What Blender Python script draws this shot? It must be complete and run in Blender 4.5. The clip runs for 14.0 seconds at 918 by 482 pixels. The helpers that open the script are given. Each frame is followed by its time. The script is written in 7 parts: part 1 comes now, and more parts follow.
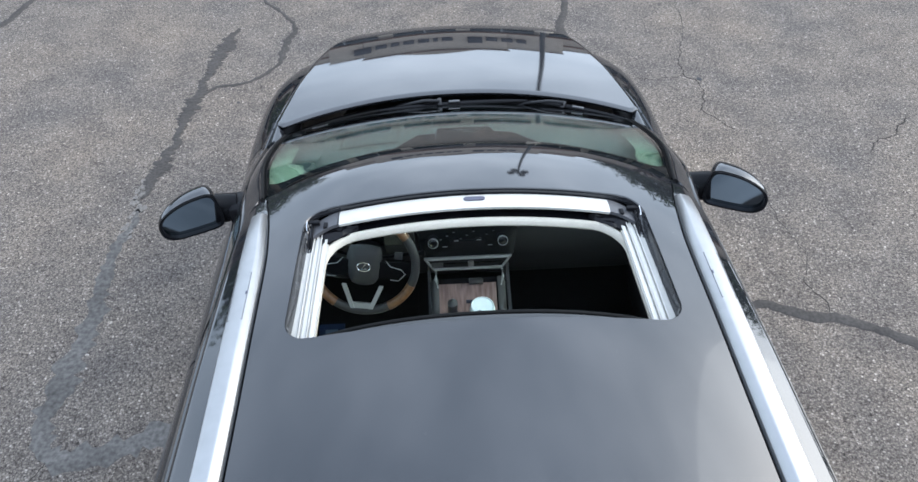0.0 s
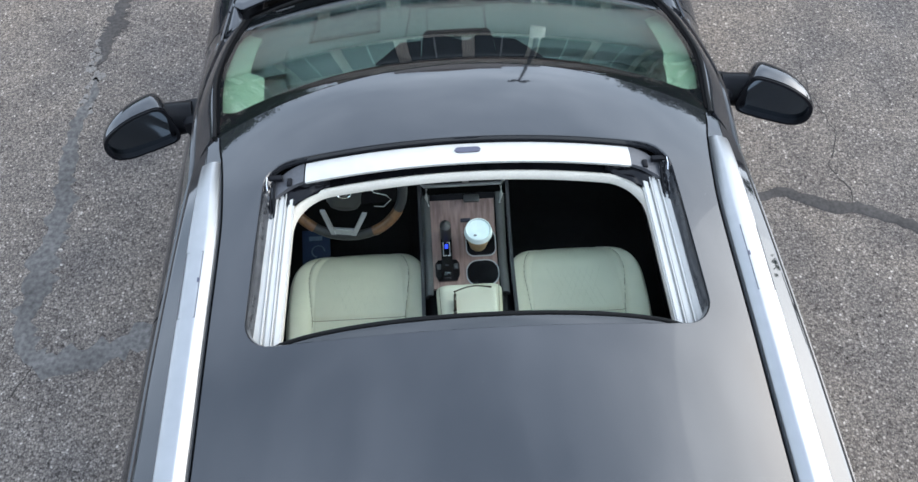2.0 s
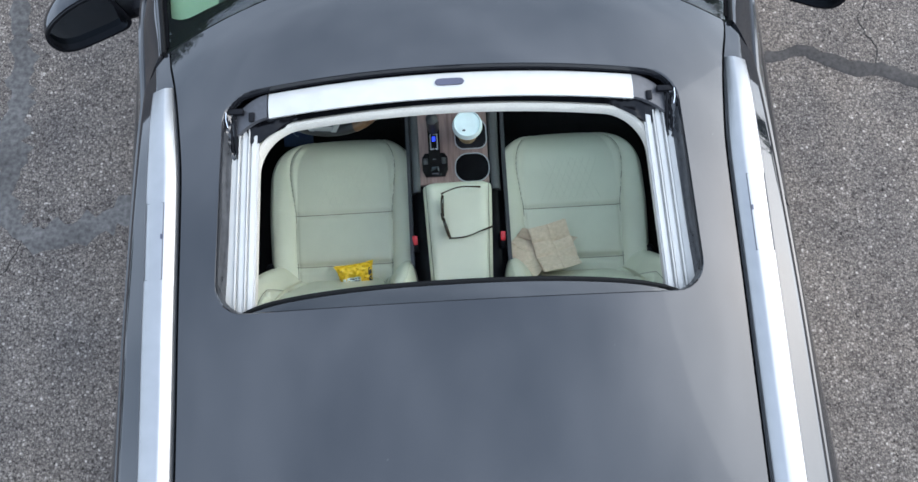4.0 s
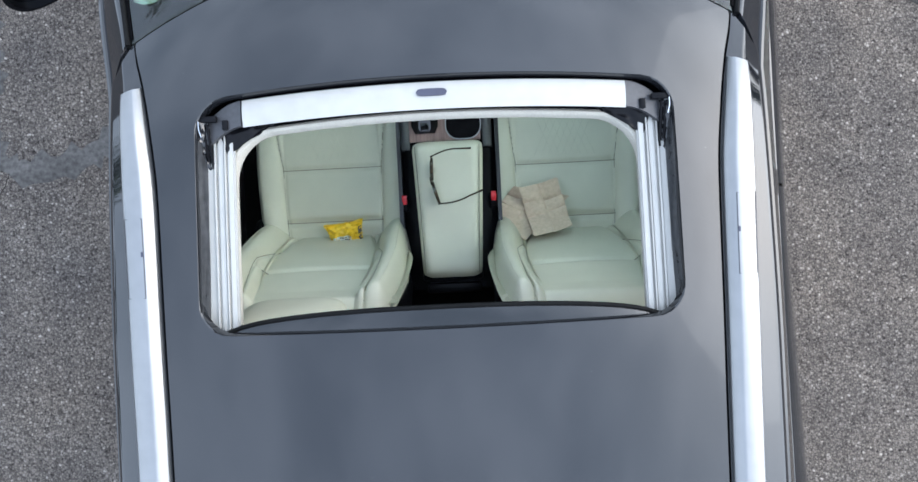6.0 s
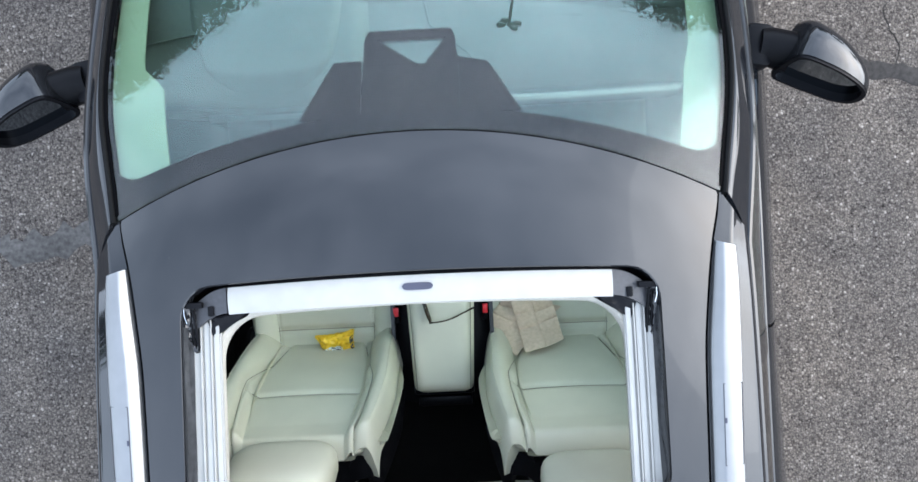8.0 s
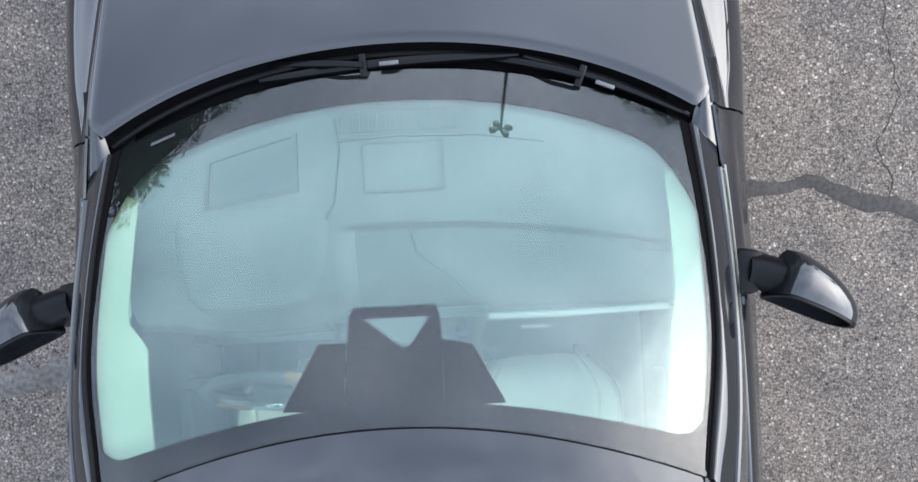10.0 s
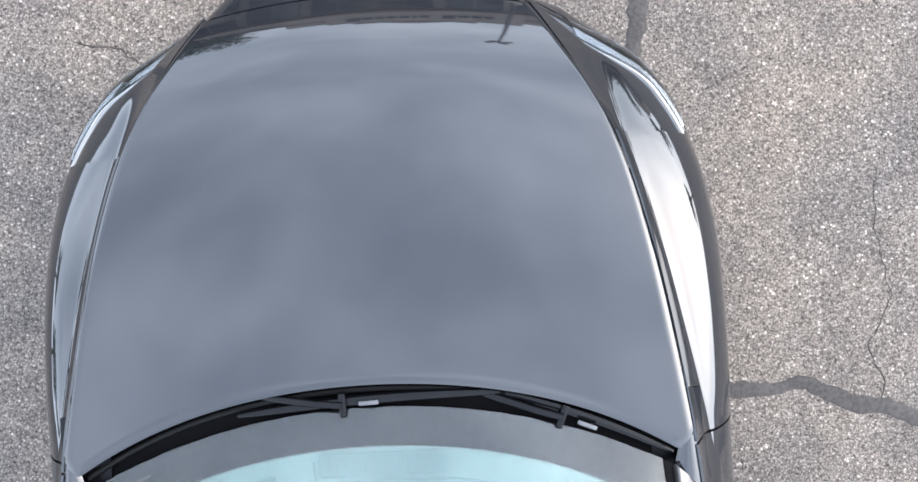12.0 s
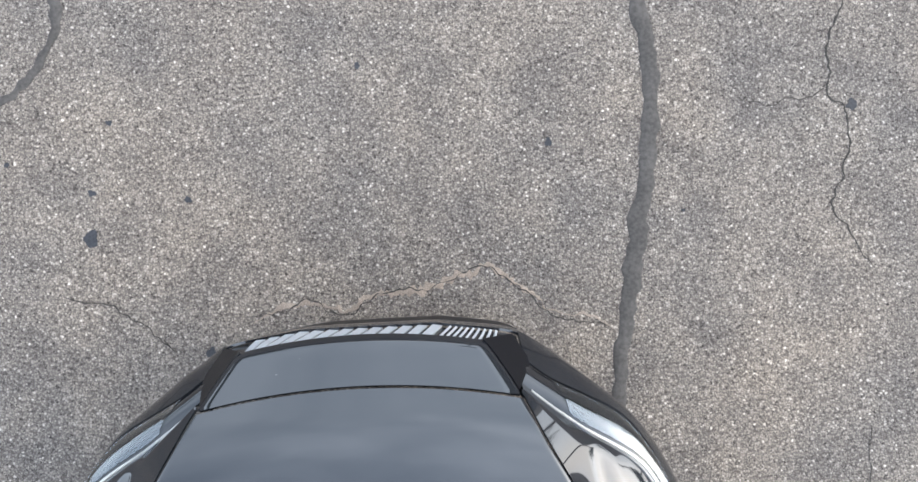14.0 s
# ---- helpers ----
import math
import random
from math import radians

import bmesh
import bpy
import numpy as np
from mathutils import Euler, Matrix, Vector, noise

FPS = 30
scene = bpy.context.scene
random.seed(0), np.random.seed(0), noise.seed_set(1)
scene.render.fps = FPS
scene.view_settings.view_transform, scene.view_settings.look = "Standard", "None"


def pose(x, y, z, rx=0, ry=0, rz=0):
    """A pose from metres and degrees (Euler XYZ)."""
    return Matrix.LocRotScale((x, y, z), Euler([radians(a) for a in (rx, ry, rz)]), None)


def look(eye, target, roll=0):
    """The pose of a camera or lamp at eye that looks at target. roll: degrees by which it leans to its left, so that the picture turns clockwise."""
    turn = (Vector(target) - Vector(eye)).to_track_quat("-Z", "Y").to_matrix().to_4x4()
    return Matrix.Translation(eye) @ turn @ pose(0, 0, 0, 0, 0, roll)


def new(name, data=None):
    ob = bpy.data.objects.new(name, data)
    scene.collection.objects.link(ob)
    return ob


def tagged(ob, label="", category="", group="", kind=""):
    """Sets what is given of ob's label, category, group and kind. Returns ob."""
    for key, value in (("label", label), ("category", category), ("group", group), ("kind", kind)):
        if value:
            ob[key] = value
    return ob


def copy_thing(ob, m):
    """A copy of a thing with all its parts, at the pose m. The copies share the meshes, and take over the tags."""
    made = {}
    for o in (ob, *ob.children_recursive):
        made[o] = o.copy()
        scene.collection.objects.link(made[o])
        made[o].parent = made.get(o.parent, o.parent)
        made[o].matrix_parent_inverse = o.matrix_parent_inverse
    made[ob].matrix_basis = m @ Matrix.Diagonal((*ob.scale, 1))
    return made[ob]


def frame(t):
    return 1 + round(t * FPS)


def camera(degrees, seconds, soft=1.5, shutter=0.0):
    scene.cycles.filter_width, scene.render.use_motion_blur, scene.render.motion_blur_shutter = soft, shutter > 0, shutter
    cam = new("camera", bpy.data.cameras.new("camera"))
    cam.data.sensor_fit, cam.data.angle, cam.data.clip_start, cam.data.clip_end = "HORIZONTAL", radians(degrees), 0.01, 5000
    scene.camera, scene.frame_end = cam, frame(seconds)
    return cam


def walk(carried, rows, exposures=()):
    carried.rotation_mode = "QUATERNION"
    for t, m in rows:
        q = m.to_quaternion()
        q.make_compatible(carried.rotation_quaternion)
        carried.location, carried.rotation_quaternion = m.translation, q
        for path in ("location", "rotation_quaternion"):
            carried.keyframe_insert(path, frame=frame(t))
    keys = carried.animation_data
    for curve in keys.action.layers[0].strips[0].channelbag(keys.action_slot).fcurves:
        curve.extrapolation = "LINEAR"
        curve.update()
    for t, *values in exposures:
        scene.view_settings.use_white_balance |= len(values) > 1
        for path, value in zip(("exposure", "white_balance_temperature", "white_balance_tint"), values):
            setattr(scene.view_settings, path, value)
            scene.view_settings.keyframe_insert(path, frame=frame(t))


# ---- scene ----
# camera: seconds, place, turn
cam = camera(70.3, 14.0)
PATH = [
    (0, -0.087, -3.614, 2.803, 44.54, 1.00, -2.87),
    (0.5, -0.078, -3.482, 2.805, 41.36, 0.98, -2.92),
    (1, -0.065, -3.353, 2.802, 37.14, 0.99, -2.95),
    (1.5, -0.057, -3.248, 2.803, 32.91, 0.98, -2.97),
    (2, -0.044, -3.159, 2.806, 28.57, 0.98, -3.01),
    (2.5, -0.037, -3.076, 2.807, 24.31, 0.97, -3.08),
    (3, -0.025, -2.998, 2.812, 20.02, 0.97, -3.09),
    (3.5, -0.006, -2.920, 2.815, 15.74, 0.94, -3.08),
    (4.5, 0.025, -2.774, 2.830, 7.55, 1.00, -2.97),
    (5.2, 0.043, -2.675, 2.838, 2.40, 1.05, -2.88),
    (6, 0.064, -2.551, 2.840, 0.03, 1.07, -2.83),
    (6.5, 0.072, -2.475, 2.840, -0.07, 1.01, -2.82),
    (7, 0.084, -2.387, 2.837, -0.19, 0.99, -2.82),
    (9.5, 0.146, -1.742, 2.827, -1.25, 0.88, -2.94),
    (10, 0.165, -1.578, 2.816, -1.06, 0.86, -2.96),
    (10.5, 0.186, -1.393, 2.806, -0.94, 0.88, -2.96),
    (11, 0.206, -1.193, 2.799, -0.74, 0.88, -2.97),
    (11.5, 0.230, -0.984, 2.793, -0.54, 0.86, -3.02),
    (12, 0.255, -0.760, 2.785, -0.32, 0.85, -3.05),
    (12.5, 0.278, -0.517, 2.781, -0.18, 0.79, -3.06),
    (13, 0.300, -0.251, 2.776, -0.14, 0.72, -3.10),
    (13.5, 0.314, 0.036, 2.776, -0.16, 0.65, -3.15),
    (14, 0.323, 0.320, 2.771, -0.01, 0.59, -3.16),
]
EXPOSURES = [(0, 0.37, 6020, 6), (1.5, 0.34, 6010, 6), (3.5, 0.23, 5920, 7), (7, 0.11, 5930, 7), (9.5, 0.40, 6020, 8), (11, 0.63, 6150, 9), (12, 1.04, 6220, 9), (12.5, 1.17, 6200, 8), (13.2, 0.99, 6160, 7), (14, 0.73, 6270, 6)]
walk(cam, [(t, pose(x, y, z, rx, ry, rz)) for t, x, y, z, rx, ry, rz in PATH], EXPOSURES)

# ---- light ----
world = bpy.data.worlds.new("sky_world")
scene.world = world
world.use_nodes = True
wn, wl = world.node_tree.nodes, world.node_tree.links
wn.clear()
sky = wn.new("ShaderNodeTexSky")
sky.sky_type, sky.sun_disc = "NISHITA", False
sky.sun_elevation, sky.sun_rotation = radians(30), radians(80)
sky.air_density, sky.dust_density, sky.ozone_density = 1.0, 2.0, 1.0
coord = wn.new("ShaderNodeTexCoord")
squash = wn.new("ShaderNodeMapping")
squash.inputs["Scale"].default_value = (1.0, 1.0, 2.2)
clouds = wn.new("ShaderNodeTexNoise")
clouds.inputs["Scale"].default_value, clouds.inputs["Detail"].default_value = 2.4, 6.0
clouds.inputs["Roughness"].default_value = 0.48
cover = wn.new("ShaderNodeValToRGB")
cover.color_ramp.elements[0].position, cover.color_ramp.elements[0].color = 0.30, (0.78, 0.78, 0.78, 1)
cover.color_ramp.elements[1].position, cover.color_ramp.elements[1].color = 0.66, (1, 1, 1, 1)
shade = wn.new("ShaderNodeValToRGB")
shade.color_ramp.elements[0].position, shade.color_ramp.elements[0].color = 0.33, (11.4, 13.7, 18.1, 1)
shade.color_ramp.elements[1].position, shade.color_ramp.elements[1].color = 0.74, (17.0, 19.3, 24.2, 1)
mix = wn.new("ShaderNodeMix")
mix.data_type = "RGBA"
# the sun behind thin cloud brightens the cover round it
SUN_WAY = Vector((0.86, 0.15, 0.46)).normalized()
toward = wn.new("ShaderNodeVectorMath")
toward.operation = "DOT_PRODUCT"
toward.inputs[1].default_value = SUN_WAY
near_sun = wn.new("ShaderNodeMapRange")
near_sun.inputs["From Min"].default_value, near_sun.inputs["From Max"].default_value = 0.40, 1.0
glow = wn.new("ShaderNodeMath")
glow.operation = "POWER"
glow.inputs[1].default_value = 6.0
warmth = wn.new("ShaderNodeVectorMath")
warmth.operation = "SCALE"
warmth.inputs[0].default_value = (4.8, 3.75, 2.65)
# and, more gently, the whole side of the sky that faces it
side_lit = wn.new("ShaderNodeMapRange")
side_lit.inputs["From Min"].default_value, side_lit.inputs["From Max"].default_value = -0.3, 1.0
broad = wn.new("ShaderNodeVectorMath")
broad.operation = "SCALE"
broad.inputs[0].default_value = (0.78, 0.70, 0.58)
two_glows = wn.new("ShaderNodeVectorMath")
two_glows.operation = "ADD"
gain = wn.new("ShaderNodeVectorMath")
gain.operation = "ADD"
gain.inputs[1].default_value = (1.0, 1.0, 1.0)
bright = wn.new("ShaderNodeVectorMath")
bright.operation = "MULTIPLY"
# the cover pales and brightens towards the horizon
split = wn.new("ShaderNodeSeparateXYZ")
low = wn.new("ShaderNodeMapRange")
low.inputs["From Min"].default_value, low.inputs["From Max"].default_value = 0.95, 0.25
haze = wn.new("ShaderNodeVectorMath")
haze.operation = "SCALE"
haze.inputs[0].default_value = (0.52, 0.45, 0.32)
both_gains = wn.new("ShaderNodeVectorMath")
both_gains.operation = "ADD"
back = wn.new("ShaderNodeBackground")
back.inputs["Strength"].default_value = 0.108
wout = wn.new("ShaderNodeOutputWorld")
wl.new(coord.outputs["Generated"], squash.inputs["Vector"])
wl.new(squash.outputs["Vector"], clouds.inputs["Vector"])
wl.new(clouds.outputs["Fac"], cover.inputs["Fac"])
wl.new(clouds.outputs["Fac"], shade.inputs["Fac"])
wl.new(cover.outputs["Color"], mix.inputs["Factor"])
wl.new(sky.outputs["Color"], mix.inputs["A"])
wl.new(shade.outputs["Color"], mix.inputs["B"])
wl.new(coord.outputs["Generated"], toward.inputs[0])
wl.new(toward.outputs["Value"], near_sun.inputs["Value"])
wl.new(near_sun.outputs["Result"], glow.inputs[0])
wl.new(glow.outputs["Value"], warmth.inputs["Scale"])
wl.new(coord.outputs["Generated"], split.inputs["Vector"])
wl.new(split.outputs["Z"], low.inputs["Value"])
wl.new(low.outputs["Result"], haze.inputs["Scale"])
wl.new(toward.outputs["Value"], side_lit.inputs["Value"])
wl.new(side_lit.outputs["Result"], broad.inputs["Scale"])
wl.new(warmth.outputs["Vector"], two_glows.inputs[0])
wl.new(broad.outputs["Vector"], two_glows.inputs[1])
wl.new(two_glows.outputs["Vector"], both_gains.inputs[0])
wl.new(haze.outputs["Vector"], both_gains.inputs[1])
wl.new(both_gains.outputs["Vector"], gain.inputs[0])
wl.new(mix.outputs["Result"], bright.inputs[0])
wl.new(gain.outputs["Vector"], bright.inputs[1])
wl.new(bright.outputs["Vector"], back.inputs["Color"])
wl.new(back.outputs["Background"], wout.inputs["Surface"])

sun_data = bpy.data.lights.new("sun", "SUN")
sun_data.energy, sun_data.angle, sun_data.color = 0.5, radians(50), (1.0, 0.95, 0.88)
sun = new("sun", sun_data)
sun.matrix_world = look(SUN_WAY * 30, (0, 0, 0))

# ---- materials ----


class Nodes:
    """A node material with its Principled shader, and short ways to add to it."""

    def __init__(self, name, color, rough=0.5, metal=0.0, **more):
        self.m = bpy.data.materials.new(name)
        self.m.use_nodes = True
        self.n, self.l = self.m.node_tree.nodes, self.m.node_tree.links
        self.p = self.n["Principled BSDF"]
        self.put(self.p, {"Base Color": (*color, 1), "Roughness": rough, "Metallic": metal, **more})

    def put(self, node, values):
        for key, value in values.items():
            node.inputs[key].default_value = value
        return node

    def add(self, kind, links=(), **values):
        node = self.put(self.n.new(kind), {k.replace("_", " "): v for k, v in values.items()})
        for key, out in links:
            self.l.new(out, node.inputs[key])
        return node

    def where(self):
        return self.n.new("ShaderNodeTexCoord").outputs["Object"]

    def ramp(self, fac, stops):
        node = self.n.new("ShaderNodeValToRGB")
        node.color_ramp.elements[0].position, node.color_ramp.elements[0].color = stops[0][0], (*stops[0][1], 1)
        node.color_ramp.elements[1].position, node.color_ramp.elements[1].color = stops[-1][0], (*stops[-1][1], 1)
        for at, c in stops[1:-1]:
            node.color_ramp.elements.new(at).color = (*c, 1)
        self.l.new(fac, node.inputs["Fac"])
        return node.outputs["Color"]

    def blend(self, fac, a, b, kind="MIX"):
        node = self.n.new("ShaderNodeMix")
        node.data_type, node.blend_type = "RGBA", kind
        for key, v in (("Factor", fac), ("A", a), ("B", b)):
            if isinstance(v, (int, float)):
                node.inputs[key].default_value = v
            elif isinstance(v, tuple):
                node.inputs[key].default_value = (*v, 1)
            else:
                self.l.new(v, node.inputs[key])
        return node.outputs["Result"]

    def bump(self, height, strength, distance):
        b = self.add("ShaderNodeBump", [("Height", height)], Strength=strength, Distance=distance)
        self.l.new(b.outputs["Normal"], self.p.inputs["Normal"])


def simple(name, color, rough=0.5, metal=0.0, grain=0.12, scale=40.0, bump=0.0, distance=0.0005, **more):
    """A plain surface with wear at two scales and, if asked, a fine relief."""
    k = Nodes(name, color, rough, metal, **more)
    where = k.where()
    fine = k.add("ShaderNodeTexNoise", [("Vector", where)], Scale=scale, Detail=4.0)
    wide = k.add("ShaderNodeTexNoise", [("Vector", where)], Scale=scale / 14, Detail=3.0)
    low, high = tuple(c * (1 - grain) for c in color), tuple(min(1, c * (1 + grain)) for c in color)
    a = k.ramp(fine.outputs["Fac"], [(0.3, low), (0.7, high)])
    b = k.ramp(wide.outputs["Fac"], [(0.3, (1 - grain,) * 3), (0.65, (1, 1, 1))])
    k.l.new(k.blend(1.0, a, b, "MULTIPLY"), k.p.inputs["Base Color"])
    spread = k.add("ShaderNodeMapRange", [("Value", wide.outputs["Fac"])])
    spread.inputs["To Min"].default_value, spread.inputs["To Max"].default_value = max(0.0, rough - 0.05), min(1.0, rough + 0.06)
    k.l.new(spread.outputs["Result"], k.p.inputs["Roughness"])
    if bump:
        k.bump(fine.outputs["Fac"], bump, distance)
    return k.m


def make_asphalt():
    k = Nodes("asphalt", (0.1, 0.1, 0.1), 0.9, 0.0, **{"Specular IOR Level": 0.15})
    where = k.where()
    warp = k.add("ShaderNodeTexNoise", [("Vector", where)], Scale=60.0, Detail=2.0)
    moved = k.blend(0.012, where, warp.outputs["Color"])
    big = k.add("ShaderNodeTexVoronoi", [("Vector", moved)], Scale=98.0)
    small = k.add("ShaderNodeTexVoronoi", [("Vector", moved)], Scale=210.0)
    tone = k.add("ShaderNodeSeparateColor", [("Color", big.outputs["Color"])])
    tone2 = k.add("ShaderNodeSeparateColor", [("Color", small.outputs["Color"])])
    # top stops: pale stones, whitened further to paint in glints of sunlit grains
    stones = k.ramp(tone.outputs["Red"], [(0.0, (0.022, 0.020, 0.019)), (0.20, (0.094, 0.085, 0.078)), (0.70, (0.157, 0.142, 0.130)), (0.90, (0.20, 0.184, 0.168)), (0.955, (0.26, 0.241, 0.222)), (1.0, (0.42, 0.395, 0.365))])
    fines = k.ramp(tone2.outputs["Green"], [(0.0, (0.030, 0.027, 0.025)), (0.25, (0.092, 0.083, 0.076)), (0.6, (0.128, 0.116, 0.106)), (0.93, (0.183, 0.168, 0.154)), (1.0, (0.27, 0.25, 0.228))])
    pick = k.add("ShaderNodeTexNoise", [("Vector", where)], Scale=35.0, Detail=2.0)
    both = k.blend(k.ramp(pick.outputs["Fac"], [(0.4, (0.25,) * 3), (0.6, (0.8,) * 3)]), stones, fines)
    gap = k.ramp(big.outputs["Distance"], [(0.25, (1.05, 1.05, 1.05)), (0.72, (0.55, 0.53, 0.53))])
    both = k.blend(1.0, both, gap, "MULTIPLY")
    pits = k.add("ShaderNodeTexNoise", [("Vector", where)], Scale=75.0, Detail=3.0, Roughness=0.6)
    both = k.blend(1.0, both, k.ramp(pits.outputs["Fac"], [(0.345, (0.22, 0.21, 0.20)), (0.415, (1.0, 1.0, 1.0))]), "MULTIPLY")
    stain = k.add("ShaderNodeTexNoise", [("Vector", where)], Scale=0.9, Detail=5.0, Roughness=0.6)
    both = k.blend(1.0, both, k.ramp(stain.outputs["Fac"], [(0.3, (0.80, 0.82, 0.85)), (0.55, (1.02, 1.0, 0.97)), (0.72, (1.14, 1.09, 1.02))]), "MULTIPLY")
    worn = k.add("ShaderNodeTexNoise", [("Vector", where)], Scale=3.5, Detail=4.0)
    both = k.blend(1.0, both, k.ramp(worn.outputs["Fac"], [(0.32, (0.775, 0.74, 0.705)), (0.6, (0.985, 0.94, 0.88))]), "MULTIPLY")
    k.l.new(both, k.p.inputs["Base Color"])
    height = k.add("ShaderNodeMath", [("Value", big.outputs["Distance"])])
    height.operation = "MULTIPLY"
    height.inputs[1].default_value = -1.0
    k.bump(height.outputs["Value"], 0.75, 0.004)
    return k.m


def make_paint(name, color, rough, flake=0.3):
    k = Nodes(name, color, rough, 0.0, **{"Coat Weight": 1.0, "Coat Roughness": 0.02, "Coat IOR": 1.52, "Specular IOR Level": 0.0})
    where = k.where()
    spark = k.add("ShaderNodeTexVoronoi", [("Vector", where)], Scale=900.0)
    tone = k.add("ShaderNodeSeparateColor", [("Color", spark.outputs["Color"])])
    base = k.ramp(tone.outputs["Red"], [(0.0, tuple(c * (1 - flake) for c in color)), (1.0, tuple(c * (1 + flake) for c in color))])
    dust = k.add("ShaderNodeTexNoise", [("Vector", where)], Scale=160.0, Detail=3.0)
    specks = k.ramp(dust.outputs["Fac"], [(0.79, (0, 0, 0)), (0.82, (1, 1, 1))])
    haze = k.add("ShaderNodeTexNoise", [("Vector", where)], Scale=2.2, Detail=5.0)
    base = k.blend(k.ramp(haze.outputs["Fac"], [(0.35, (0, 0, 0)), (0.75, (0.05,) * 3)]), base, (0.10, 0.10, 0.10))
    base = k.blend(specks, base, (0.35, 0.34, 0.32))
    k.l.new(base, k.p.inputs["Base Color"])
    film = k.ramp(haze.outputs["Fac"], [(0.3, (0.015,) * 3), (0.75, (0.06,) * 3)])
    k.l.new(film, k.p.inputs["Coat Roughness"])
    return k.m


def make_glass(name, tint, gain, sheen=(1.0, 1.0, 1.0)):
    """Clear tinted pane: what lies behind shows through the tint, and the gloss grows towards grazing."""
    k = Nodes(name, tint, 0.0)
    clear = k.add("ShaderNodeBsdfTransparent", Color=(*tint, 1))
    gloss = k.add("ShaderNodeBsdfGlossy", Color=(*sheen, 1), Roughness=0.0)
    facing = k.add("ShaderNodeLayerWeight", Blend=0.5)
    steep = k.add("ShaderNodeMath", [("Value", facing.outputs["Facing"])])
    steep.operation = "POWER"
    steep.inputs[1].default_value = 5.0
    fres = k.add("ShaderNodeMapRange", [("Value", steep.outputs["Value"])])
    fres.inputs["To Min"].default_value, fres.inputs["To Max"].default_value = gain, 1.0
    both = k.add("ShaderNodeMixShader", [("Fac", fres.outputs["Result"])])
    k.l.new(clear.outputs["BSDF"], both.inputs[1])
    k.l.new(gloss.outputs["BSDF"], both.inputs[2])
    k.l.new(both.outputs["Shader"], k.n["Material Output"].inputs["Surface"])
    return k.m


def make_leather(name, color, relief=0.15):
    k = Nodes(name, color, 0.5)
    where = k.where()
    cells = k.add("ShaderNodeTexVoronoi", [("Vector", where)], Scale=900.0)
    wide = k.add("ShaderNodeTexNoise", [("Vector", where)], Scale=7.0, Detail=4.0)
    k.l.new(k.ramp(wide.outputs["Fac"], [(0.3, tuple(c * 0.9 for c in color)), (0.7, color)]), k.p.inputs["Base Color"])
    if relief:
        k.bump(cells.outputs["Distance"], relief, 0.0003)
    return k.m


def make_wood():
    k = Nodes("open_pore_wood", (0.16, 0.085, 0.07), 0.45)
    where = k.where()
    flat = k.add("ShaderNodeMapping", [("Vector", where)])
    flat.inputs["Scale"].default_value = (90, 6, 20)
    grain = k.add("ShaderNodeTexNoise", [("Vector", flat.outputs["Vector"])], Scale=1.0, Detail=5.0)
    k.l.new(k.ramp(grain.outputs["Fac"], [(0.32, (0.150, 0.090, 0.074)), (0.5, (0.235, 0.150, 0.126)), (0.68, (0.30, 0.200, 0.172))]), k.p.inputs["Base Color"])
    k.bump(grain.outputs["Fac"], 0.3, 0.0008)
    return k.m


def make_leaf(name, a, b):
    k = Nodes(name, a, 0.6)
    info = k.n.new("ShaderNodeNewGeometry")
    k.l.new(k.ramp(info.outputs["Random Per Island"], [(0.0, a), (1.0, b)]), k.p.inputs["Base Color"])
    return k.m


M_ASPHALT = make_asphalt()
M_SEAL = simple("crack_sealer", (0.045, 0.0405, 0.037), 0.8, grain=0.25, scale=60, bump=0.4, distance=0.002, **{"Specular IOR Level": 0.06})
M_CRACK = simple("open_crack", (0.028, 0.025, 0.022), 0.95, grain=0.3, scale=120, **{"Specular IOR Level": 0.1})
M_GRIT = simple("sandy_grit", (0.145, 0.113, 0.088), 0.95, grain=0.35, scale=220, bump=0.5, distance=0.002)
M_CRUMB = simple("pale_crumbled_tar", (0.130, 0.118, 0.106), 0.95, grain=0.35, scale=90, bump=0.6, distance=0.003, **{"Specular IOR Level": 0.05})
M_OIL = simple("oil_spot", (0.022, 0.022, 0.024), 0.6, grain=0.3, scale=90, **{"Specular IOR Level": 0.15})
M_PAINT = make_paint("graphite_car_paint", (0.007, 0.0075, 0.009), 0.45)
M_GLOSS = simple("gloss_black_plastic", (0.010, 0.010, 0.011), 0.10, grain=0.1)
M_PLASTIC = simple("black_plastic", (0.005, 0.005, 0.006), 0.34, grain=0.2, scale=300, bump=0.2, **{"Specular IOR Level": 0.08})
# shade below the hood edge is put into this near-zero base and gloss
M_COWL = simple("occluded_black_plastic", (0.002, 0.002, 0.0023), 0.45, grain=0.2, scale=300, **{"Specular IOR Level": 0.02})
M_WIPER = simple("wiper_black", (0.003, 0.003, 0.0035), 0.22, grain=0.2, scale=200, **{"Specular IOR Level": 0.12})
M_RUBBER = simple("black_rubber", (0.006, 0.006, 0.006), 0.55, grain=0.2, scale=120, bump=0.15, **{"Specular IOR Level": 0.06})
M_ALU = simple("satin_aluminium", (0.235, 0.235, 0.233), 0.34, 0.85, grain=0.04, scale=30)
M_GREY = simple("dark_grey_plastic", (0.045, 0.045, 0.048), 0.4, grain=0.12, scale=120, bump=0.1, **{"Specular IOR Level": 0.3})
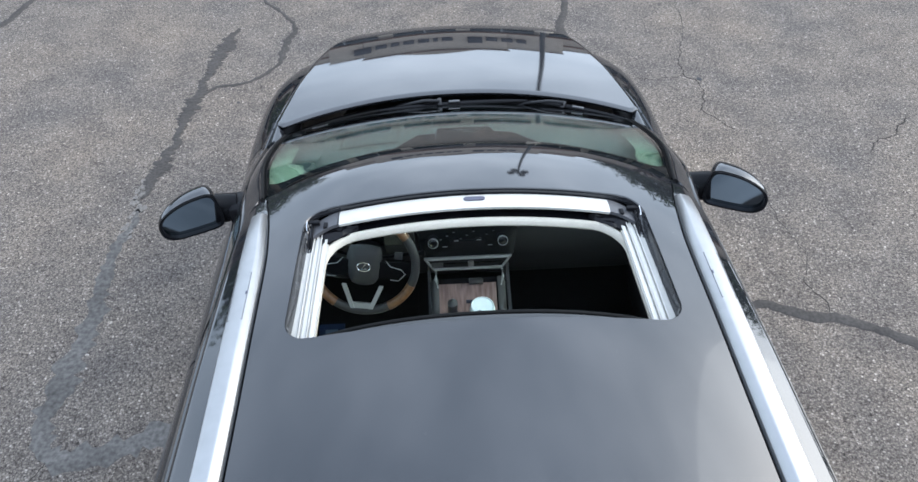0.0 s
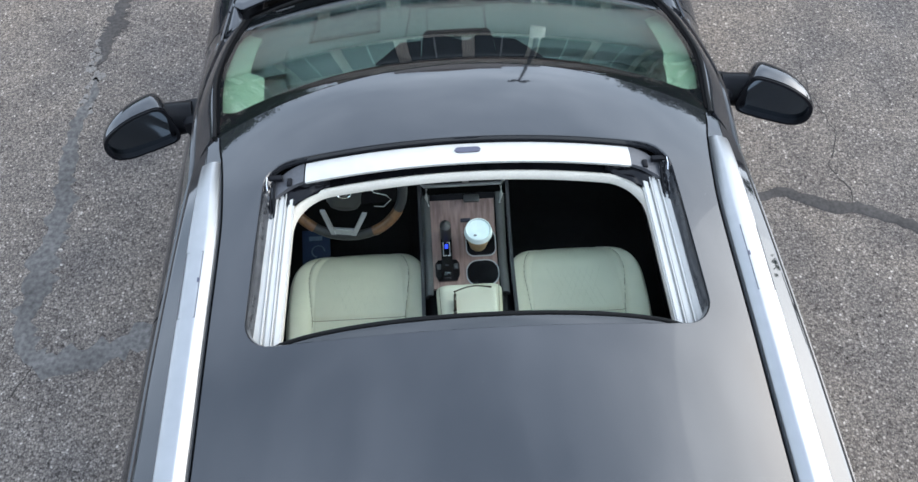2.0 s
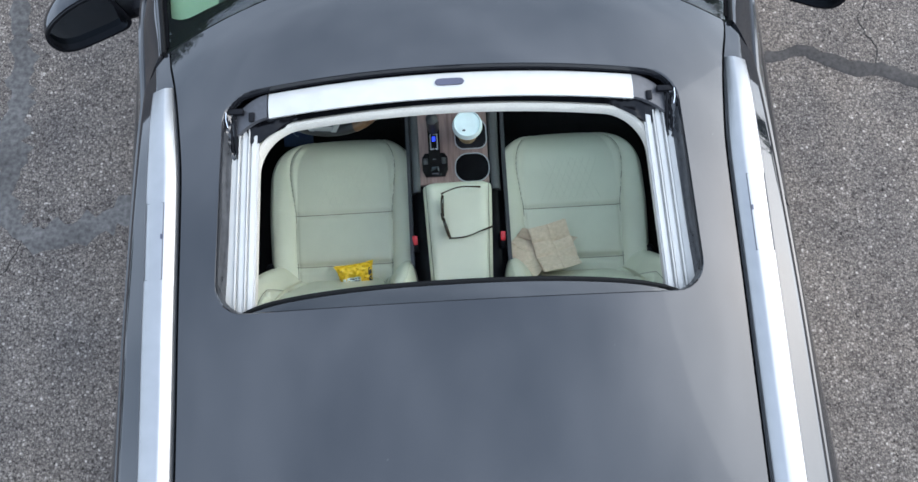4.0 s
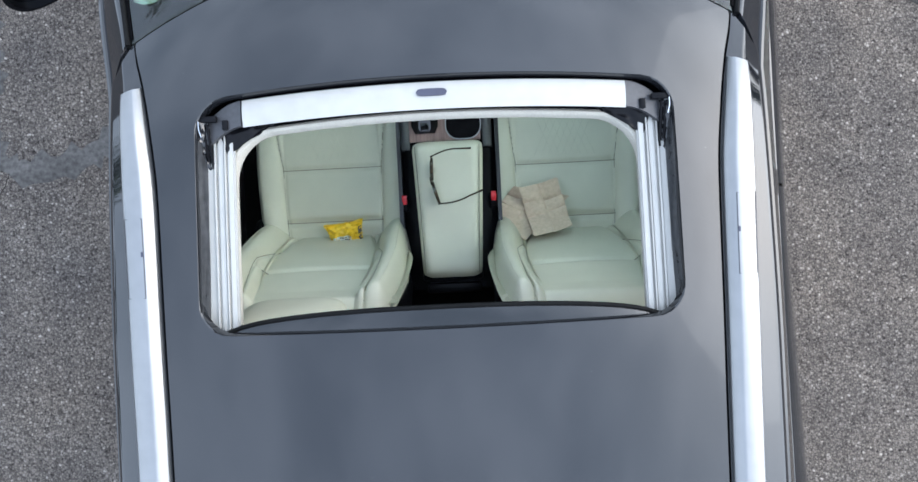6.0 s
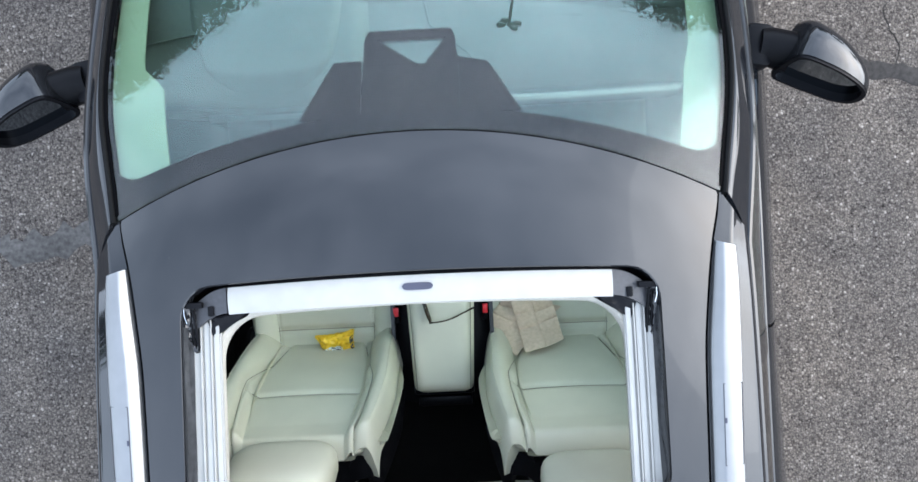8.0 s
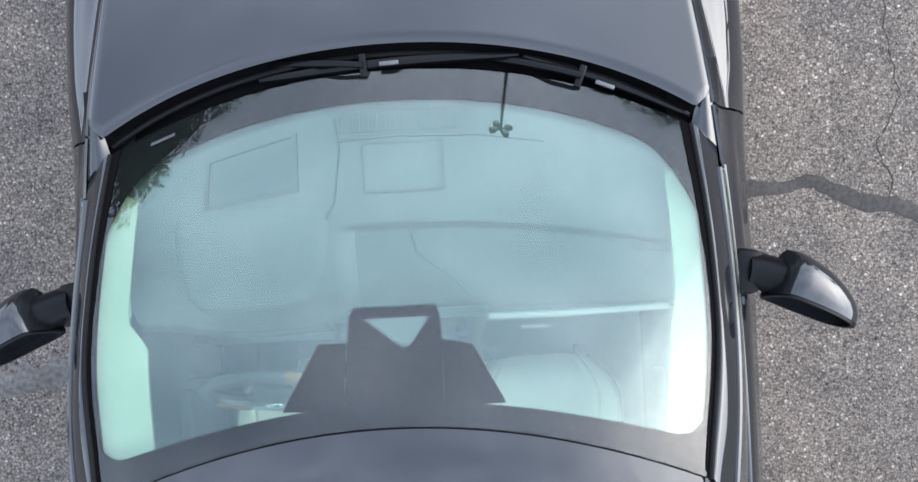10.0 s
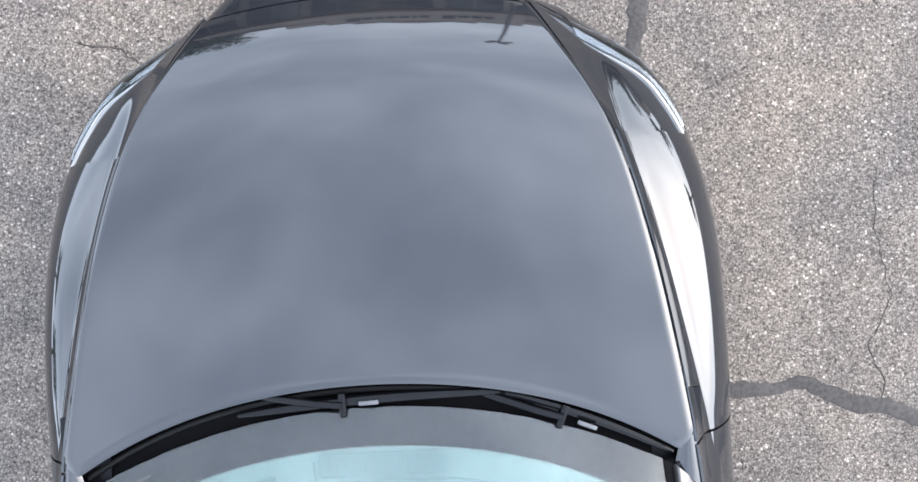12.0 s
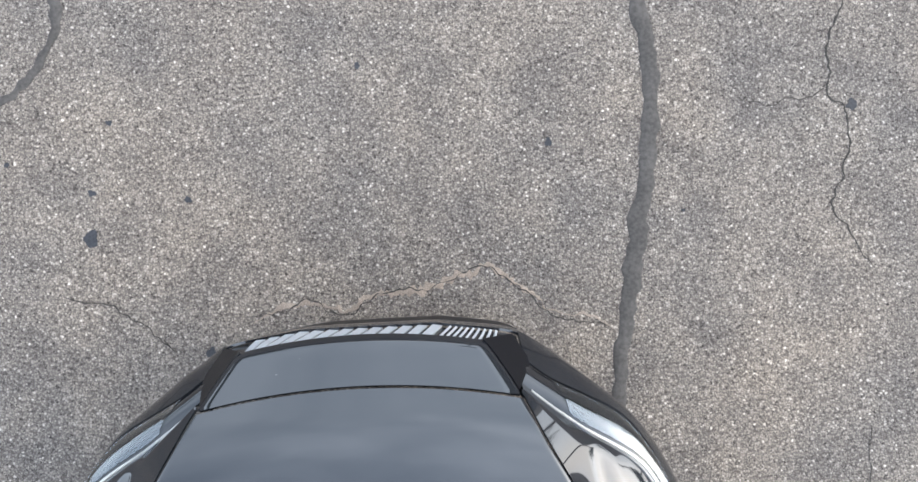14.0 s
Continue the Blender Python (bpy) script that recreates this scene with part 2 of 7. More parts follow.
M_EDGE = simple("soft_grey_edge", (0.085, 0.086, 0.086), 0.6, grain=0.1, scale=200, bump=0.1, **{"Specular IOR Level": 0.2})
M_CHROME = simple("chrome", (0.85, 0.85, 0.86), 0.07, 1.0, grain=0.02)
M_WHITE = simple("white_painted_metal", (0.325, 0.315, 0.29), 0.42, grain=0.05, scale=25)
M_WELL = simple("black_sunroof_well", (0.005, 0.005, 0.006), 0.25, grain=0.2, scale=30, **{"Specular IOR Level": 0.12})
M_TRIM = simple("cream_headliner_cloth", (0.375, 0.352, 0.30), 0.9, grain=0.07, scale=260, bump=0.2)
M_PILLAR = simple("pale_pillar_trim", (0.34, 0.345, 0.245), 0.9, grain=0.07, scale=260, bump=0.2)
M_THREAD = simple("seam_thread", (0.24, 0.232, 0.18), 0.9, grain=0.1)
M_STITCH = simple("pale_stitching", (0.55, 0.535, 0.415), 0.9, grain=0.1)
M_WORNSEAL = simple("worn_crack_sealer", (0.086, 0.080, 0.074), 0.85, grain=0.35, scale=45, bump=0.4, distance=0.002, **{"Specular IOR Level": 0.05})
M_SILVER = simple("satin_silver_trim", (0.38, 0.385, 0.39), 0.38, 0.25, grain=0.05)
M_FILM = simple("grey_sheen_film", (0.035, 0.036, 0.038), 0.16, grain=0.3, scale=60)
M_SLAT = simple("bright_satin_slat", (0.36, 0.37, 0.39), 0.35, 0.35, grain=0.05)
M_FOAM = simple("yellowed_sealant", (0.62, 0.56, 0.38), 0.8, grain=0.2, scale=80)
M_LEATHER = make_leather("pale_leather", (0.585, 0.57, 0.44))
M_DARKLEATHER = make_leather("dark_leather", (0.030, 0.030, 0.032))
M_DASH = make_leather("pale_grey_dash_skin", (0.074, 0.072, 0.070), 0.0)
M_HUD = simple("grey_display_pane", (0.028, 0.028, 0.03), 0.3, grain=0.05)
M_DASHLINE = simple("grey_dash_joint", (0.012, 0.013, 0.014), 0.6, grain=0.1)
M_CARPET = simple("dark_carpet", (0.008, 0.008, 0.008), 1.0, grain=0.4, scale=400, bump=0.4, distance=0.002)
M_WOOD = make_wood()
M_RIMWOOD = simple("warm_rim_wood", (0.18, 0.09, 0.04), 0.35, grain=0.3, scale=60)
M_GLASS = make_glass("green_tinted_glass", (0.84, 0.92, 0.885), 0.040)
M_SHEEN = make_glass("blue_green_sheen", (0.94, 0.96, 0.96), 0.021, (0.66, 0.91, 1.0))
M_DARKGLASS = make_glass("privacy_glass", (0.05, 0.055, 0.055), 0.05)
M_FRIT = simple("black_ceramic_band", (0.006, 0.006, 0.007), 0.4, grain=0.1, **{"Specular IOR Level": 0.0})
M_MIRROR = simple("mirror_glass", (0.25, 0.29, 0.33), 0.02, 1.0, grain=0.01)
M_LENS = make_glass("clear_lamp_cover", (0.85, 0.87, 0.88), 0.05)
M_SCREEN = simple("dark_display", (0.006, 0.007, 0.008), 0.12, grain=0.1)
M_RED = simple("red_button", (0.62, 0.02, 0.03), 0.4, grain=0.08)
M_BLUE = simple("blue_card", (0.005, 0.026, 0.085), 0.5, grain=0.12)
M_GEARLIGHT = Nodes("lit_blue_indicator", (0.02, 0.04, 0.5), 0.4, 0.0, **{"Emission Color": (0.03, 0.06, 1.0, 1), "Emission Strength": 1.2}).m
M_PALEBLUE = simple("pale_print", (0.12, 0.18, 0.27), 0.5, grain=0.1)
M_YELLOW = simple("yellow_foil", (0.80, 0.52, 0.02), 0.28, grain=0.10, scale=50)
M_INK = simple("dark_print", (0.03, 0.03, 0.05), 0.5, grain=0.1)
M_PAPER = simple("brown_paper_napkin", (0.60, 0.475, 0.345), 0.95, grain=0.10, scale=90, bump=0.3, distance=0.001)
M_CUPPAPER = simple("kraft_paper_sleeve", (0.42, 0.29, 0.16), 0.85, grain=0.15, scale=90)
M_LID = simple("white_plastic_lid", (0.78, 0.84, 0.84), 0.4, grain=0.04)
M_TORT = simple("tortoiseshell_acetate", (0.05, 0.035, 0.02), 0.2, grain=0.6, scale=120)
M_SUNLENS = make_glass("smoked_lens", (0.16, 0.17, 0.15), 0.05)
M_TYRE = simple("tyre_rubber", (0.018, 0.018, 0.018), 0.8, grain=0.25, scale=120, bump=0.3)
M_RIM = simple("dark_alloy", (0.25, 0.25, 0.26), 0.3, 0.9, grain=0.06)
M_BARK = simple("tree_bark", (0.12, 0.09, 0.07), 0.95, grain=0.35, scale=20, bump=0.6, distance=0.01)
M_LEAF = make_leaf("tree_leaves", (0.035, 0.065, 0.022), (0.09, 0.12, 0.04))
M_STUCCO = simple("tan_stucco", (0.50, 0.43, 0.36), 0.95, grain=0.12, scale=6, bump=0.3, distance=0.004)
M_BRICK = simple("brown_brick_face", (0.20, 0.12, 0.09), 0.9, grain=0.25, scale=10)
M_STOREGLASS = simple("storefront_glass", (0.03, 0.035, 0.04), 0.08, grain=0.1)
M_SIGN = simple("dark_sign_letters", (0.05, 0.05, 0.06), 0.5, grain=0.1)
M_STEEL = simple("painted_steel", (0.05, 0.05, 0.052), 0.5, grain=0.15)
M_LAMPGLASS = simple("frosted_lamp_glass", (0.75, 0.75, 0.72), 0.3, grain=0.05)

# ---- building helpers ----


def curve(*pts):
    """A smooth function through (t, value) pairs: cubic between them, straight outside."""
    pts = sorted(pts)
    ts, vs = [p[0] for p in pts], [p[1] for p in pts]
    d = [(vs[i + 1] - vs[i]) / (ts[i + 1] - ts[i]) for i in range(len(ts) - 1)]
    s = [d[0]] + [(0.0 if d[i - 1] * d[i] <= 0 else 2 * d[i - 1] * d[i] / (d[i - 1] + d[i])) for i in range(1, len(d))] + [d[-1]]

    def f(t):
        if t <= ts[0]:
            return vs[0] + s[0] * (t - ts[0])
        if t >= ts[-1]:
            return vs[-1] + s[-1] * (t - ts[-1])
        i = max(j for j in range(len(ts) - 1) if ts[j] <= t)
        h = ts[i + 1] - ts[i]
        a = (t - ts[i]) / h
        return (vs[i] * (1 + 2 * a) * (1 - a) ** 2 + h * s[i] * a * (1 - a) ** 2 + vs[i + 1] * a * a * (3 - 2 * a) + h * s[i + 1] * a * a * (a - 1))

    return f


def lerp(a, b, t):
    return a + (b - a) * t


def finish(name, bm, material, parent, label="", sharp=35):
    me = bpy.data.meshes.new(name)
    bmesh.ops.recalc_face_normals(bm, faces=bm.faces)
    bm.to_mesh(me)
    bm.free()
    for p in me.polygons:
        p.use_smooth = True
    me.set_sharp_from_angle(angle=radians(sharp))
    me.materials.append(material)
    ob = new(name, me)
    if parent is not None:
        ob.parent = parent
        m = Matrix.Translation(parent.location) if parent.type == "EMPTY" else Matrix()
        ob.matrix_parent_inverse = m.inverted()
    if label:
        ob["label"] = label
    return ob


part = finish


def holder(name, at, label, category, group="", kind=""):
    ob = new(name)
    ob.location = at
    ob.empty_display_size = 0.1
    return tagged(ob, label, category, group, kind)


def add_shell(bm, fn, nu, nv, th):
    """A closed sheet of thickness th whose outer face is fn(u, v), with u and v from 0 to 1; th points away from the outer face; a sheet that lies flat always thickens downwards."""
    P = [[Vector(fn(i / nu, j / nv)) for j in range(nv + 1)] for i in range(nu + 1)]

    def normal(i, j):
        a = P[min(i + 1, nu)][j] - P[max(i - 1, 0)][j]
        b = P[i][min(j + 1, nv)] - P[i][max(j - 1, 0)]
        n = a.cross(b)
        return n.normalized() if n.length > 1e-12 else Vector((0, 0, 1))

    lean = sum(normal(i, j).z for i in range(nu + 1) for j in range(nv + 1)) / ((nu + 1) * (nv + 1))
    if abs(lean) > 0.4:
        th = abs(th) if lean > 0 else -abs(th)
    top = [[bm.verts.new(P[i][j]) for j in range(nv + 1)] for i in range(nu + 1)]
    low = [[bm.verts.new(P[i][j] - th * normal(i, j)) for j in range(nv + 1)] for i in range(nu + 1)]
    for i in range(nu):
        for j in range(nv):
            bm.faces.new((top[i][j], top[i + 1][j], top[i + 1][j + 1], top[i][j + 1]))
            bm.faces.new((low[i][j], low[i][j + 1], low[i + 1][j + 1], low[i + 1][j]))
    for i in range(nu):
        bm.faces.new((top[i][0], low[i][0], low[i + 1][0], top[i + 1][0]))
        bm.faces.new((top[i][nv], top[i + 1][nv], low[i + 1][nv], low[i][nv]))
    for j in range(nv):
        bm.faces.new((top[0][j], top[0][j + 1], low[0][j + 1], low[0][j]))
        bm.faces.new((top[nu][j], low[nu][j], low[nu][j + 1], top[nu][j + 1]))
    return bm


def shell(fn, nu, nv, th):
    return add_shell(bmesh.new(), fn, nu, nv, th)


def add_tube(bm, pts, radius, sides=8, flat=1.0):
    """A round bar along pts, with closed ends; radius may be a list. flat squeezes it upwards."""
    pts = [Vector(p) for p in pts]
    rs = radius if isinstance(radius, (list, tuple)) else [radius] * len(pts)
    rings = []
    for i, p in enumerate(pts):
        d = (pts[min(i + 1, len(pts) - 1)] - pts[max(i - 1, 0)]).normalized()
        ref = Vector((0, 0, 1)) if abs(d.z) < 0.9 else Vector((0, 1, 0))
        a = d.cross(ref).normalized()
        b = a.cross(d).normalized()
        rings.append([bm.verts.new(p + rs[i] * (math.cos(2 * math.pi * k / sides) * a + flat * math.sin(2 * math.pi * k / sides) * b)) for k in range(sides)])
    for r, q in zip(rings, rings[1:]):
        for k in range(sides):
            bm.faces.new((r[k], r[(k + 1) % sides], q[(k + 1) % sides], q[k]))
    bm.faces.new(rings[0][::-1])
    bm.faces.new(rings[-1])
    return bm


def tube(pts, radius, sides=8, flat=1.0):
    return add_tube(bmesh.new(), pts, radius, sides, flat)


def add_box(bm, centre, size, turn=None, bevel=0.0):
    made = bmesh.ops.create_cube(bm, size=1.0)["verts"]
    m = Matrix.Translation(centre) @ (turn.to_4x4() if turn else Matrix()) @ Matrix.Diagonal((*size, 1))
    bmesh.ops.transform(bm, matrix=m, verts=made)
    if bevel:
        edges = list({e for v in made for e in v.link_edges})
        bmesh.ops.bevel(bm, geom=edges, offset=bevel, segments=2, affect="EDGES", profile=0.5)
    return bm


def box(centre, size, turn=None, bevel=0.0):
    return add_box(bmesh.new(), centre, size, turn, bevel)


def add_prism(bm, outline, z0, z1, place=None):
    """An upright prism over a flat outline of (x, y); place maps a point to the world."""
    place = place or (lambda x, y, z: (x, y, z))
    a = [bm.verts.new(place(x, y, z0)) for x, y in outline]
    b = [bm.verts.new(place(x, y, z1)) for x, y in outline]
    n = len(outline)
    bm.faces.new(a[::-1])
    bm.faces.new(b)
    for i in range(n):
        bm.faces.new((a[i], a[(i + 1) % n], b[(i + 1) % n], b[i]))
    return bm


def add_ring(bm, outer, inner, z0, z1, place=None):
    """A flat ring between two outlines of as many points, with thickness."""
    place = place or (lambda x, y, z: (x, y, z))
    n = len(outer)
    R = [[bm.verts.new(place(x, y, z)) for x, y in o] for o, z in ((outer, z1), (inner, z1), (inner, z0), (outer, z0))]
    for i in range(n):
        j = (i + 1) % n
        for a in range(4):
            b = (a + 1) % 4
            bm.faces.new((R[a][i], R[a][j], R[b][j], R[b][i]))
    return bm


def round_rect(cx, cy, hx, hy, r, n=6):
    out = []
    for sx, sy, a0 in ((1, 1, 0), (-1, 1, 90), (-1, -1, 180), (1, -1, 270)):
        for k in range(n + 1):
            a = radians(a0 + 90 * k / n)
            out.append((cx + sx * (hx - r) + r * math.cos(a), cy + sy * (hy - r) + r * math.sin(a)))
    return out


def disc_stack(profile, sides=24, place=None):
    """A turned body from (radius, height) pairs, closed at both ends."""
    bm = bmesh.new()
    place = place or (lambda x, y, z: (x, y, z))
    rings = [[bm.verts.new(place(r * math.cos(2 * math.pi * k / sides), r * math.sin(2 * math.pi * k / sides), z)) for k in range(sides)] for r, z in profile]
    for r, q in zip(rings, rings[1:]):
        for k in range(sides):
            bm.faces.new((r[k], r[(k + 1) % sides], q[(k + 1) % sides], q[k]))
    bm.faces.new(rings[0][::-1])
    bm.faces.new(rings[-1])
    return bm


def mirrored(name, make, material, parent, label=""):
    """The same part on the car's two sides; make(side) gives its bmesh, side is -1 or 1."""
    return [part(name, make(side), material, parent, label) for side in (-1, 1)]

# ---- ground ----


def make_ground():
    bm = bmesh.new()
    ring = [0.0, 2.0, 4.0, 8.0, 16.0, 40.0, 120.0, 500.0, 2000.0]
    rows = []
    for r in ring[1:]:
        rows.append([bm.verts.new((r * math.cos(a * math.pi / 24), -1.0 + r * math.sin(a * math.pi / 24), 0)) for a in range(48)])
    mid = bm.verts.new((0, -1.0, 0))
    for a in range(48):
        bm.faces.new((mid, rows[0][a], rows[0][(a + 1) % 48]))
        for p, q in zip(rows, rows[1:]):
            bm.faces.new((p[a], q[a], q[(a + 1) % 48], p[(a + 1) % 48]))
    ob = finish("ground", bm, M_ASPHALT, None)
    return tagged(ob, "worn grey asphalt of a parking lot with exposed stones", "ground", kind="structure")


def ribbon(pts, width, z0, z1, seed, rough=0.25, step=0.03, jag=0.0):
    """A band along a line on the ground, with an uneven edge and a crowned, rounded profile."""
    rnd = random.Random(seed)
    pts = [Vector((x, y, 0)) for x, y in pts]
    line = []
    for i in range(len(pts) - 1):
        p0, p1, p2, p3 = pts[max(i - 1, 0)], pts[i], pts[i + 1], pts[min(i + 2, len(pts) - 1)]
        n = max(2, int((p2 - p1).length / step))
        for k in range(n):
            t = k / n
            line.append(0.5 * (2 * p1 + (p2 - p0) * t + (2 * p0 - 5 * p1 + 4 * p2 - p3) * t * t + (3 * p1 - p0 - 3 * p2 + p3) * t ** 3))
    line.append(pts[-1])
    bm = bmesh.new()
    rows = []
    for i, p in enumerate(line):
        d = (line[min(i + 1, len(line) - 1)] - line[max(i - 1, 0)]).normalized()
        s = Vector((-d.y, d.x, 0))
        f = i / (len(line) - 1)
        taper = min(1.0, 0.25 + 6 * f, 0.25 + 6 * (1 - f))
        slow = 1 + rough * 1.4 * noise.noise(Vector((p.x * 2.2, p.y * 2.2, seed)))
        w = width * 0.5 * taper * slow
        wob = width * 0.35 * noise.noise(Vector((p.x * 6, p.y * 6, seed + 9)))
        a, b = w * (1 + rough * rnd.uniform(-1, 1)), w * (1 + rough * rnd.uniform(-1, 1))
        wob += jag * (noise.noise(Vector((p.x * 9, p.y * 9, seed + 3))) + 0.6 * noise.noise(Vector((p.x * 27, p.y * 27, seed + 5))))
        c = p + s * wob
        rows.append([bm.verts.new(c + s * q + Vector((0, 0, h))) for q, h in ((a, z0), (a * 0.75, z1), (-b * 0.75, z1), (-b, z0))])
    for r, q in zip(rows, rows[1:]):
        for k in range(3):
            bm.faces.new((r[k], r[k + 1], q[k + 1], q[k]))
        bm.faces.new((r[3], r[0], q[0], q[3]))
    bm.faces.new(rows[0])
    bm.faces.new(rows[-1][::-1])
    return bm


def make_ground_marks():
    seal = "smooth grey tar seal over a crack in the asphalt"
    crack = "thin open crack winding through the asphalt"
    n = 0

    def put(name, pts, width, z0, z1, mat, label, cat, rough=0.25, jag=0.0):
        nonlocal n
        n += 1
        tagged(finish(name, ribbon(pts, width, z0, z1, n, rough, 0.012 if jag else 0.03, jag), mat, None), label, cat, kind="structure")

    put("crack_seal", [(1.02, -1.44), (1.31, -1.469), (1.51, -1.462), (1.65, -1.461), (1.81, -1.531), (1.98, -1.577), (2.15, -1.64), (2.30, -1.756), (2.6, -1.9), (3.2, -2.0)], 0.074, 0.001, 0.005, M_SEAL, seal, "crack seal")
    put("crack_seal", [(1.16, 3.2), (1.14, 2.26), (1.075, 1.92), (1.03, 1.70), (1.114, 1.30), (1.135, 1.10), (1.134, 0.85), (1.094, 0.58), (1.055, 0.31), (1.004, 0.06), (0.958, -0.18), (0.942, -0.38), (0.93, -0.7)], 0.074, 0.001, 0.005, M_SEAL, seal, "crack seal")
    put("crack_seal", [(-1.85, 1.95), (-1.874, 1.785), (-1.905, 1.437), (-1.947, 1.075), (-1.97, 0.588), (-1.99, 0.161), (-2.03, -0.16), (-2.06, -0.35)], 0.105, 0.001, 0.005, M_SEAL, seal, "crack seal", 0.5, 0.022)
    put("crack_seal", [(-2.04, -0.45), (-2.04, -0.66), (-2.058, -0.902), (-2.03, -1.263), (-2.02, -1.46), (-2.034, -1.707), (-2.047, -1.935), (-2.02, -2.05), (-1.95, -2.13), (-1.82, -2.145), (-1.62, -2.10), (-1.47, -2.06), (-1.2, -2.0)], 0.10, 0.0008, 0.003, M_WORNSEAL, "thin worn tar seal looping over the asphalt", "crack seal", 0.5)
    put("crack_seal", [(-1.93, 0.86), (-1.833, 0.98), (-1.635, 1.02), (-1.475, 1.16), (-1.385, 1.33), (-1.374, 1.69), (-1.323, 1.899), (-1.433, 2.131), (-1.708, 2.512)], 0.052, 0.0012, 0.0040, M_SEAL, "narrow tar seal branching over the asphalt", "crack seal", 0.5)
    put("crack_seal", [(-4.4, 1.8), (-4.055, 2.184), (-3.977, 2.711), (-3.8, 3.3)], 0.08, 0.001, 0.005, M_SEAL, seal, "crack seal")
    put("asphalt_crack", [(2.17, 2.2), (2.11, 1.72), (1.96, 1.25), (1.914, 1.103), (1.882, 0.882), (1.957, 0.779), (1.953, 0.606), (1.888, 0.411), (1.941, 0.259), (2.043, 0.105)], 0.0068, 0.0008, 0.002, M_CRACK, crack, "asphalt crack", 0.8, 0.03)
    put("asphalt_crack", [(1.985, -0.55), (1.97, -0.7), (1.996, -0.931), (2.02, -1.12), (1.945, -1.289), (1.975, -1.465), (1.955, -1.539)], 0.0042, 0.0008, 0.002, M_CRACK, crack, "asphalt crack", 0.8, 0.03)
    put("asphalt_crack", [(3.3, 0.2), (3.128, -0.011), (2.95, -0.08), (2.834, -0.223)], 0.010, 0.0008, 0.002, M_CRACK, crack, "asphalt crack", 0.8, 0.03)
    put("asphalt_crack", [(1.882, 0.882), (1.76, 0.84), (1.62, 0.83), (1.5, 0.86)], 0.0038, 0.0008, 0.002, M_CRACK, crack, "asphalt crack", 0.8, 0.03)
    put("asphalt_crack", [(-1.4, 0.17), (-1.2, 0.12), (-1.05, 0.02), (-0.95, -0.1)], 0.0045, 0.0008, 0.002, M_CRACK, crack, "asphalt crack", 0.8, 0.03)
    put("asphalt_crack", [(-2.03, -2.317), (-1.99, -2.22), (-1.95, -2.13)], 0.007, 0.0008, 0.002, M_CRACK, crack, "asphalt crack", 0.8, 0.03)
    grit = [(-0.6, 0.05), (-0.35, 0.10), (-0.18, 0.06), (-0.075, 0.121), (0.176, 0.145), (0.328, 0.199), (0.452, 0.187), (0.571, 0.086), (0.666, 0.006), (0.935, -0.07)]
    put("sandy_crack", grit, 0.022, 0.0006, 0.0018, M_GRIT, "sand-filled crack curving over the asphalt", "asphalt crack", 0.95, 0.03)
    put("asphalt_crack", [(x + 0.004, y - 0.012) for x, y in grit], 0.006, 0.001, 0.0026, M_CRACK, crack, "asphalt crack", 0.9, 0.03)


def make_spot(x, y, r, seed, name="tar_spot", mat=None, label="small dark tar spot on the asphalt", cat="tar spot", group="tar spots"):
    bm = bmesh.new()
    edge = []
    for k in range(20):
        a = 2 * math.pi * k / 20
        q = r * (1 + 0.7 * noise.noise(Vector((math.cos(a) * 1.3, math.sin(a) * 1.3, seed))))
        edge.append((x + q * math.cos(a), y + q * math.sin(a)))
    add_prism(bm, edge, 0.0006, 0.0022)
    tagged(finish(name, bm, mat or M_OIL, None), label, cat, group, "structure")


make_ground()
make_ground_marks()
for i, (sx, sy, sr) in enumerate([(-1.271, 0.412, 0.032), (-0.789, -0.095, 0.02), (-1.26, 0.612, 0.016), (-1.173, 0.908, 0.013), (1.983, 0.807, 0.02), (0.695, 0.719, 0.016), (-0.1, 1.09, 0.013), (-0.85, 0.56, 0.014), (1.25, 0.4, 0.008), (-1.62, 0.75, 0.011)]):
    make_spot(sx, sy, sr, 3.7 * i)

rnd_chip = random.Random(11)
for i in range(16):
    f = i / 15
    make_spot(lerp(-2.075, -2.03, f) + rnd_chip.uniform(-0.035, 0.035), lerp(-0.15, -0.68, f), rnd_chip.uniform(0.014, 0.034), 50 + 2.3 * i, "tar_crumb", M_CRUMB, "pale crumbled edge of a broken tar seal", "asphalt patch", "crumbled tar pieces")

# ---- the car: x across, y along (nose at +), z up ----
car = holder("car", (0, -2.3, 0), "dark graphite SUV with open sunroof parked on cracked asphalt", "car")

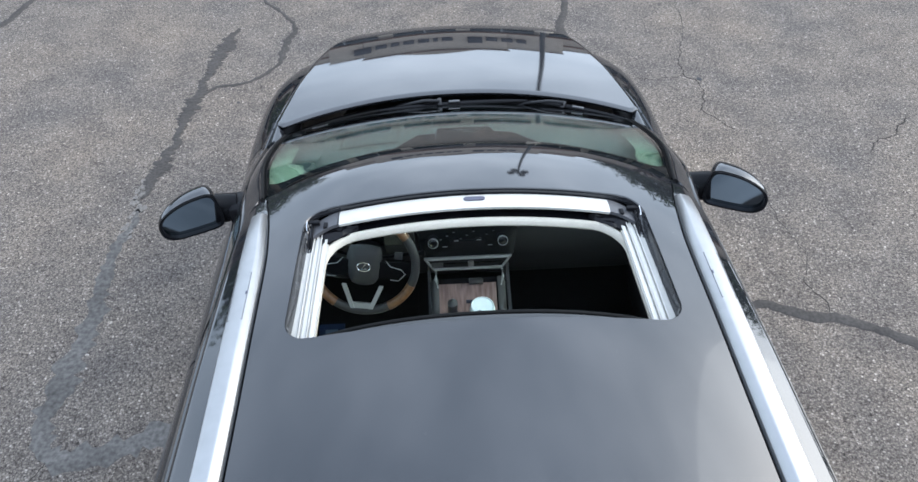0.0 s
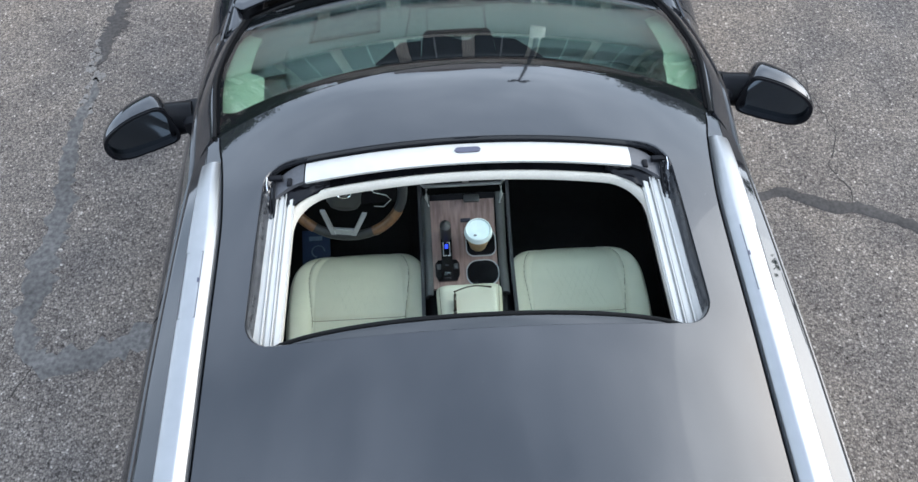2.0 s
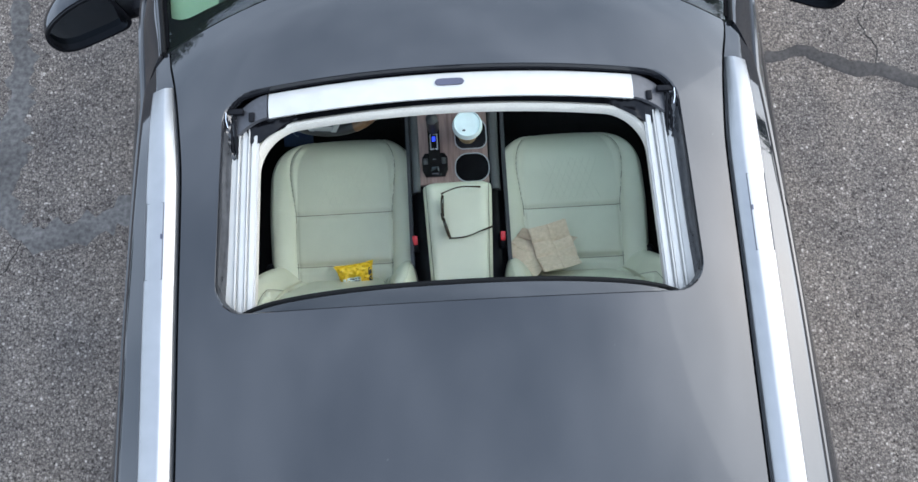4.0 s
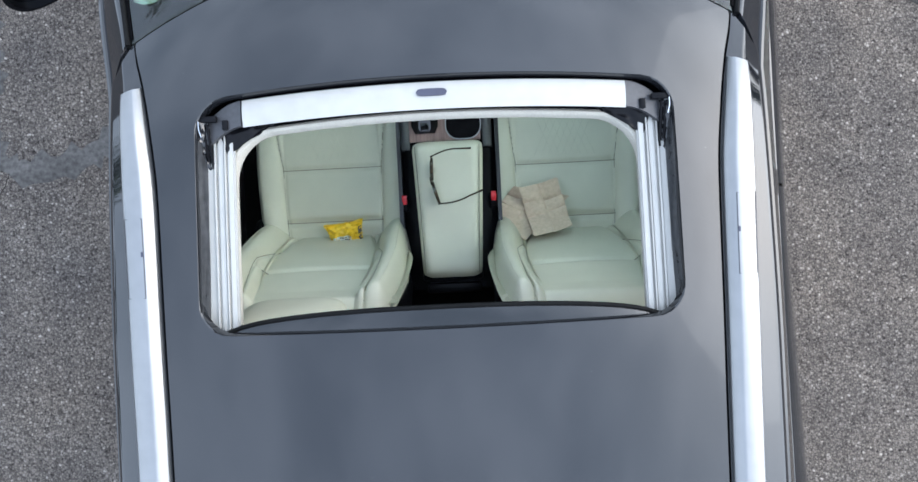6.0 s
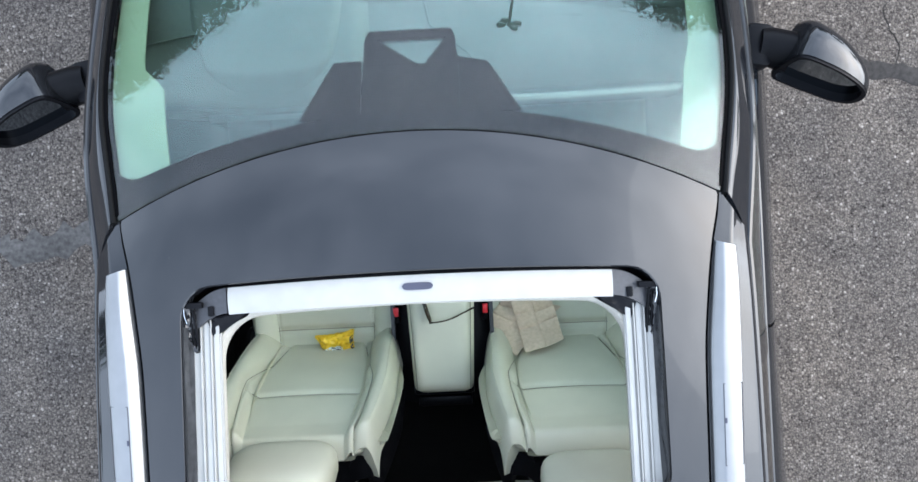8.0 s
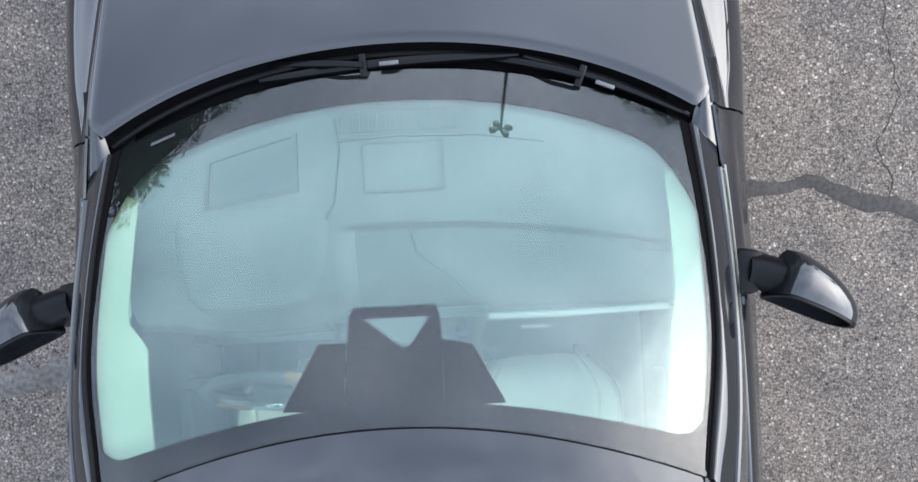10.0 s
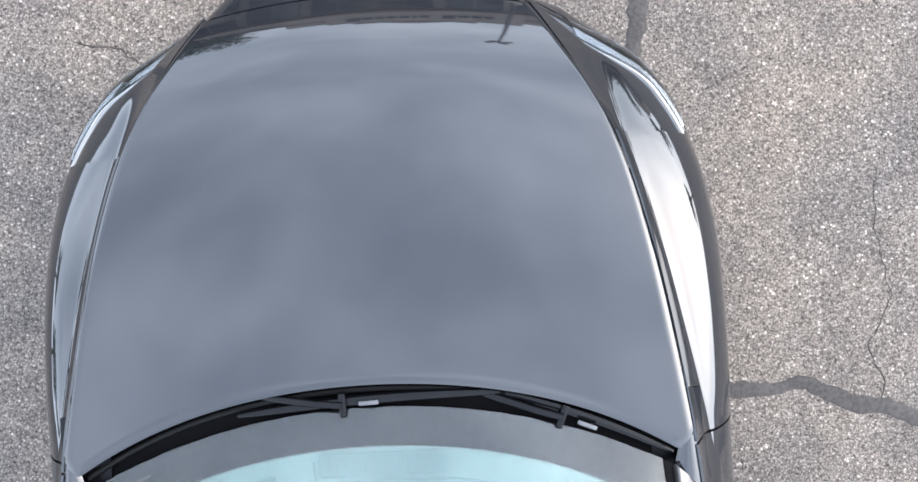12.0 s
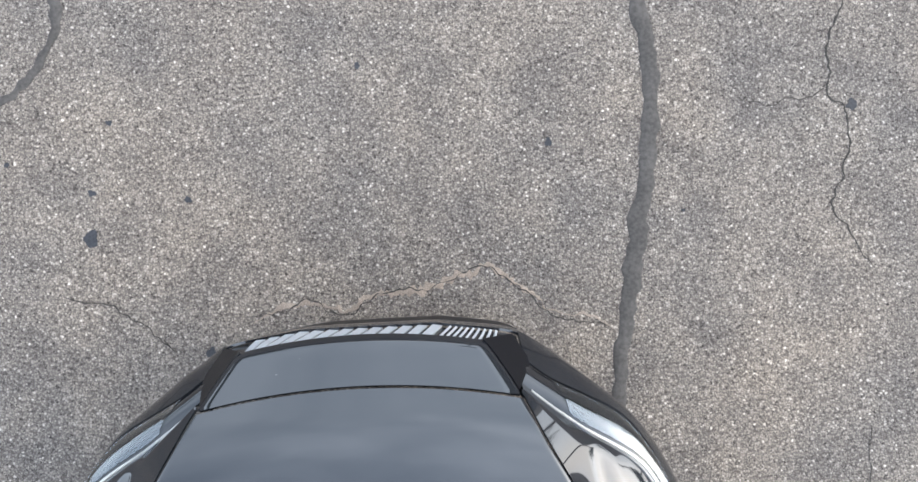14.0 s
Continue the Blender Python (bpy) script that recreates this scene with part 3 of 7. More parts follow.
# height of the middle line and fall towards the sides, for hood and for glass and roof
hood_z = curve((0.12, 0.845), (0.05, 0.898), (-0.02, 0.942), (-0.09, 0.986), (-0.17, 1.036), (-0.25, 1.073), (-0.35, 1.1035), (-0.5, 1.1315), (-0.75, 1.165), (-1.0, 1.1905), (-1.2, 1.205))
hood_fall = curve((0.1, 0.21), (-0.1, 0.165), (-0.25, 0.12), (-0.5, 0.065), (-0.8, 0.045), (-1.3, 0.035))
top_z = curve((-1.05, 1.105), (-1.17, 1.174), (-1.4, 1.297), (-1.65, 1.421), (-1.85, 1.509), (-1.935, 1.5450), (-1.985, 1.5620), (-2.03, 1.5742), (-2.12, 1.5905), (-2.25, 1.6065), (-2.5, 1.6225), (-2.8, 1.632), (-3.2, 1.632), (-3.7, 1.605), (-4.1, 1.555), (-4.4, 1.50))
top_fall = curve((-1.1, 0.165), (-1.4, 0.172), (-1.85, 0.195), (-2.1, 0.225), (-2.6, 0.225), (-4.2, 0.22))
hood_edge = curve((0.06, 0.335), (-0.02, 0.395), (-0.1, 0.445), (-0.245, 0.52), (-0.36, 0.585), (-0.5, 0.643), (-0.67, 0.688), (-0.86, 0.724), (-1.04, 0.75), (-1.27, 0.776), (-1.4, 0.785))


def hood_at(x, y):
    return hood_z(y) - hood_fall(y) * x * x


def top_at(x, y):
    """Height of glass and roof; towards the sides the fold between them sweeps back with the seam."""
    sweep = 0.385 * max(0.0, min(1.0, (y + 2.55) / 0.40))
    if sweep == 0.0:
        return top_z(y) - top_fall(y) * x * x
    slope = (top_z(y - 0.15) - top_z(y + 0.15)) / 0.3
    return top_z(y + sweep * x * x) - (top_fall(y) - sweep * slope) * x * x


def hood_rear(x):
    return -1.113 - 0.28 * x * x - 0.14 * x ** 4


def hood_front(x):
    return -0.083 - 0.24 * x * x


def seam_y(x):
    return -1.957 - 0.385 * x * x


def glass_base(x):
    return -1.168 - 0.30 * x * x - 0.06 * x ** 4


def make_hood():
    def fn(u, v):
        s = 2 * u - 1
        ye = lerp(-0.122, -1.330, v)
        xe = hood_edge(ye)
        x = s * xe
        y = ye + lerp(hood_front(x) - hood_front(hood_edge(-0.122)), hood_rear(x) - hood_rear(0.780), v) + 0.060 * v ** 6 * max(0.0, abs(s) - 0.95) / 0.05
        lip = max(0.0, abs(s) - 0.976) / 0.024
        roll = max(0.0, v - 0.994) / 0.006
        return (x, y, hood_at(x, y) - 0.005 * lip ** 2 - 0.005 * roll ** 2)

    return shell(lambda u, v: fn(0.5 + 0.5 * math.sin((u - 0.5) * math.pi), v), 72, 64, 0.012)


part("hood", make_hood(), M_PAINT, car, "dark graphite painted hood")


def make_front_panel():
    def fn(u, v):
        s = 2 * u - 1
        ye = lerp(-0.114, 0.030, v)
        x = s * hood_edge(ye)
        y = ye + lerp(hood_front(x) - hood_front(0.452), 0.034 - 0.28 * x * x, v)
        lip = max(0.0, abs(s) - 0.95) / 0.05
        return (x, y, hood_at(x, y) - 0.002 - 0.012 * lip ** 2 - 0.02 * max(0, v - 0.9) ** 2 * 100)

    return shell(fn, 40, 14, 0.010)


part("front_panel", make_front_panel(), M_PAINT, car, "painted nose panel above the grille")

# side of the body: five lines along the car, from the hood edge or window sill down to the rocker
side_a = (curve((-0.28, 0.536), (-0.38, 0.596), (-0.5, 0.650), (-0.72, 0.704), (-1.04, 0.757), (-1.27, 0.784), (-1.45, 0.804), (-1.7, 0.826), (-2.1, 0.838), (-3.2, 0.838), (-4.1, 0.80), (-4.5, 0.74)),
          curve((-0.28, 1.025), (-0.5, 1.080), (-0.72, 1.118), (-1.04, 1.150), (-1.27, 1.174), (-1.45, 1.170), (-1.7, 1.160), (-2.5, 1.165), (-3.4, 1.185), (-4.5, 1.22)))
side_b = (curve((-0.28, 0.630), (-0.39, 0.664), (-0.47, 0.676), (-0.545, 0.695), (-0.70, 0.733), (-0.86, 0.772), (-1.01, 0.800), (-1.17, 0.828), (-1.31, 0.848), (-1.45, 0.855), (-1.7, 0.862), (-2.1, 0.864), (-3.2, 0.862), (-4.1, 0.83), (-4.5, 0.76)),
          curve((-0.28, 0.962), (-0.39, 0.992), (-0.5, 1.028), (-0.70, 1.062), (-0.86, 1.072), (-1.01, 1.077), (-1.17, 1.078), (-1.31, 1.080), (-1.45, 1.110), (-1.7, 1.130), (-2.5, 1.140), (-3.4, 1.16), (-4.5, 1.19)))
side_c = (curve((-0.28, 0.690), (-0.38, 0.745), (-0.46, 0.792), (-0.54, 0.828), (-0.70, 0.868), (-0.86, 0.886), (-1.02, 0.894), (-1.17, 0.892), (-1.31, 0.886), (-1.5, 0.887), (-1.8, 0.905), (-2.5, 0.915), (-3.4, 0.925), (-4.2, 0.88), (-4.5, 0.79)),
          curve((-0.28, 0.930), (-0.38, 0.956), (-0.54, 0.986), (-0.70, 1.014), (-0.86, 1.032), (-1.02, 1.041), (-1.17, 1.047), (-1.31, 1.048), (-1.5, 1.060), (-1.8, 1.06), (-2.5, 1.05), (-3.4, 1.08), (-4.5, 1.10)))
side_d = (curve((-0.28, 0.795), (-0.36, 0.852), (-0.46, 0.905), (-0.63, 0.958), (-0.88, 0.990), (-1.15, 0.993), (-1.45, 0.982), (-1.8, 0.983), (-2.3, 0.985), (-3.4, 0.995), (-4.1, 0.955), (-4.5, 0.83)),
          curve((-0.28, 0.83), (-0.9, 0.83), (-1.5, 0.85), (-2.5, 0.82), (-4.5, 0.86)))


def side_point(side, y, w):
    """A place on the body's side: w = 0 at the hood edge or sill, 1 at the rocker; the folds between the lines are rounded."""
    a, b, c, d = [(k[0](y), k[1](y)) for k in (side_a, side_b, side_c, side_d)]
    line = [a, b, c, d, (d[0] - 0.008, 0.62), (d[0] - 0.02, 0.42), (d[0] - 0.07, 0.27)]
    x = z = 0.0
    spread = 0.034 * min(1.0, w * 8, (1 - w) * 8)
    for k in range(-4, 5):
        t = max(0.0, min(1.0, w + spread * k / 4)) * 6
        i = min(5, int(t))
        t -= i
        swell = 4 * t * (1 - t)
        x += (lerp(line[i][0], line[i + 1][0], t) + (-0.002, 0.002, 0.014, 0.004, 0.0, 0.004)[i] * swell) / 9
        z += (lerp(line[i][1], line[i + 1][1], t) + (-0.002, 0.003, 0.012, 0.0, 0.0, 0.0)[i] * swell) / 9
    return (side * x, y, z)


WHEEL_Y, WHEEL_R = (-0.90, -3.70), 0.365


def make_side(y0, y1):
    def make(side):
        n = max(8, int(abs(y1 - y0) / 0.035))
        bm = shell(lambda u, v: side_point(side, lerp(y0, y1, u), v), n, 66, side * -0.006)
        gone = [f for f in bm.faces if any((f.calc_center_median().y - w) ** 2 + (f.calc_center_median().z - 0.36) ** 2 < 0.41 ** 2 for w in WHEEL_Y)]
        bmesh.ops.delete(bm, geom=gone, context="FACES")
        return bm

    return make


mirrored("fender", make_side(-0.50, -1.293), M_PAINT, car, "dark painted front fender")
mirrored("fender_seam", lambda side: tube([side_point(side, y, w) for y, w in [(lerp(-0.62, -1.0, k / 10), lerp(0.375, 0.385, k / 10)) for k in range(11)] + [(lerp(-1.0, -1.235, k / 12), lerp(0.385, 0.10, (k / 12) ** 2)) for k in range(1, 13)]], 0.0022, 6), M_RUBBER, car, "thin dark joint along the fender")
mirrored("front_door", make_side(-1.300, -2.44), M_PAINT, car, "dark painted front door")
mirrored("rear_door", make_side(-2.448, -3.36), M_PAINT, car)
mirrored("quarter_panel", make_side(-3.368, -4.5), M_PAINT, car)

# front bumper, grille and headlights
# the bumper's front face, and the front edge of the painted nose
bumper_y = curve((0.0, 0.074), (0.2, 0.073), (0.28, 0.063), (0.44, 0.036), (0.56, -0.036), (0.60, -0.066), (0.72, -0.175), (0.82, -0.288), (0.94, -0.489), (0.96, -0.53))
nose_y = curve((0.0, 0.064), (0.2, 0.059), (0.3, 0.042), (0.34, 0.028), (0.375, 0.006), (0.43, -0.06), (0.47, -0.13))
bumper_top = curve((0.0, 0.705), (0.36, 0.700), (0.5, 0.660), (0.7, 0.640), (0.96, 0.66))


def make_bumper():
    def fn(u, v):
        x = lerp(-0.958, 0.958, u)
        a = abs(x)
        z = lerp(bumper_top(a), 0.24, v)
        bulge = 0.010 * math.sin(math.pi * min(1, v * 2.0)) - 0.055 * v
        return (x * (1 + 0.006 * math.sin(math.pi * v)), bumper_y(a) - 0.006 + bulge, z)

    return shell(fn, 72, 18, 0.008)


bumper = part("front_bumper", make_bumper(), M_PAINT, car, "dark painted front bumper")


def make_lower_intake(z0, z1):
    return shell(lambda u, v: (lerp(-0.5, 0.5, u), bumper_y(abs(lerp(-0.5, 0.5, u))) - 0.030, lerp(z0, z1, v)), 30, 4, -0.004)


part("air_intake", make_lower_intake(0.30, 0.42), M_PLASTIC, bumper)


def grille_point(x, t):
    """A place on the steep grille: t = 0 under the nose, 1 at the bumper."""
    a = abs(x)
    return Vector((x, lerp(nose_y(min(0.47, a)) - 0.010, bumper_y(a) - 0.008, t), lerp(0.848 - 0.05 * max(0, a - 0.3), bumper_top(a) + 0.004, t)))


def make_grille_back():
    return shell(lambda u, v: grille_point(lerp(-0.47, 0.47, u), v) - Vector((0, 0.012, 0.004)), 40, 4, 0.006)


grille = part("grille", make_grille_back(), M_GLOSS, car, "black grille with bright slats")
SLATS = [(-0.375 + 0.047 * k, 0.015) for k in range(13)] + [(0.232 + 0.018 * k, 0.0028) for k in range(9)]
for gx, half in SLATS:
    slat = bmesh.new()
    add_shell(slat, lambda u, v: grille_point(gx + lerp(-half, half, u) + 0.030 * v, 0.04 + 0.94 * v) + Vector((0, -0.002 - 0.003 * u, 0)), 2, 6, 0.006)
    part("slat", slat, M_SLAT, grille)

# the front corner: light strip line, lower lamp edge and the painted tip of the fender above it
strip_x = curve((0, 0.462), (0.15, 0.530), (0.4, 0.640), (0.62, 0.735), (0.78, 0.800), (1, 0.868))
strip_y = curve((0, -0.100), (0.15, -0.157), (0.4, -0.239), (0.62, -0.317), (0.78, -0.378), (1, -0.494))
strip_z = curve((0, 0.868), (0.4, 0.896), (0.62, 0.910), (0.78, 0.918), (1, 0.922))
lamp_x = curve((0, 0.480), (0.3, 0.552), (0.5, 0.655), (0.7, 0.752), (0.85, 0.830), (1, 0.905))
lamp_y = curve((0, -0.055), (0.3, -0.107), (0.5, -0.163), (0.7, -0.222), (0.85, -0.320), (1, -0.490))
lamp_z = curve((0, 0.800), (0.3, 0.820), (0.7, 0.815), (1, 0.850))


def ease(u):
    t = max(0.0, min(1.0, (u - 0.35) / 0.45))
    return t * t * (3 - 2 * t)


def strip_at(u):
    if u > 1.0:
        return Vector(side_point(1, -0.494 - 0.42 * (u - 1), 0.425))
    return Vector((strip_x(u), strip_y(u), strip_z(u))).lerp(Vector(side_point(1, strip_y(u), 0.425)), ease(u))


def fender_tip(u, v):
    """The fender ahead of the wheel arch: v = 0 at the hood edge, 1 at the light strip."""
    y = lerp(-0.106, -0.500, u)
    a = Vector((hood_edge(y) + 0.007, y, lerp(hood_at(hood_edge(y), y) - 0.006, side_a[1](y), u * u)))
    d = strip_at(u)
    part_b = curve((0.0, 0.88), (0.46, 0.66), (0.62, 0.44), (0.8, 0.28), (1.0, 0.165))(u)
    b = a.lerp(d, part_b)
    b.z = a.z - lerp(0.85, 1.45, u * u) * (b - a).xy.length
    c = b.lerp(d, 0.68) + Vector((0, 0, 0.028 * u))
    line = [a, b, c, d]
    out = Vector()
    spread = 0.06 * min(1.0, v * 8, (1 - v) * 8)
    for k in range(-3, 4):
        t = max(0.0, min(1.0, v + spread * k / 3)) * 3
        n = min(2, int(t))
        out += line[n].lerp(line[n + 1], t - n) / 7
    return out.lerp(Vector(side_point(1, y, 0.425 * v)), ease(u))


def flip(side, p):
    return Vector((side * p.x, p.y, p.z))


def strip_band(side, u0, u1, w0, w1, lift):
    def fn(u, v):
        q = lerp(u0, u1, u)
        p = strip_at(q)
        edge = Vector(side_point(1, p.y, 0.36)) - Vector(side_point(1, p.y, 0.425)) if q > 1.0 else fender_tip(q, 0.88) - fender_tip(q, 1.0)
        inward = edge.normalized()
        thin = min(1.0, 0.25 + 5 * u, 0.2 + 4 * (1 - u))
        p = p + inward * lerp(w0, w1, v) * thin + Vector((0.3, 0.3, 0.8)) * lift
        return flip(side, p)

    return shell(fn, 40, 3, side * -0.005)


for side in (-1, 1):
    part("fender_tip", shell(lambda u, v: flip(side, fender_tip(u, v)), 40, 40, side * -0.006), M_PAINT, car, "dark painted tip of the front fender")
    lamp = part("headlight", shell(lambda u, v: flip(side, strip_at(u).lerp(Vector((lamp_x(u), lamp_y(u), lamp_z(u))), v) + Vector((0.3, 0.4, 0.6)) * 0.022 * math.sin(math.pi * v)), 36, 12, side * -0.012), M_GLOSS, car, "slim dark headlight with a bright light strip")
    part("light_strip", strip_band(side, 0.06, 1.5, -0.001, 0.013, 0.006), M_WHITE, lamp, "bright silver daytime light strip")
    part("light_strip", strip_band(side, 0.26, 1.36, 0.0165, 0.027, 0.005), M_ALU, lamp, "satin silver lamp trim")
    part("lens_cover", shell(lambda u, v: flip(side, strip_at(lerp(0.30, 0.98, u)).lerp(Vector((lamp_x(lerp(0.30, 0.98, u)), lamp_y(lerp(0.30, 0.98, u)), lamp_z(lerp(0.30, 0.98, u)))), lerp(0.08, 0.95, v)) + Vector((0.3, 0.4, 0.6)) * (0.007 + 0.024 * math.sin(math.pi * lerp(0.08, 0.95, v)))), 24, 8, side * -0.003), M_LENS, lamp, "clear headlight cover")
    part("bumper_corner", shell(lambda u, v: flip(side, Vector((lamp_x(u), lamp_y(u), lamp_z(u) - 0.004)).lerp(Vector((lerp(0.47, 0.955, u), bumper_y(lerp(0.47, 0.955, u)) - 0.008, bumper_top(lerp(0.47, 0.955, u)) + 0.002)), v) + Vector((0.45, 0.45, 0.25)) * 0.030 * math.sin(math.pi * v) * min(1.0, 4 * u)), 36, 12, side * -0.008), M_PAINT, bumper, "painted bumper corner below the headlight")
    part("corner_trim", shell(lambda u, v: flip(side, Vector((hood_edge(lerp(-0.104, 0.034, u)) + 0.004, lerp(-0.104, 0.034, u), hood_at(hood_edge(lerp(-0.104, 0.034, u)), lerp(-0.104, 0.034, u)) - 0.016)).lerp(Vector((lerp(0.50, 0.452, u), lerp(-0.055, 0.024, u), lerp(0.79, 0.735, u))), v)), 10, 8, side * -0.006), M_PLASTIC, bumper, "black trim beside the grille")

# cowl and wipers
cowl = part("cowl", shell(lambda u, v: (lerp(-0.735, 0.735, u), lerp(hood_rear(lerp(-0.735, 0.735, u)) + 0.03, glass_base(lerp(-0.72, 0.72, u)) - 0.03, v), 1.145 - 0.02 * lerp(-0.735, 0.735, u) ** 2 - 0.012 * math.sin(math.pi * v)), 48, 6, 0.01), M_COWL, car, "black plastic cowl below the windshield")
part("seal_strip", tube([(x, hood_rear(x) - 0.012, 1.156 - 0.02 * x * x) for x in np.linspace(-0.74, 0.74, 40)], 0.007, 8), M_RUBBER, cowl)


def make_wiper(tip, end, joint, pivot):
    tip, end, joint, pivot = [Vector(p) for p in (tip, end, joint, pivot)]

    def lie(p, lift):
        return Vector((p.x, p.y, 1.150 - 0.02 * p.x * p.x + lift))

    line = [tip.lerp(end, k / 16) for k in range(17)]
    bow = [p + Vector((0, 0.012 * math.sin(math.pi * k / 16), 0)) for k, p in enumerate(line)]
    blade = part("wiper", tube([lie(p, 0.018) for p in bow], [0.005 + 0.008 * math.sin(math.pi * k / 16) ** 0.5 for k in range(17)], 8, 0.8), M_WIPER, car, "black windshield wiper")
    part("rubber_lip", tube([lie(p, 0.006) for p in bow], 0.003, 6), M_RUBBER, blade)
    arm = [pivot, pivot.lerp(joint, 0.35) + Vector((0, 0, 0.03)), joint.lerp(pivot, 0.25) + Vector((0, 0, 0.042)), joint + Vector((0, 0, 0.036))]
    part("wiper_arm", tube(arm, [0.012, 0.010, 0.009, 0.009], 8, 0.6), M_WIPER, blade)
    d = (end - tip).normalized()
    turn = Vector((1, 0, 0)).rotation_difference(d).to_matrix()
    j = lie(joint, 0.03)
    part("wiper_clip", box(j, (0.018, 0.058, 0.018), turn, 0.003), M_WIPER, blade)
    part("spray_bar", box(j + d * 0.065 + Vector((0, 0, 0.004)), (0.050, 0.011, 0.008), turn, 0.003), M_STEEL, blade, "grey wiper washer bar")


make_wiper((-0.345, -1.176, 0), (0.312, -1.146, 0), (-0.078, -1.157, 1.155), (-0.34, -1.128, 1.125))
make_wiper((0.325, -1.150, 0), (0.735, -1.318, 0), (0.462, -1.212, 1.155), (0.22, -1.135, 1.125))

# windshield
ws_edge = curve((0.0, 0.728), (0.3, 0.716), (0.6, 0.690), (1.0, 0.628))


def glass_at(s, v, lift=0.0):
    """A place on the windshield: s from -1 to 1 across, v from 0 at the cowl to 1 at the roof."""
    x = s * ws_edge(v)
    y = lerp(glass_base(x), seam_y(x), v)
    return Vector((x, y, top_at(x, y) + lift))


windshield = part("windshield", shell(lambda u, v: glass_at(2 * u - 1, v), 48, 40, 0.005), M_GLASS, car, "green-tinted curved windshield glass")


# added reflecting sheet, lifts the windshield with a blue-green sheen
part("sheen_layer", shell(lambda u, v: glass_at((2 * u - 1) * 0.99, lerp(0.01, 0.99, v), -0.0075), 48, 40, 0.0008), M_SHEEN, windshield, "faint blue-green reflecting layer added under the windshield")


def frit_patch(s0, s1, v0, v1, nu=24, nv=6):
    return shell(lambda u, v: glass_at(lerp(s0(v) if callable(s0) else s0, s1(v) if callable(s1) else s1, u), lerp(v0(u) if callable(v0) else v0, v1(u) if callable(v1) else v1, v), -0.002), nu, nv, 0.0015)


part("frit_band", frit_patch(-1, 1, 0.0, lambda u: 0.105 + 0.035 * abs(2 * u - 1) ** 4 + 0.20 * max(0.0, (abs(2 * u - 1) - 0.80) / 0.20) ** 2.5, 48), M_FRIT, windshield, "black ceramic edge of the windshield")
part("frit_band", frit_patch(-1, 1, lambda u: 0.945 - 0.035 * abs(2 * u - 1) ** 3 - 0.085 * max(0.0, (abs(2 * u - 1) - 0.88) / 0.12) ** 2.5, 1.0, 64), M_FRIT, windshield, "black ceramic edge of the windshield")
part("frit_band", frit_patch(-1.0, -0.974, 0.1, 0.95, 2, 30), M_FRIT, windshield)
part("frit_band", frit_patch(0.974, 1.0, 0.1, 0.95, 2, 30), M_FRIT, windshield)


def glass_xy(x, y, lift):
    return Vector((x, y, top_at(x, y) + lift))


def add_glass_quad(bm, corners, lift, depth, n=8):
    """A four-cornered patch hung under the windshield, given by (x, y) corners."""
    a, b, c, d = corners
    add_shell(bm, lambda u, v: glass_xy(lerp(lerp(a[0], b[0], u), lerp(d[0], c[0], u), v), lerp(lerp(a[1], b[1], u), lerp(d[1], c[1], u), v), lift), n, n, depth)


dots = bmesh.new()
dots_far = bmesh.new()
add_glass_quad(dots, [(-0.225, -1.925), (-0.10, -1.925), (-0.10, -1.80), (-0.158, -1.80)], -0.002, 0.0015)
add_glass_quad(dots_far, [(0.10, -1.925), (0.222, -1.925), (0.160, -1.812), (0.10, -1.80)], -0.002, 0.0015)
part("frit_dots", dots, M_FRIT, windshield, "black dotted band round the sensor")
part("frit_dots", dots_far, M_FRIT, windshield, "black dotted band round the sensor")
sensor = bmesh.new()
add_glass_quad(sensor, [(-0.098, -1.93), (0.100, -1.93), (0.100, -1.813), (-0.096, -1.813)], -0.009, 0.03)
add_glass_quad(sensor, [(-0.096, -1.812), (0.015, -1.812), (-0.068, -1.752), (-0.094, -1.752)], -0.009, 0.03)
add_glass_quad(sensor, [(0.030, -1.812), (0.100, -1.812), (0.094, -1.752), (0.075, -1.752)], -0.009, 0.03)
add_glass_quad(sensor, [(-0.094, -1.7515), (0.094, -1.7515), (0.088, -1.732), (-0.086, -1.732)], -0.009, 0.03)
band = bmesh.new()
add_glass_quad(band, [(-0.099, -1.93), (0.099, -1.93), (0.099, -1.8125), (-0.097, -1.8125)], -0.002, 0.0015)
add_glass_quad(band, [(-0.097, -1.8123), (0.014, -1.8123), (-0.069, -1.752), (-0.095, -1.752)], -0.002, 0.0015)
add_glass_quad(band, [(0.031, -1.8123), (0.100, -1.8123), (0.095, -1.752), (0.076, -1.752)], -0.002, 0.0015)
add_glass_quad(band, [(-0.095, -1.7518), (0.095, -1.7518), (0.088, -1.731), (-0.086, -1.731)], -0.002, 0.0015)
part("sensor_frit", band, M_FRIT, windshield, "black ceramic patch over the camera housing")
part("sensor_housing", sensor, M_PLASTIC, windshield, "black camera housing with a clear window")
window_ = bmesh.new()
add_glass_quad(window_, [(0.012, -1.808), (0.033, -1.808), (0.073, -1.755), (-0.066, -1.755)], -0.022, 0.004)
part("sensor_window", window_, M_DASH, windshield, "pale window of the camera housing")
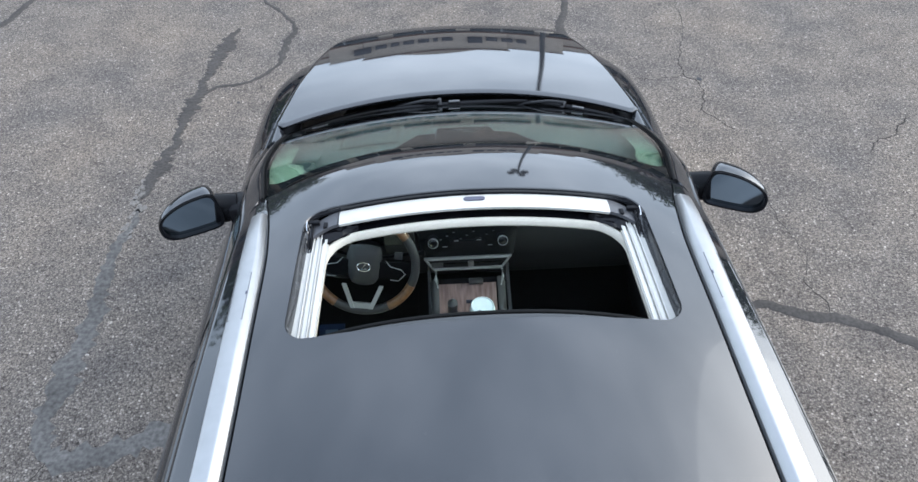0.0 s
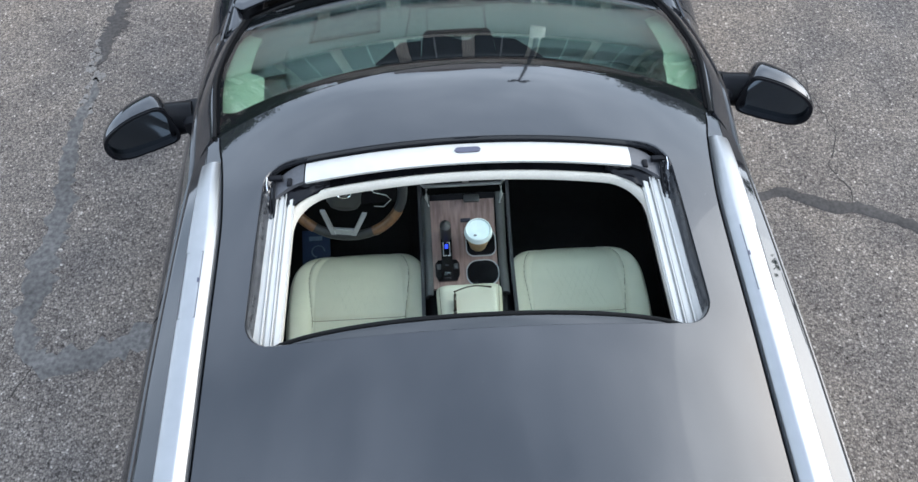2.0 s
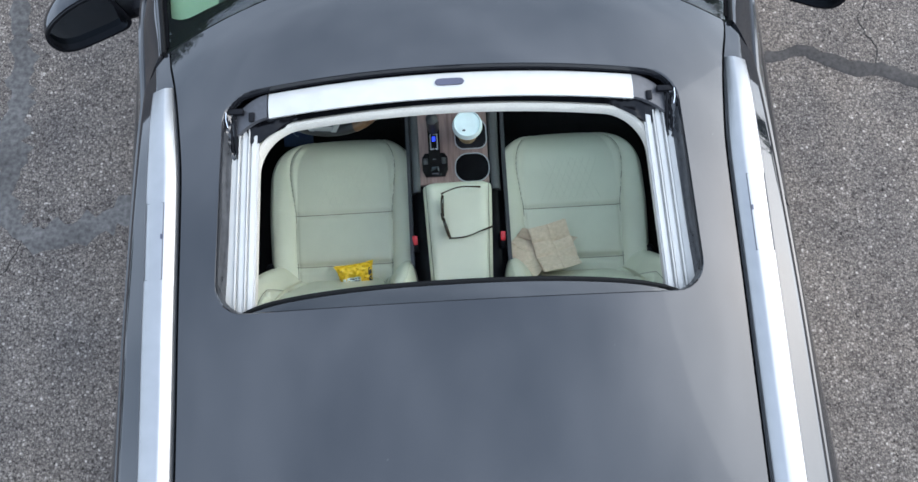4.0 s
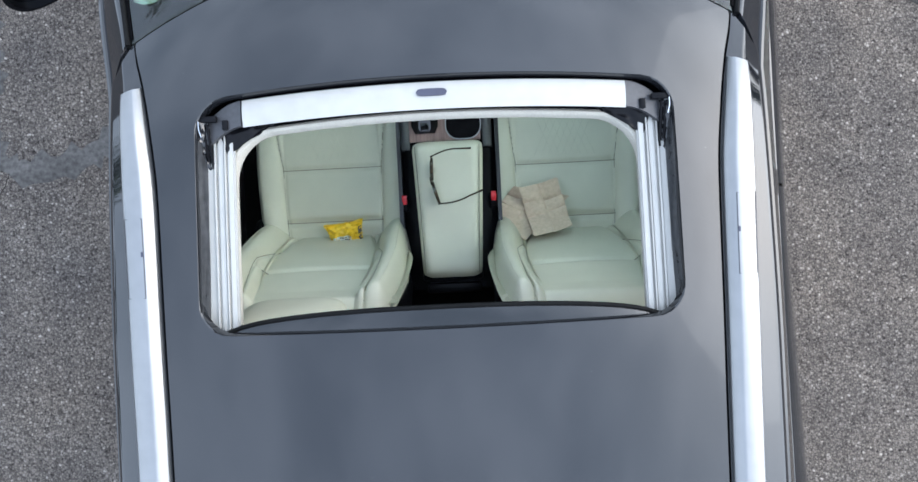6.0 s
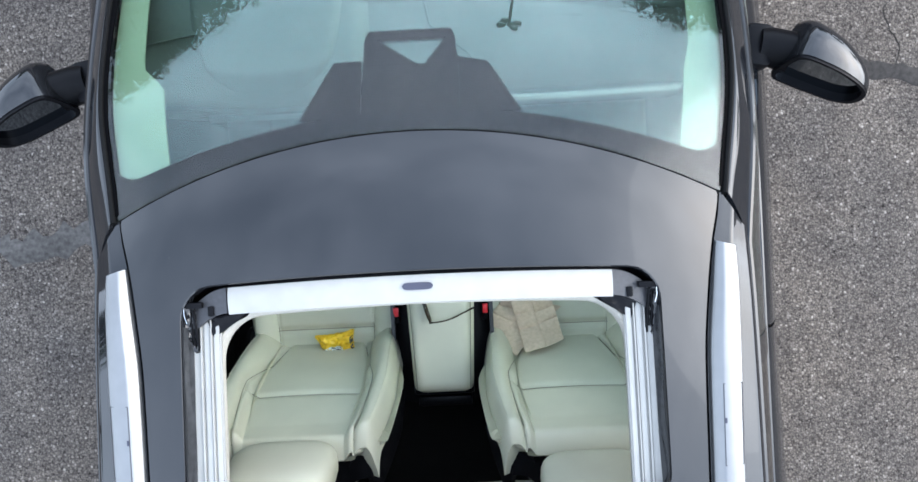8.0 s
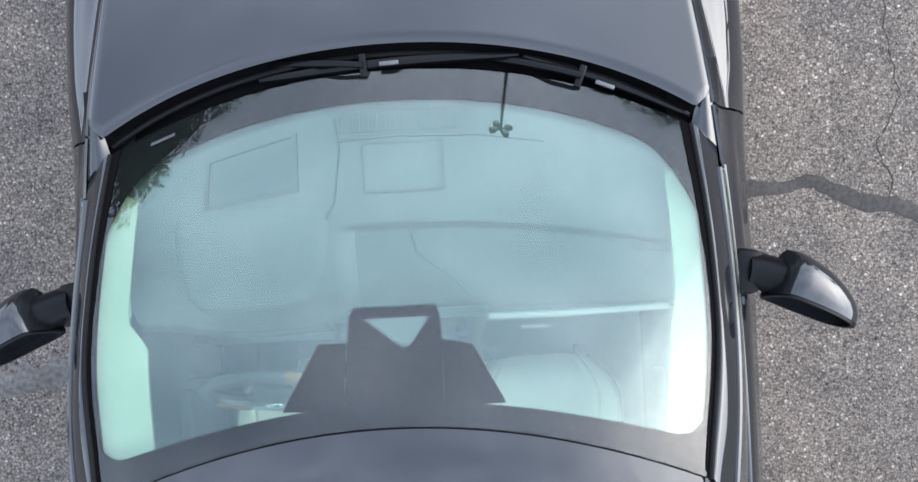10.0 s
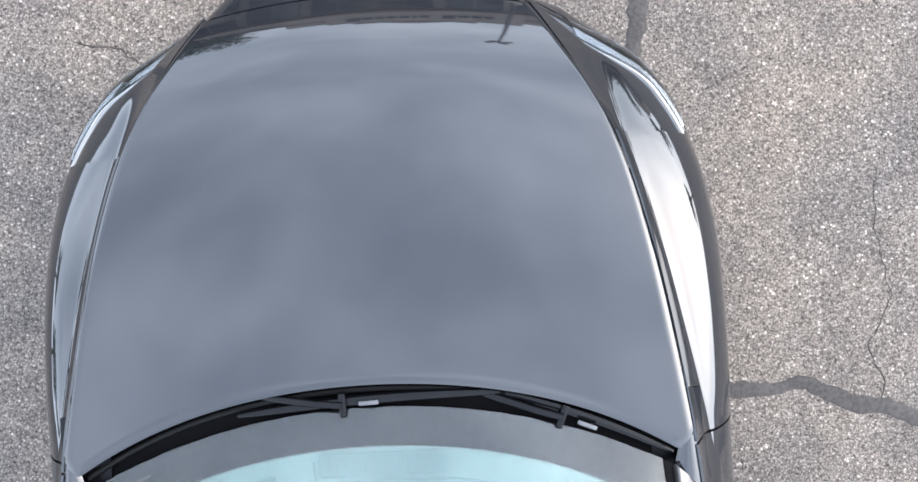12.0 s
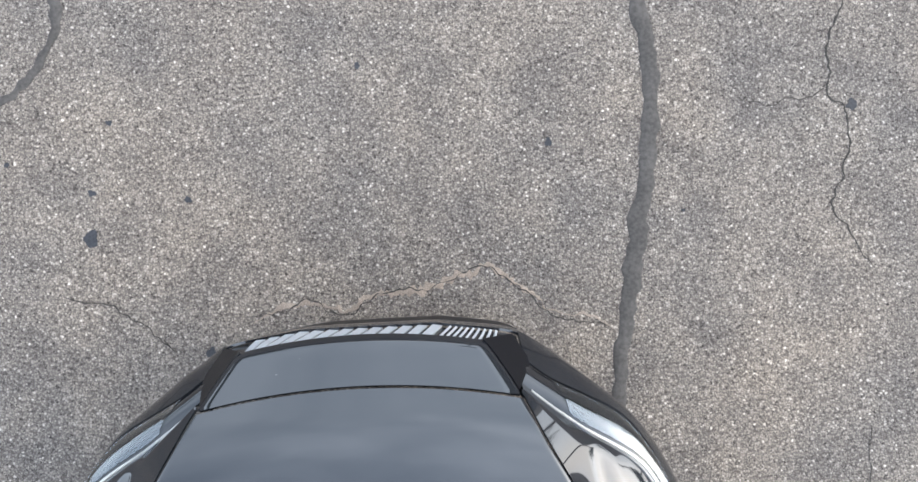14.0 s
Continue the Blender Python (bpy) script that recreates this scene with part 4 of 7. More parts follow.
part("mirror_wire", tube([(0.118, -1.813, top_at(0.118, -1.813) - 0.015), (0.118, -1.83, top_at(0.118, -1.83) - 0.015)], 0.005), M_CHROME, windshield, "small bright clip")
mirror_in = part("interior_mirror", box((0.0, -1.845, 1.435), (0.25, 0.03, 0.065), Matrix.Rotation(radians(12), 3, "X"), 0.012), M_PLASTIC, car, "black rear-view mirror under the windshield")
part("mirror_face", box((0.0, -1.862, 1.431), (0.23, 0.004, 0.052), Matrix.Rotation(radians(12), 3, "X"), 0.0), M_MIRROR, mirror_in)

# pillars, roof, sunroof


def make_pillar(side):
    out_x, out_z = curve((0, 0.795), (0.4, 0.768), (0.75, 0.722), (1, 0.688)), curve((0, 1.166), (0.4, 1.302), (0.75, 1.420), (1, 1.460))

    def fn(u, v):
        p = glass_at(1.0, lerp(0.0, 0.998, u))
        q = Vector((out_x(u), lerp(-1.40, -2.20, u), out_z(u)))
        inner = p + Vector((0.006, 0, 0.004))
        r = inner.lerp(q, v)
        r.z += 0.007 * math.sin(math.pi * v ** 0.6)
        return (side * r.x, r.y, r.z)

    return shell(fn, 30, 16, side * -0.02)


mirrored("a_pillar", make_pillar, M_PAINT, car, "dark painted windshield pillar")
mirrored("windshield_moulding", lambda side: shell(lambda u, v: Vector((side, 1, 1)) * glass_at(lerp(lerp(0.966, 0.985, min(1.0, u / 0.5)), 1.006, v), lerp(0.0, 0.985, u), 0.002), 30, 3, side * -0.002), M_COWL, car, "matt black windshield moulding")
mirrored("windshield_seal", lambda side: tube([Vector((side, 1, 1)) * glass_at(1.004, k / 30, 0.003) for k in range(31)], 0.006), M_RUBBER, car)
mirrored("pillar_trim", lambda side: shell(lambda u, v: Vector((side, 1, 1)) * (glass_at(lerp(0.985, 0.905 - 0.012 * u - (0.07 if side < 0 else 0.02) * max(0.0, min(1.0, (u - 0.56) / 0.10)), v), lerp(0.02, 0.99, u)) - Vector((0, 0, lerp(0.024, 0.050, v)))), 30, 5, side * 0.006), M_PILLAR, car, "cream windshield pillar trim")

HOLE = (0.0, -2.4795, 0.472, 0.2405, 0.062)


def inside_round(x, y, box_, grow=0.0):
    cx, cy, hx, hy, r = box_
    front = 0.018 * max(0.0, 1 - ((x - cx) / hx) ** 2) if y > cy else 0.0
    qx, qy = abs(x - cx) - (hx + grow - r), abs(y - cy) - (hy + grow + front - 0.009 - r)
    return math.hypot(max(qx, 0), max(qy, 0)) + min(max(qx, qy), 0) - r < 0


def reach(angle, test):
    lo, hi = 0.05, 3.0
    for _ in range(40):
        mid = (lo + hi) / 2
        if test(HOLE[0] + mid * math.cos(angle), HOLE[1] + mid * math.sin(angle)):
            lo = mid
        else:
            hi = mid
    return HOLE[0] + lo * math.cos(angle), HOLE[1] + lo * math.sin(angle)


ROOF_X = 0.618
roof_edge = curve((-2.05, 0.620), (-2.12, 0.612), (-2.20, 0.590), (-2.30, 0.571), (-2.43, 0.556), (-2.6, 0.550), (-2.9, 0.543), (-4.2, 0.530))
rail_in = curve((-2.2, 0.597), (-2.3, 0.580), (-2.43, 0.565), (-2.6, 0.559), (-2.9, 0.552), (-4.2, 0.540))
rail_out = curve((-2.2, 0.637), (-2.43, 0.627), (-2.7, 0.617), (-3.0, 0.611), (-4.2, 0.600))
ROOF_ANGLES = sorted([2 * math.pi * k / 240 for k in range(240)] + [math.atan2(y - HOLE[1], x) % (2 * math.pi) for x, y in ((-ROOF_X, seam_y(ROOF_X) - 0.005), (ROOF_X, seam_y(ROOF_X) - 0.005), (-0.531, -4.15), (0.531, -4.15))])


def roof_test(x, y):
    return abs(x) < roof_edge(max(-4.2, min(-2.05, y))) and -4.15 < y < seam_y(x) - 0.004


def hole_outline(grow=0.0):
    return [reach(a, lambda x, y: inside_round(x, y, HOLE, grow)) for a in ROOF_ANGLES]


ROOF_OUT = [reach(a, roof_test) for a in ROOF_ANGLES]


def make_roof():
    bm = bmesh.new()
    inner = hole_outline()
    n = len(ROOF_ANGLES)
    rings = [[bm.verts.new((x, y, top_at(x, y) - 0.022)) for x, y in hole_outline(-0.004)]]
    rings.append([bm.verts.new((x, y, top_at(x, y) - 0.003)) for x, y in hole_outline(-0.002)])
    for k in range(15):
        t = (k / 14) ** 1.3
        rings.append([bm.verts.new((lerp(i[0], o[0], t), lerp(i[1], o[1], t), top_at(lerp(i[0], o[0], t), lerp(i[1], o[1], t)))) for i, o in zip(inner, ROOF_OUT)])
    rings.append([bm.verts.new((o[0], o[1], top_at(*o) - 0.02)) for o in ROOF_OUT])
    for r, q in zip(rings, rings[1:]):
        for i in range(n):
            j = (i + 1) % n
            bm.faces.new((r[i], r[j], q[j], q[i]))
    return bm


roof = part("roof", make_roof(), M_PAINT, car, "dark painted roof with a wide sunroof opening")
mirrored("roof_ditch", lambda side: shell(lambda u, v: (side * lerp(roof_edge(lerp(-2.098, -4.12, u)) - 0.003, rail_in(lerp(-2.098, -4.12, u)) + 0.006, v), lerp(-2.098, -4.12, u), top_at(roof_edge(lerp(-2.098, -4.12, u)), lerp(-2.098, -4.12, u)) - 0.013), 40, 2, side * -0.006), M_RUBBER, car, "black rubber roof ditch strip")


def cant_drop(v):
    """How far the roof edge falls: nearly level under the rail, a broad slope outside it, then a quick roll over."""
    return 0.010 * v + 0.029 * max(0.0, v - 0.40) / 0.60 + 0.032 * max(0.0, (v - 0.84) / 0.16) ** 2


def make_cant(side):
    def fn(u, v):
        y = lerp(lerp(-2.104, -2.196, v), -4.2, u)
        inner = roof_edge(max(-4.2, y)) + 0.0065
        return (side * lerp(inner, 0.688, v), y, top_at(inner, y) - 0.003 - cant_drop(v))

    return shell(fn, 44, 24, side * -0.012)


mirrored("cant_rail", make_cant, M_PAINT, car, "dark painted roof edge")


def rail_top(y, f):
    """Height of the rail's upper face at y; f runs from its inner to its outer edge."""
    g = (y + 4.05) / (-2.205 + 4.05)
    rise = 0.020 * min(1, (1 - g) * 9 + 0.62) * min(1, g * 9 + 0.1)
    slope = curve((0.0, 0.10), (0.04, 0.42), (0.28, 0.93), (0.34, 1.0), (0.42, 1.0), (0.93, 0.62), (0.985, 0.48), (1.0, 0.2))
    return top_at(rail_in(y), y) - 0.003 + rise * slope(f)


def make_rail(side):
    steps = (0.0, 0.015, 0.04, 0.28, 0.31, 0.34, 0.38, 0.6, 0.93, 0.96, 0.985, 1.0)
    bm = bmesh.new()
    rows = []
    for i in range(61):
        y = lerp(-2.205, -4.05, i / 60)
        x0, x1 = rail_in(y), rail_out(y)
        row = [bm.verts.new((side * lerp(x0, x1, f), y - 0.012 * f * (i == 0), rail_top(y, f))) for f in steps]
        row += [bm.verts.new((side * x, y, top_at(x1, y) - 0.035)) for x in (x1, x0)]
        rows.append(row)
    n = len(rows[0])
    for r, q in zip(rows, rows[1:]):
        for k in range(n):
            bm.faces.new((r[k], r[(k + 1) % n], q[(k + 1) % n], q[k]))
    bm.faces.new(rows[0])
    bm.faces.new(rows[-1][::-1])
    return bm


part("roof_seal", tube([(x, seam_y(x) - 0.001, top_at(x, seam_y(x)) - 0.0065) for x in np.linspace(-0.632, 0.632, 60)], 0.005, 8), M_RUBBER, car, "black rubber joint between windshield and roof")
mirrored("cowl_corner", lambda side: shell(lambda u, v: (side * lerp(0.69, 0.822, u), lerp(-1.17, -1.50, v), 1.132 - 0.01 * u), 6, 6, 0.01), M_PLASTIC, car, "black cowl corner below the windshield pillar")
mirrored("pillar_foot", lambda side: shell(lambda u, v: Vector((side, 1, 1)) * (Vector((0.748, -1.300, 1.166)).lerp(Vector((0.786, -1.232, 1.170)), u).lerp(Vector((0.735, -1.350, 1.164)).lerp(Vector((0.797, -1.405, 1.170)), u), v) + Vector((0, 0, 0.012 * math.sin(math.pi * u)))), 8, 8, 0.008), M_PAINT, car, "dark painted foot of the windshield pillar")
rails = mirrored("roof_rail", make_rail, M_ALU, car, "satin silver roof rail")
for side, rail in zip((-1, 1), rails):
    cy = -2.553 if side < 0 else -2.560
    on_rail = lambda f, y, z: (side * lerp(rail_in(y), rail_out(y), f), y, rail_top(y, f) + z)
    ring = bmesh.new()
    add_ring(ring, round_rect(0.63, cy, 0.325, 0.079, 0.004, 2), round_rect(0.63, cy, 0.300, 0.0777, 0.003, 2), 0, 0.0008, on_rail)
    part("cap_joint", ring, M_GREY, rail, "thin joint of the rail cap")
    notch = bmesh.new()
    add_prism(notch, round_rect(0.36, cy + 0.008, 0.035, 0.005, 0.002, 2), 0, 0.0015, on_rail)
    part("cap_notch", notch, M_INK, rail)

# sunroof surround: black well, white cross strip, slide tracks, cloth edge, retracted pane
well = bmesh.new()
add_ring(well, hole_outline(0.03), hole_outline(0.001), 0, 0.004, lambda x, y, z: (x, y, top_at(x, y) - 0.040 + z))
add_ring(well, hole_outline(0.034), hole_outline(0.026), -0.05, 0.02, lambda x, y, z: (x, y, top_at(x, y) - 0.028 + z))
sunroof = part("sunroof_frame", well, M_WELL, car, "black sunroof well with slide tracks")


def strip_front(x):
    return -2.2405 - 0.07 * x * x


def strip_bit(x0, x1, y0, y1, lift, th, n=24):
    return shell(lambda u, v: (lerp(x0, x1, u), strip_front(lerp(x0, x1, u)) - lerp(y0, y1, v), top_at(lerp(x0, x1, u), -2.25) + lift - 0.004 * (2 * v - 1) ** 2), n, 4, th)


part("wind_deflector", strip_bit(-0.376, 0.380, 0.0, 0.053, -0.014, 0.010), M_WHITE, sunroof, "white painted cross strip at the front of the sunroof")
part("deflector_slot", shell(lambda u, v: (0.002 + 0.030 * (2 * u - 1), -2.262 + 0.007 * (2 * v - 1) * (1 - (2 * u - 1) ** 6) ** 0.5, top_at(0, -2.25) - 0.0105), 16, 4, 0.004), M_INK, sunroof, "dark oval slot")


def strip_end(side):
    def fn(u, v):
        s = u
        x = lerp(0.380, 0.452, s)
        drop = 0.030 * s * s
        return (side * x, strip_front(x) - lerp(drop, 0.050 + 0.028 * s ** 2, v), top_at(x, -2.25) - 0.017 - 0.006 * s)

    return shell(fn, 10, 4, side * -0.010)


mirrored("deflector_end", strip_end, M_GREY, sunroof, "dark grey plastic end of the cross strip")


def make_track(side):
    bm = bmesh.new()

    def bar(x0, x1, lift, deep, y0=-2.302):
        add_shell(bm, lambda u, v: (side * lerp(x0, x1, v), lerp(y0, -2.735, u), top_at(0.44, lerp(y0, -2.735, u)) + lift), 14, 1, side * deep)

    bar(0.492, 0.406, -0.0455, 0.006, -2.325)
    bar(0.466, 0.449, -0.0425, 0.004)
    bar(0.4465, 0.443, -0.038, 0.009)
    bar(0.438, 0.428, -0.0405, 0.006)
    bar(0.4255, 0.423, -0.037, 0.010)
    bar(0.419, 0.409, -0.0415, 0.006)
    return bm


mirrored("slide_track", make_track, M_WHITE, sunroof, "white slide track of the sunroof")
mirrored("track_seal", lambda side: shell(lambda u, v: (side * lerp(0.4735, 0.4630 + 0.010 * max(0.0, u - 0.6), v), lerp(-2.325, -2.715, u), top_at(0.47, lerp(-2.325, -2.715, u)) - lerp(0.008, 0.036, v) + 0.002 * math.sin(9 * u + 3 * v)), 30, 6, side * 0.003), M_FILM, sunroof, "dark rubber strip along the slide track")
for side in (-1, 1):
    arm = bmesh.new()
    add_tube(arm, [(side * 0.452, -2.292, 1.548), (side * 0.450, -2.33, 1.541), (side * 0.448, -2.37, 1.534)], 0.0028, 6)
    add_tube(arm, [(side * 0.457, -2.300, 1.545), (side * 0.458, -2.34, 1.540), (side * 0.455, -2.365, 1.535)], 0.0020, 6)
    add_box(arm, (side * 0.448, -2.283, 1.549), (0.034, 0.012, 0.012), None, 0.002)
    add_box(arm, (side * 0.4485, -2.345, 1.533), (0.005, 0.070, 0.004), None, 0.001)
    add_box(arm, (side * 0.414, -2.296, 1.545), (0.012, 0.02, 0.018), None, 0.002)
    part("deflector_arm", arm, M_PLASTIC, sunroof, "black hinged deflector arm")
    part("corner_foil", shell(lambda u, v: (side * (lerp(0.468, 0.449, v) + 0.003 * noise.noise(Vector((u * 9, v * 4, 5.0 + side)))), lerp(-2.284, -2.385, u), 1.556 - 0.022 * u - 0.010 * v + 0.006 * noise.noise(Vector((u * 11, v * 5, side)))), 26, 8, side * 0.0008), M_GLOSS, sunroof, "crumpled glossy black foil at the track end")
    part("track_key", tube([(side * 0.463, -2.288, 1.562), (side * 0.465, -2.302, 1.557), (side * 0.462, -2.318, 1.553)], 0.0012, 6), M_CHROME, sunroof, "bright metal clip")
    part("corner_web", shell(lambda u, v: (side * lerp(0.44 - 0.02 * v, 0.325, u), lerp(-2.290, -2.352 + 0.060 * u, v), 1.538 - 0.012 * v + 0.007 * noise.noise(Vector((u * 5, v * 3 + side, 2.0)))), 20, 10, side * -0.004), M_WELL, sunroof, "crumpled black corner film")
    part("sealant", tube([(side * 0.412, -2.335, 1.515), (side * 0.417, -2.36, 1.515), (side * 0.415, -2.385, 1.512)], [0.006, 0.009, 0.005], 6), M_FOAM, sunroof, "yellowed sealant lump")

LINER = (0.0, -2.556, 0.417, 0.251, 0.085)


def liner_outline(grow):
    out = []
    for a in ROOF_ANGLES:
        lo, hi = 0.02, 1.5
        for _ in range(36):
            mid = (lo + hi) / 2
            if inside_round(LINER[0] + mid * math.cos(a), LINER[1] + mid * math.sin(a), LINER, grow):
                lo = mid
            else:
                hi = mid
        out.append((LINER[0] + lo * math.cos(a), LINER[1] + lo * math.sin(a)))
    return out


def make_liner_edge():
    bm = bmesh.new()
    steps = [(-0.002, -0.090), (-0.007, -0.082), (-0.006, -0.071), (-0.002, -0.063), (0.003, -0.060), (0.007, -0.062), (0.010, -0.066), (0.011, -0.085)]
    rings = [[bm.verts.new((x, y, top_at(x, y) + dz)) for x, y in liner_outline(g)] for g, dz in steps]
    n = len(ROOF_ANGLES)
    for r, q in zip(rings, rings[1:] + rings[:1]):
        for i in range(n):
            bm.faces.new((r[i], r[(i + 1) % n], q[(i + 1) % n], q[i]))
    return bm


film = bmesh.new()
add_ring(film, hole_outline(0.02), liner_outline(0.009), 0, 0.0015, lambda x, y, z: (x, y, top_at(x, y) - 0.0655 + 0.002 * noise.noise(Vector((x * 25, y * 25, 1.0))) + z))
part("well_film", film, M_WELL, sunroof, "crumpled black film round the sunroof well")
part("sunroof_trim", make_liner_edge(), M_TRIM, sunroof, "white rounded cloth edge of the sunroof opening")


def make_headliner():
    bm = bmesh.new()
    inner = liner_outline(0.012)
    n = len(inner)
    out = [(lerp(o[0], 0, -0.10), max(-4.1, min(o[1], seam_y(o[0]) - 0.02))) for o in ROOF_OUT]
    rings = []
    for k in range(9):
        t = k / 8
        rings.append([bm.verts.new((lerp(i[0], o[0], t), lerp(i[1], o[1], t), top_at(lerp(i[0], o[0], t), lerp(i[1], o[1], t)) - 0.086 + 0.02 * t)) for i, o in zip(inner, out)])
    for k in range(8, -1, -1):
        t = k / 8
        rings.append([bm.verts.new((lerp(i[0], o[0], t), lerp(i[1], o[1], t), top_at(lerp(i[0], o[0], t), lerp(i[1], o[1], t)) - 0.078 + 0.02 * t)) for i, o in zip(inner, out)])
    for r, q in zip(rings, rings[1:] + rings[:1]):
        for i in range(n):
            bm.faces.new((r[i], r[(i + 1) % n], q[(i + 1) % n], q[i]))
    return bm


part("headliner", make_headliner(), M_TRIM, car, "cream cloth headliner")


def make_pane():
    def fn(u, v):
        s = 2 * u - 1
        x = 0.445 * s
        lip = max(0.0, 0.10 - v) / 0.10
        y = lerp(-2.672 - 0.030 * abs(s) ** 2.5 - 0.02 * abs(s) ** 12, -3.18, v)
        return (x, y, top_at(x, y) - 0.020 - 0.006 * lip ** 2)

    return shell(fn, 40, 16, 0.006)


pane = part("sunroof_glass", make_pane(), M_DARKGLASS, car, "retracted dark sunroof glass under the roof edge")
part("pane_seal", tube([(x, -2.672 - 0.030 * abs(x / 0.445) ** 2.5 - 0.02 * abs(x / 0.445) ** 12, top_at(x, -2.68) - 0.026) for x in np.linspace(-0.44, 0.44, 41)], 0.005), M_RUBBER, pane, "black rubber pane edge")
part("pane_backing", shell(lambda u, v: (lerp(-0.44, 0.44, u), lerp(-2.705, -3.16, v), top_at(lerp(-0.44, 0.44, u), lerp(-2.7, -3.16, v)) - 0.034), 20, 10, 0.006), M_GLOSS, pane)

# side windows, window frames, sill trim
def window_at(side, y, t):
    a = Vector((side_a[0](y) - 0.004, y, side_a[1](y) + 0.004))
    top_x, top_z_ = 0.688, top_at(0.556, max(-4.1, min(-2.13, y))) - 0.073
    if y > -2.2:
        f = (y + 2.2) / (-1.40 + 2.2)
        top_x = curve((0, 0.688), (0.25, 0.722), (0.6, 0.768), (1, 0.795))(f)
        top_z_ = curve((0, 1.460), (0.25, 1.420), (0.6, 1.302), (1, 1.170))(f)
    b = Vector((top_x - 0.006, y, top_z_ - 0.004))
    p = a.lerp(b, t)
    p.x += 0.018 * math.sin(math.pi * t)
    return Vector((side * p.x, p.y, p.z))


for side in (-1, 1):
    for y0, y1, mat, label in ((-1.46, -2.43, M_GLASS, "tinted front side window"), (-2.47, -3.34, M_DARKGLASS, "dark rear side window"), (-3.38, -4.05, M_DARKGLASS, "dark rear quarter window")):
        pane_ = part("side_window", shell(lambda u, v: window_at(side, lerp(y0, y1, u), v), 24, 8, side * -0.004), mat, car, label)
        pane_.visible_shadow = False
    part("window_sill_trim", tube([Vector((side * (side_a[0](y) + 0.004), y, side_a[1](y) + 0.006)) for y in np.linspace(-1.45, -4.1, 50)], 0.007, 8, 0.8), M_GLOSS, car, "gloss black window sill trim")
    for y0 in (-2.45, -3.36):
        part("window_post", shell(lambda u, v: window_at(side, y0 + lerp(0.028, -0.028, u), v) * 1.0 + Vector((side * 0.003, 0, 0)), 2, 8, side * -0.01), M_GLOSS, car)
    part("window_frame", tube([window_at(side, y, 1.0) + Vector((side * 0.006, 0, 0.0)) for y in np.linspace(-1.46, -4.1, 50)], 0.009, 8, 1.0), M_GLOSS, car, "gloss black upper window frame")


# outer mirrors
MIRROR_RIM = [(-0.012, 0.020), (-0.014, -0.035), (0.004, -0.060), (0.050, -0.064), (0.105, -0.063), (0.163, -0.059), (0.200, -0.040), (0.212, -0.006), (0.203, 0.032), (0.168, 0.060), (0.110, 0.081), (0.055, 0.088), (0.012, 0.086), (-0.006, 0.066)]


def smooth_loop(pts, n=3):
    """A closed line through pts, with n steps from point to point."""
    out = []
    m = len(pts)
    for i in range(m):
        p = [Vector((*pts[(i + k) % m], 0)) for k in (-1, 0, 1, 2)]
        for k in range(n):
            t = k / n
            q = 0.5 * (2 * p[1] + (p[2] - p[0]) * t + (2 * p[0] - 5 * p[1] + 4 * p[2] - p[3]) * t * t + (3 * p[1] - p[0] - 3 * p[2] + p[3]) * t ** 3)
            out.append((q.x, q.y))
    return out


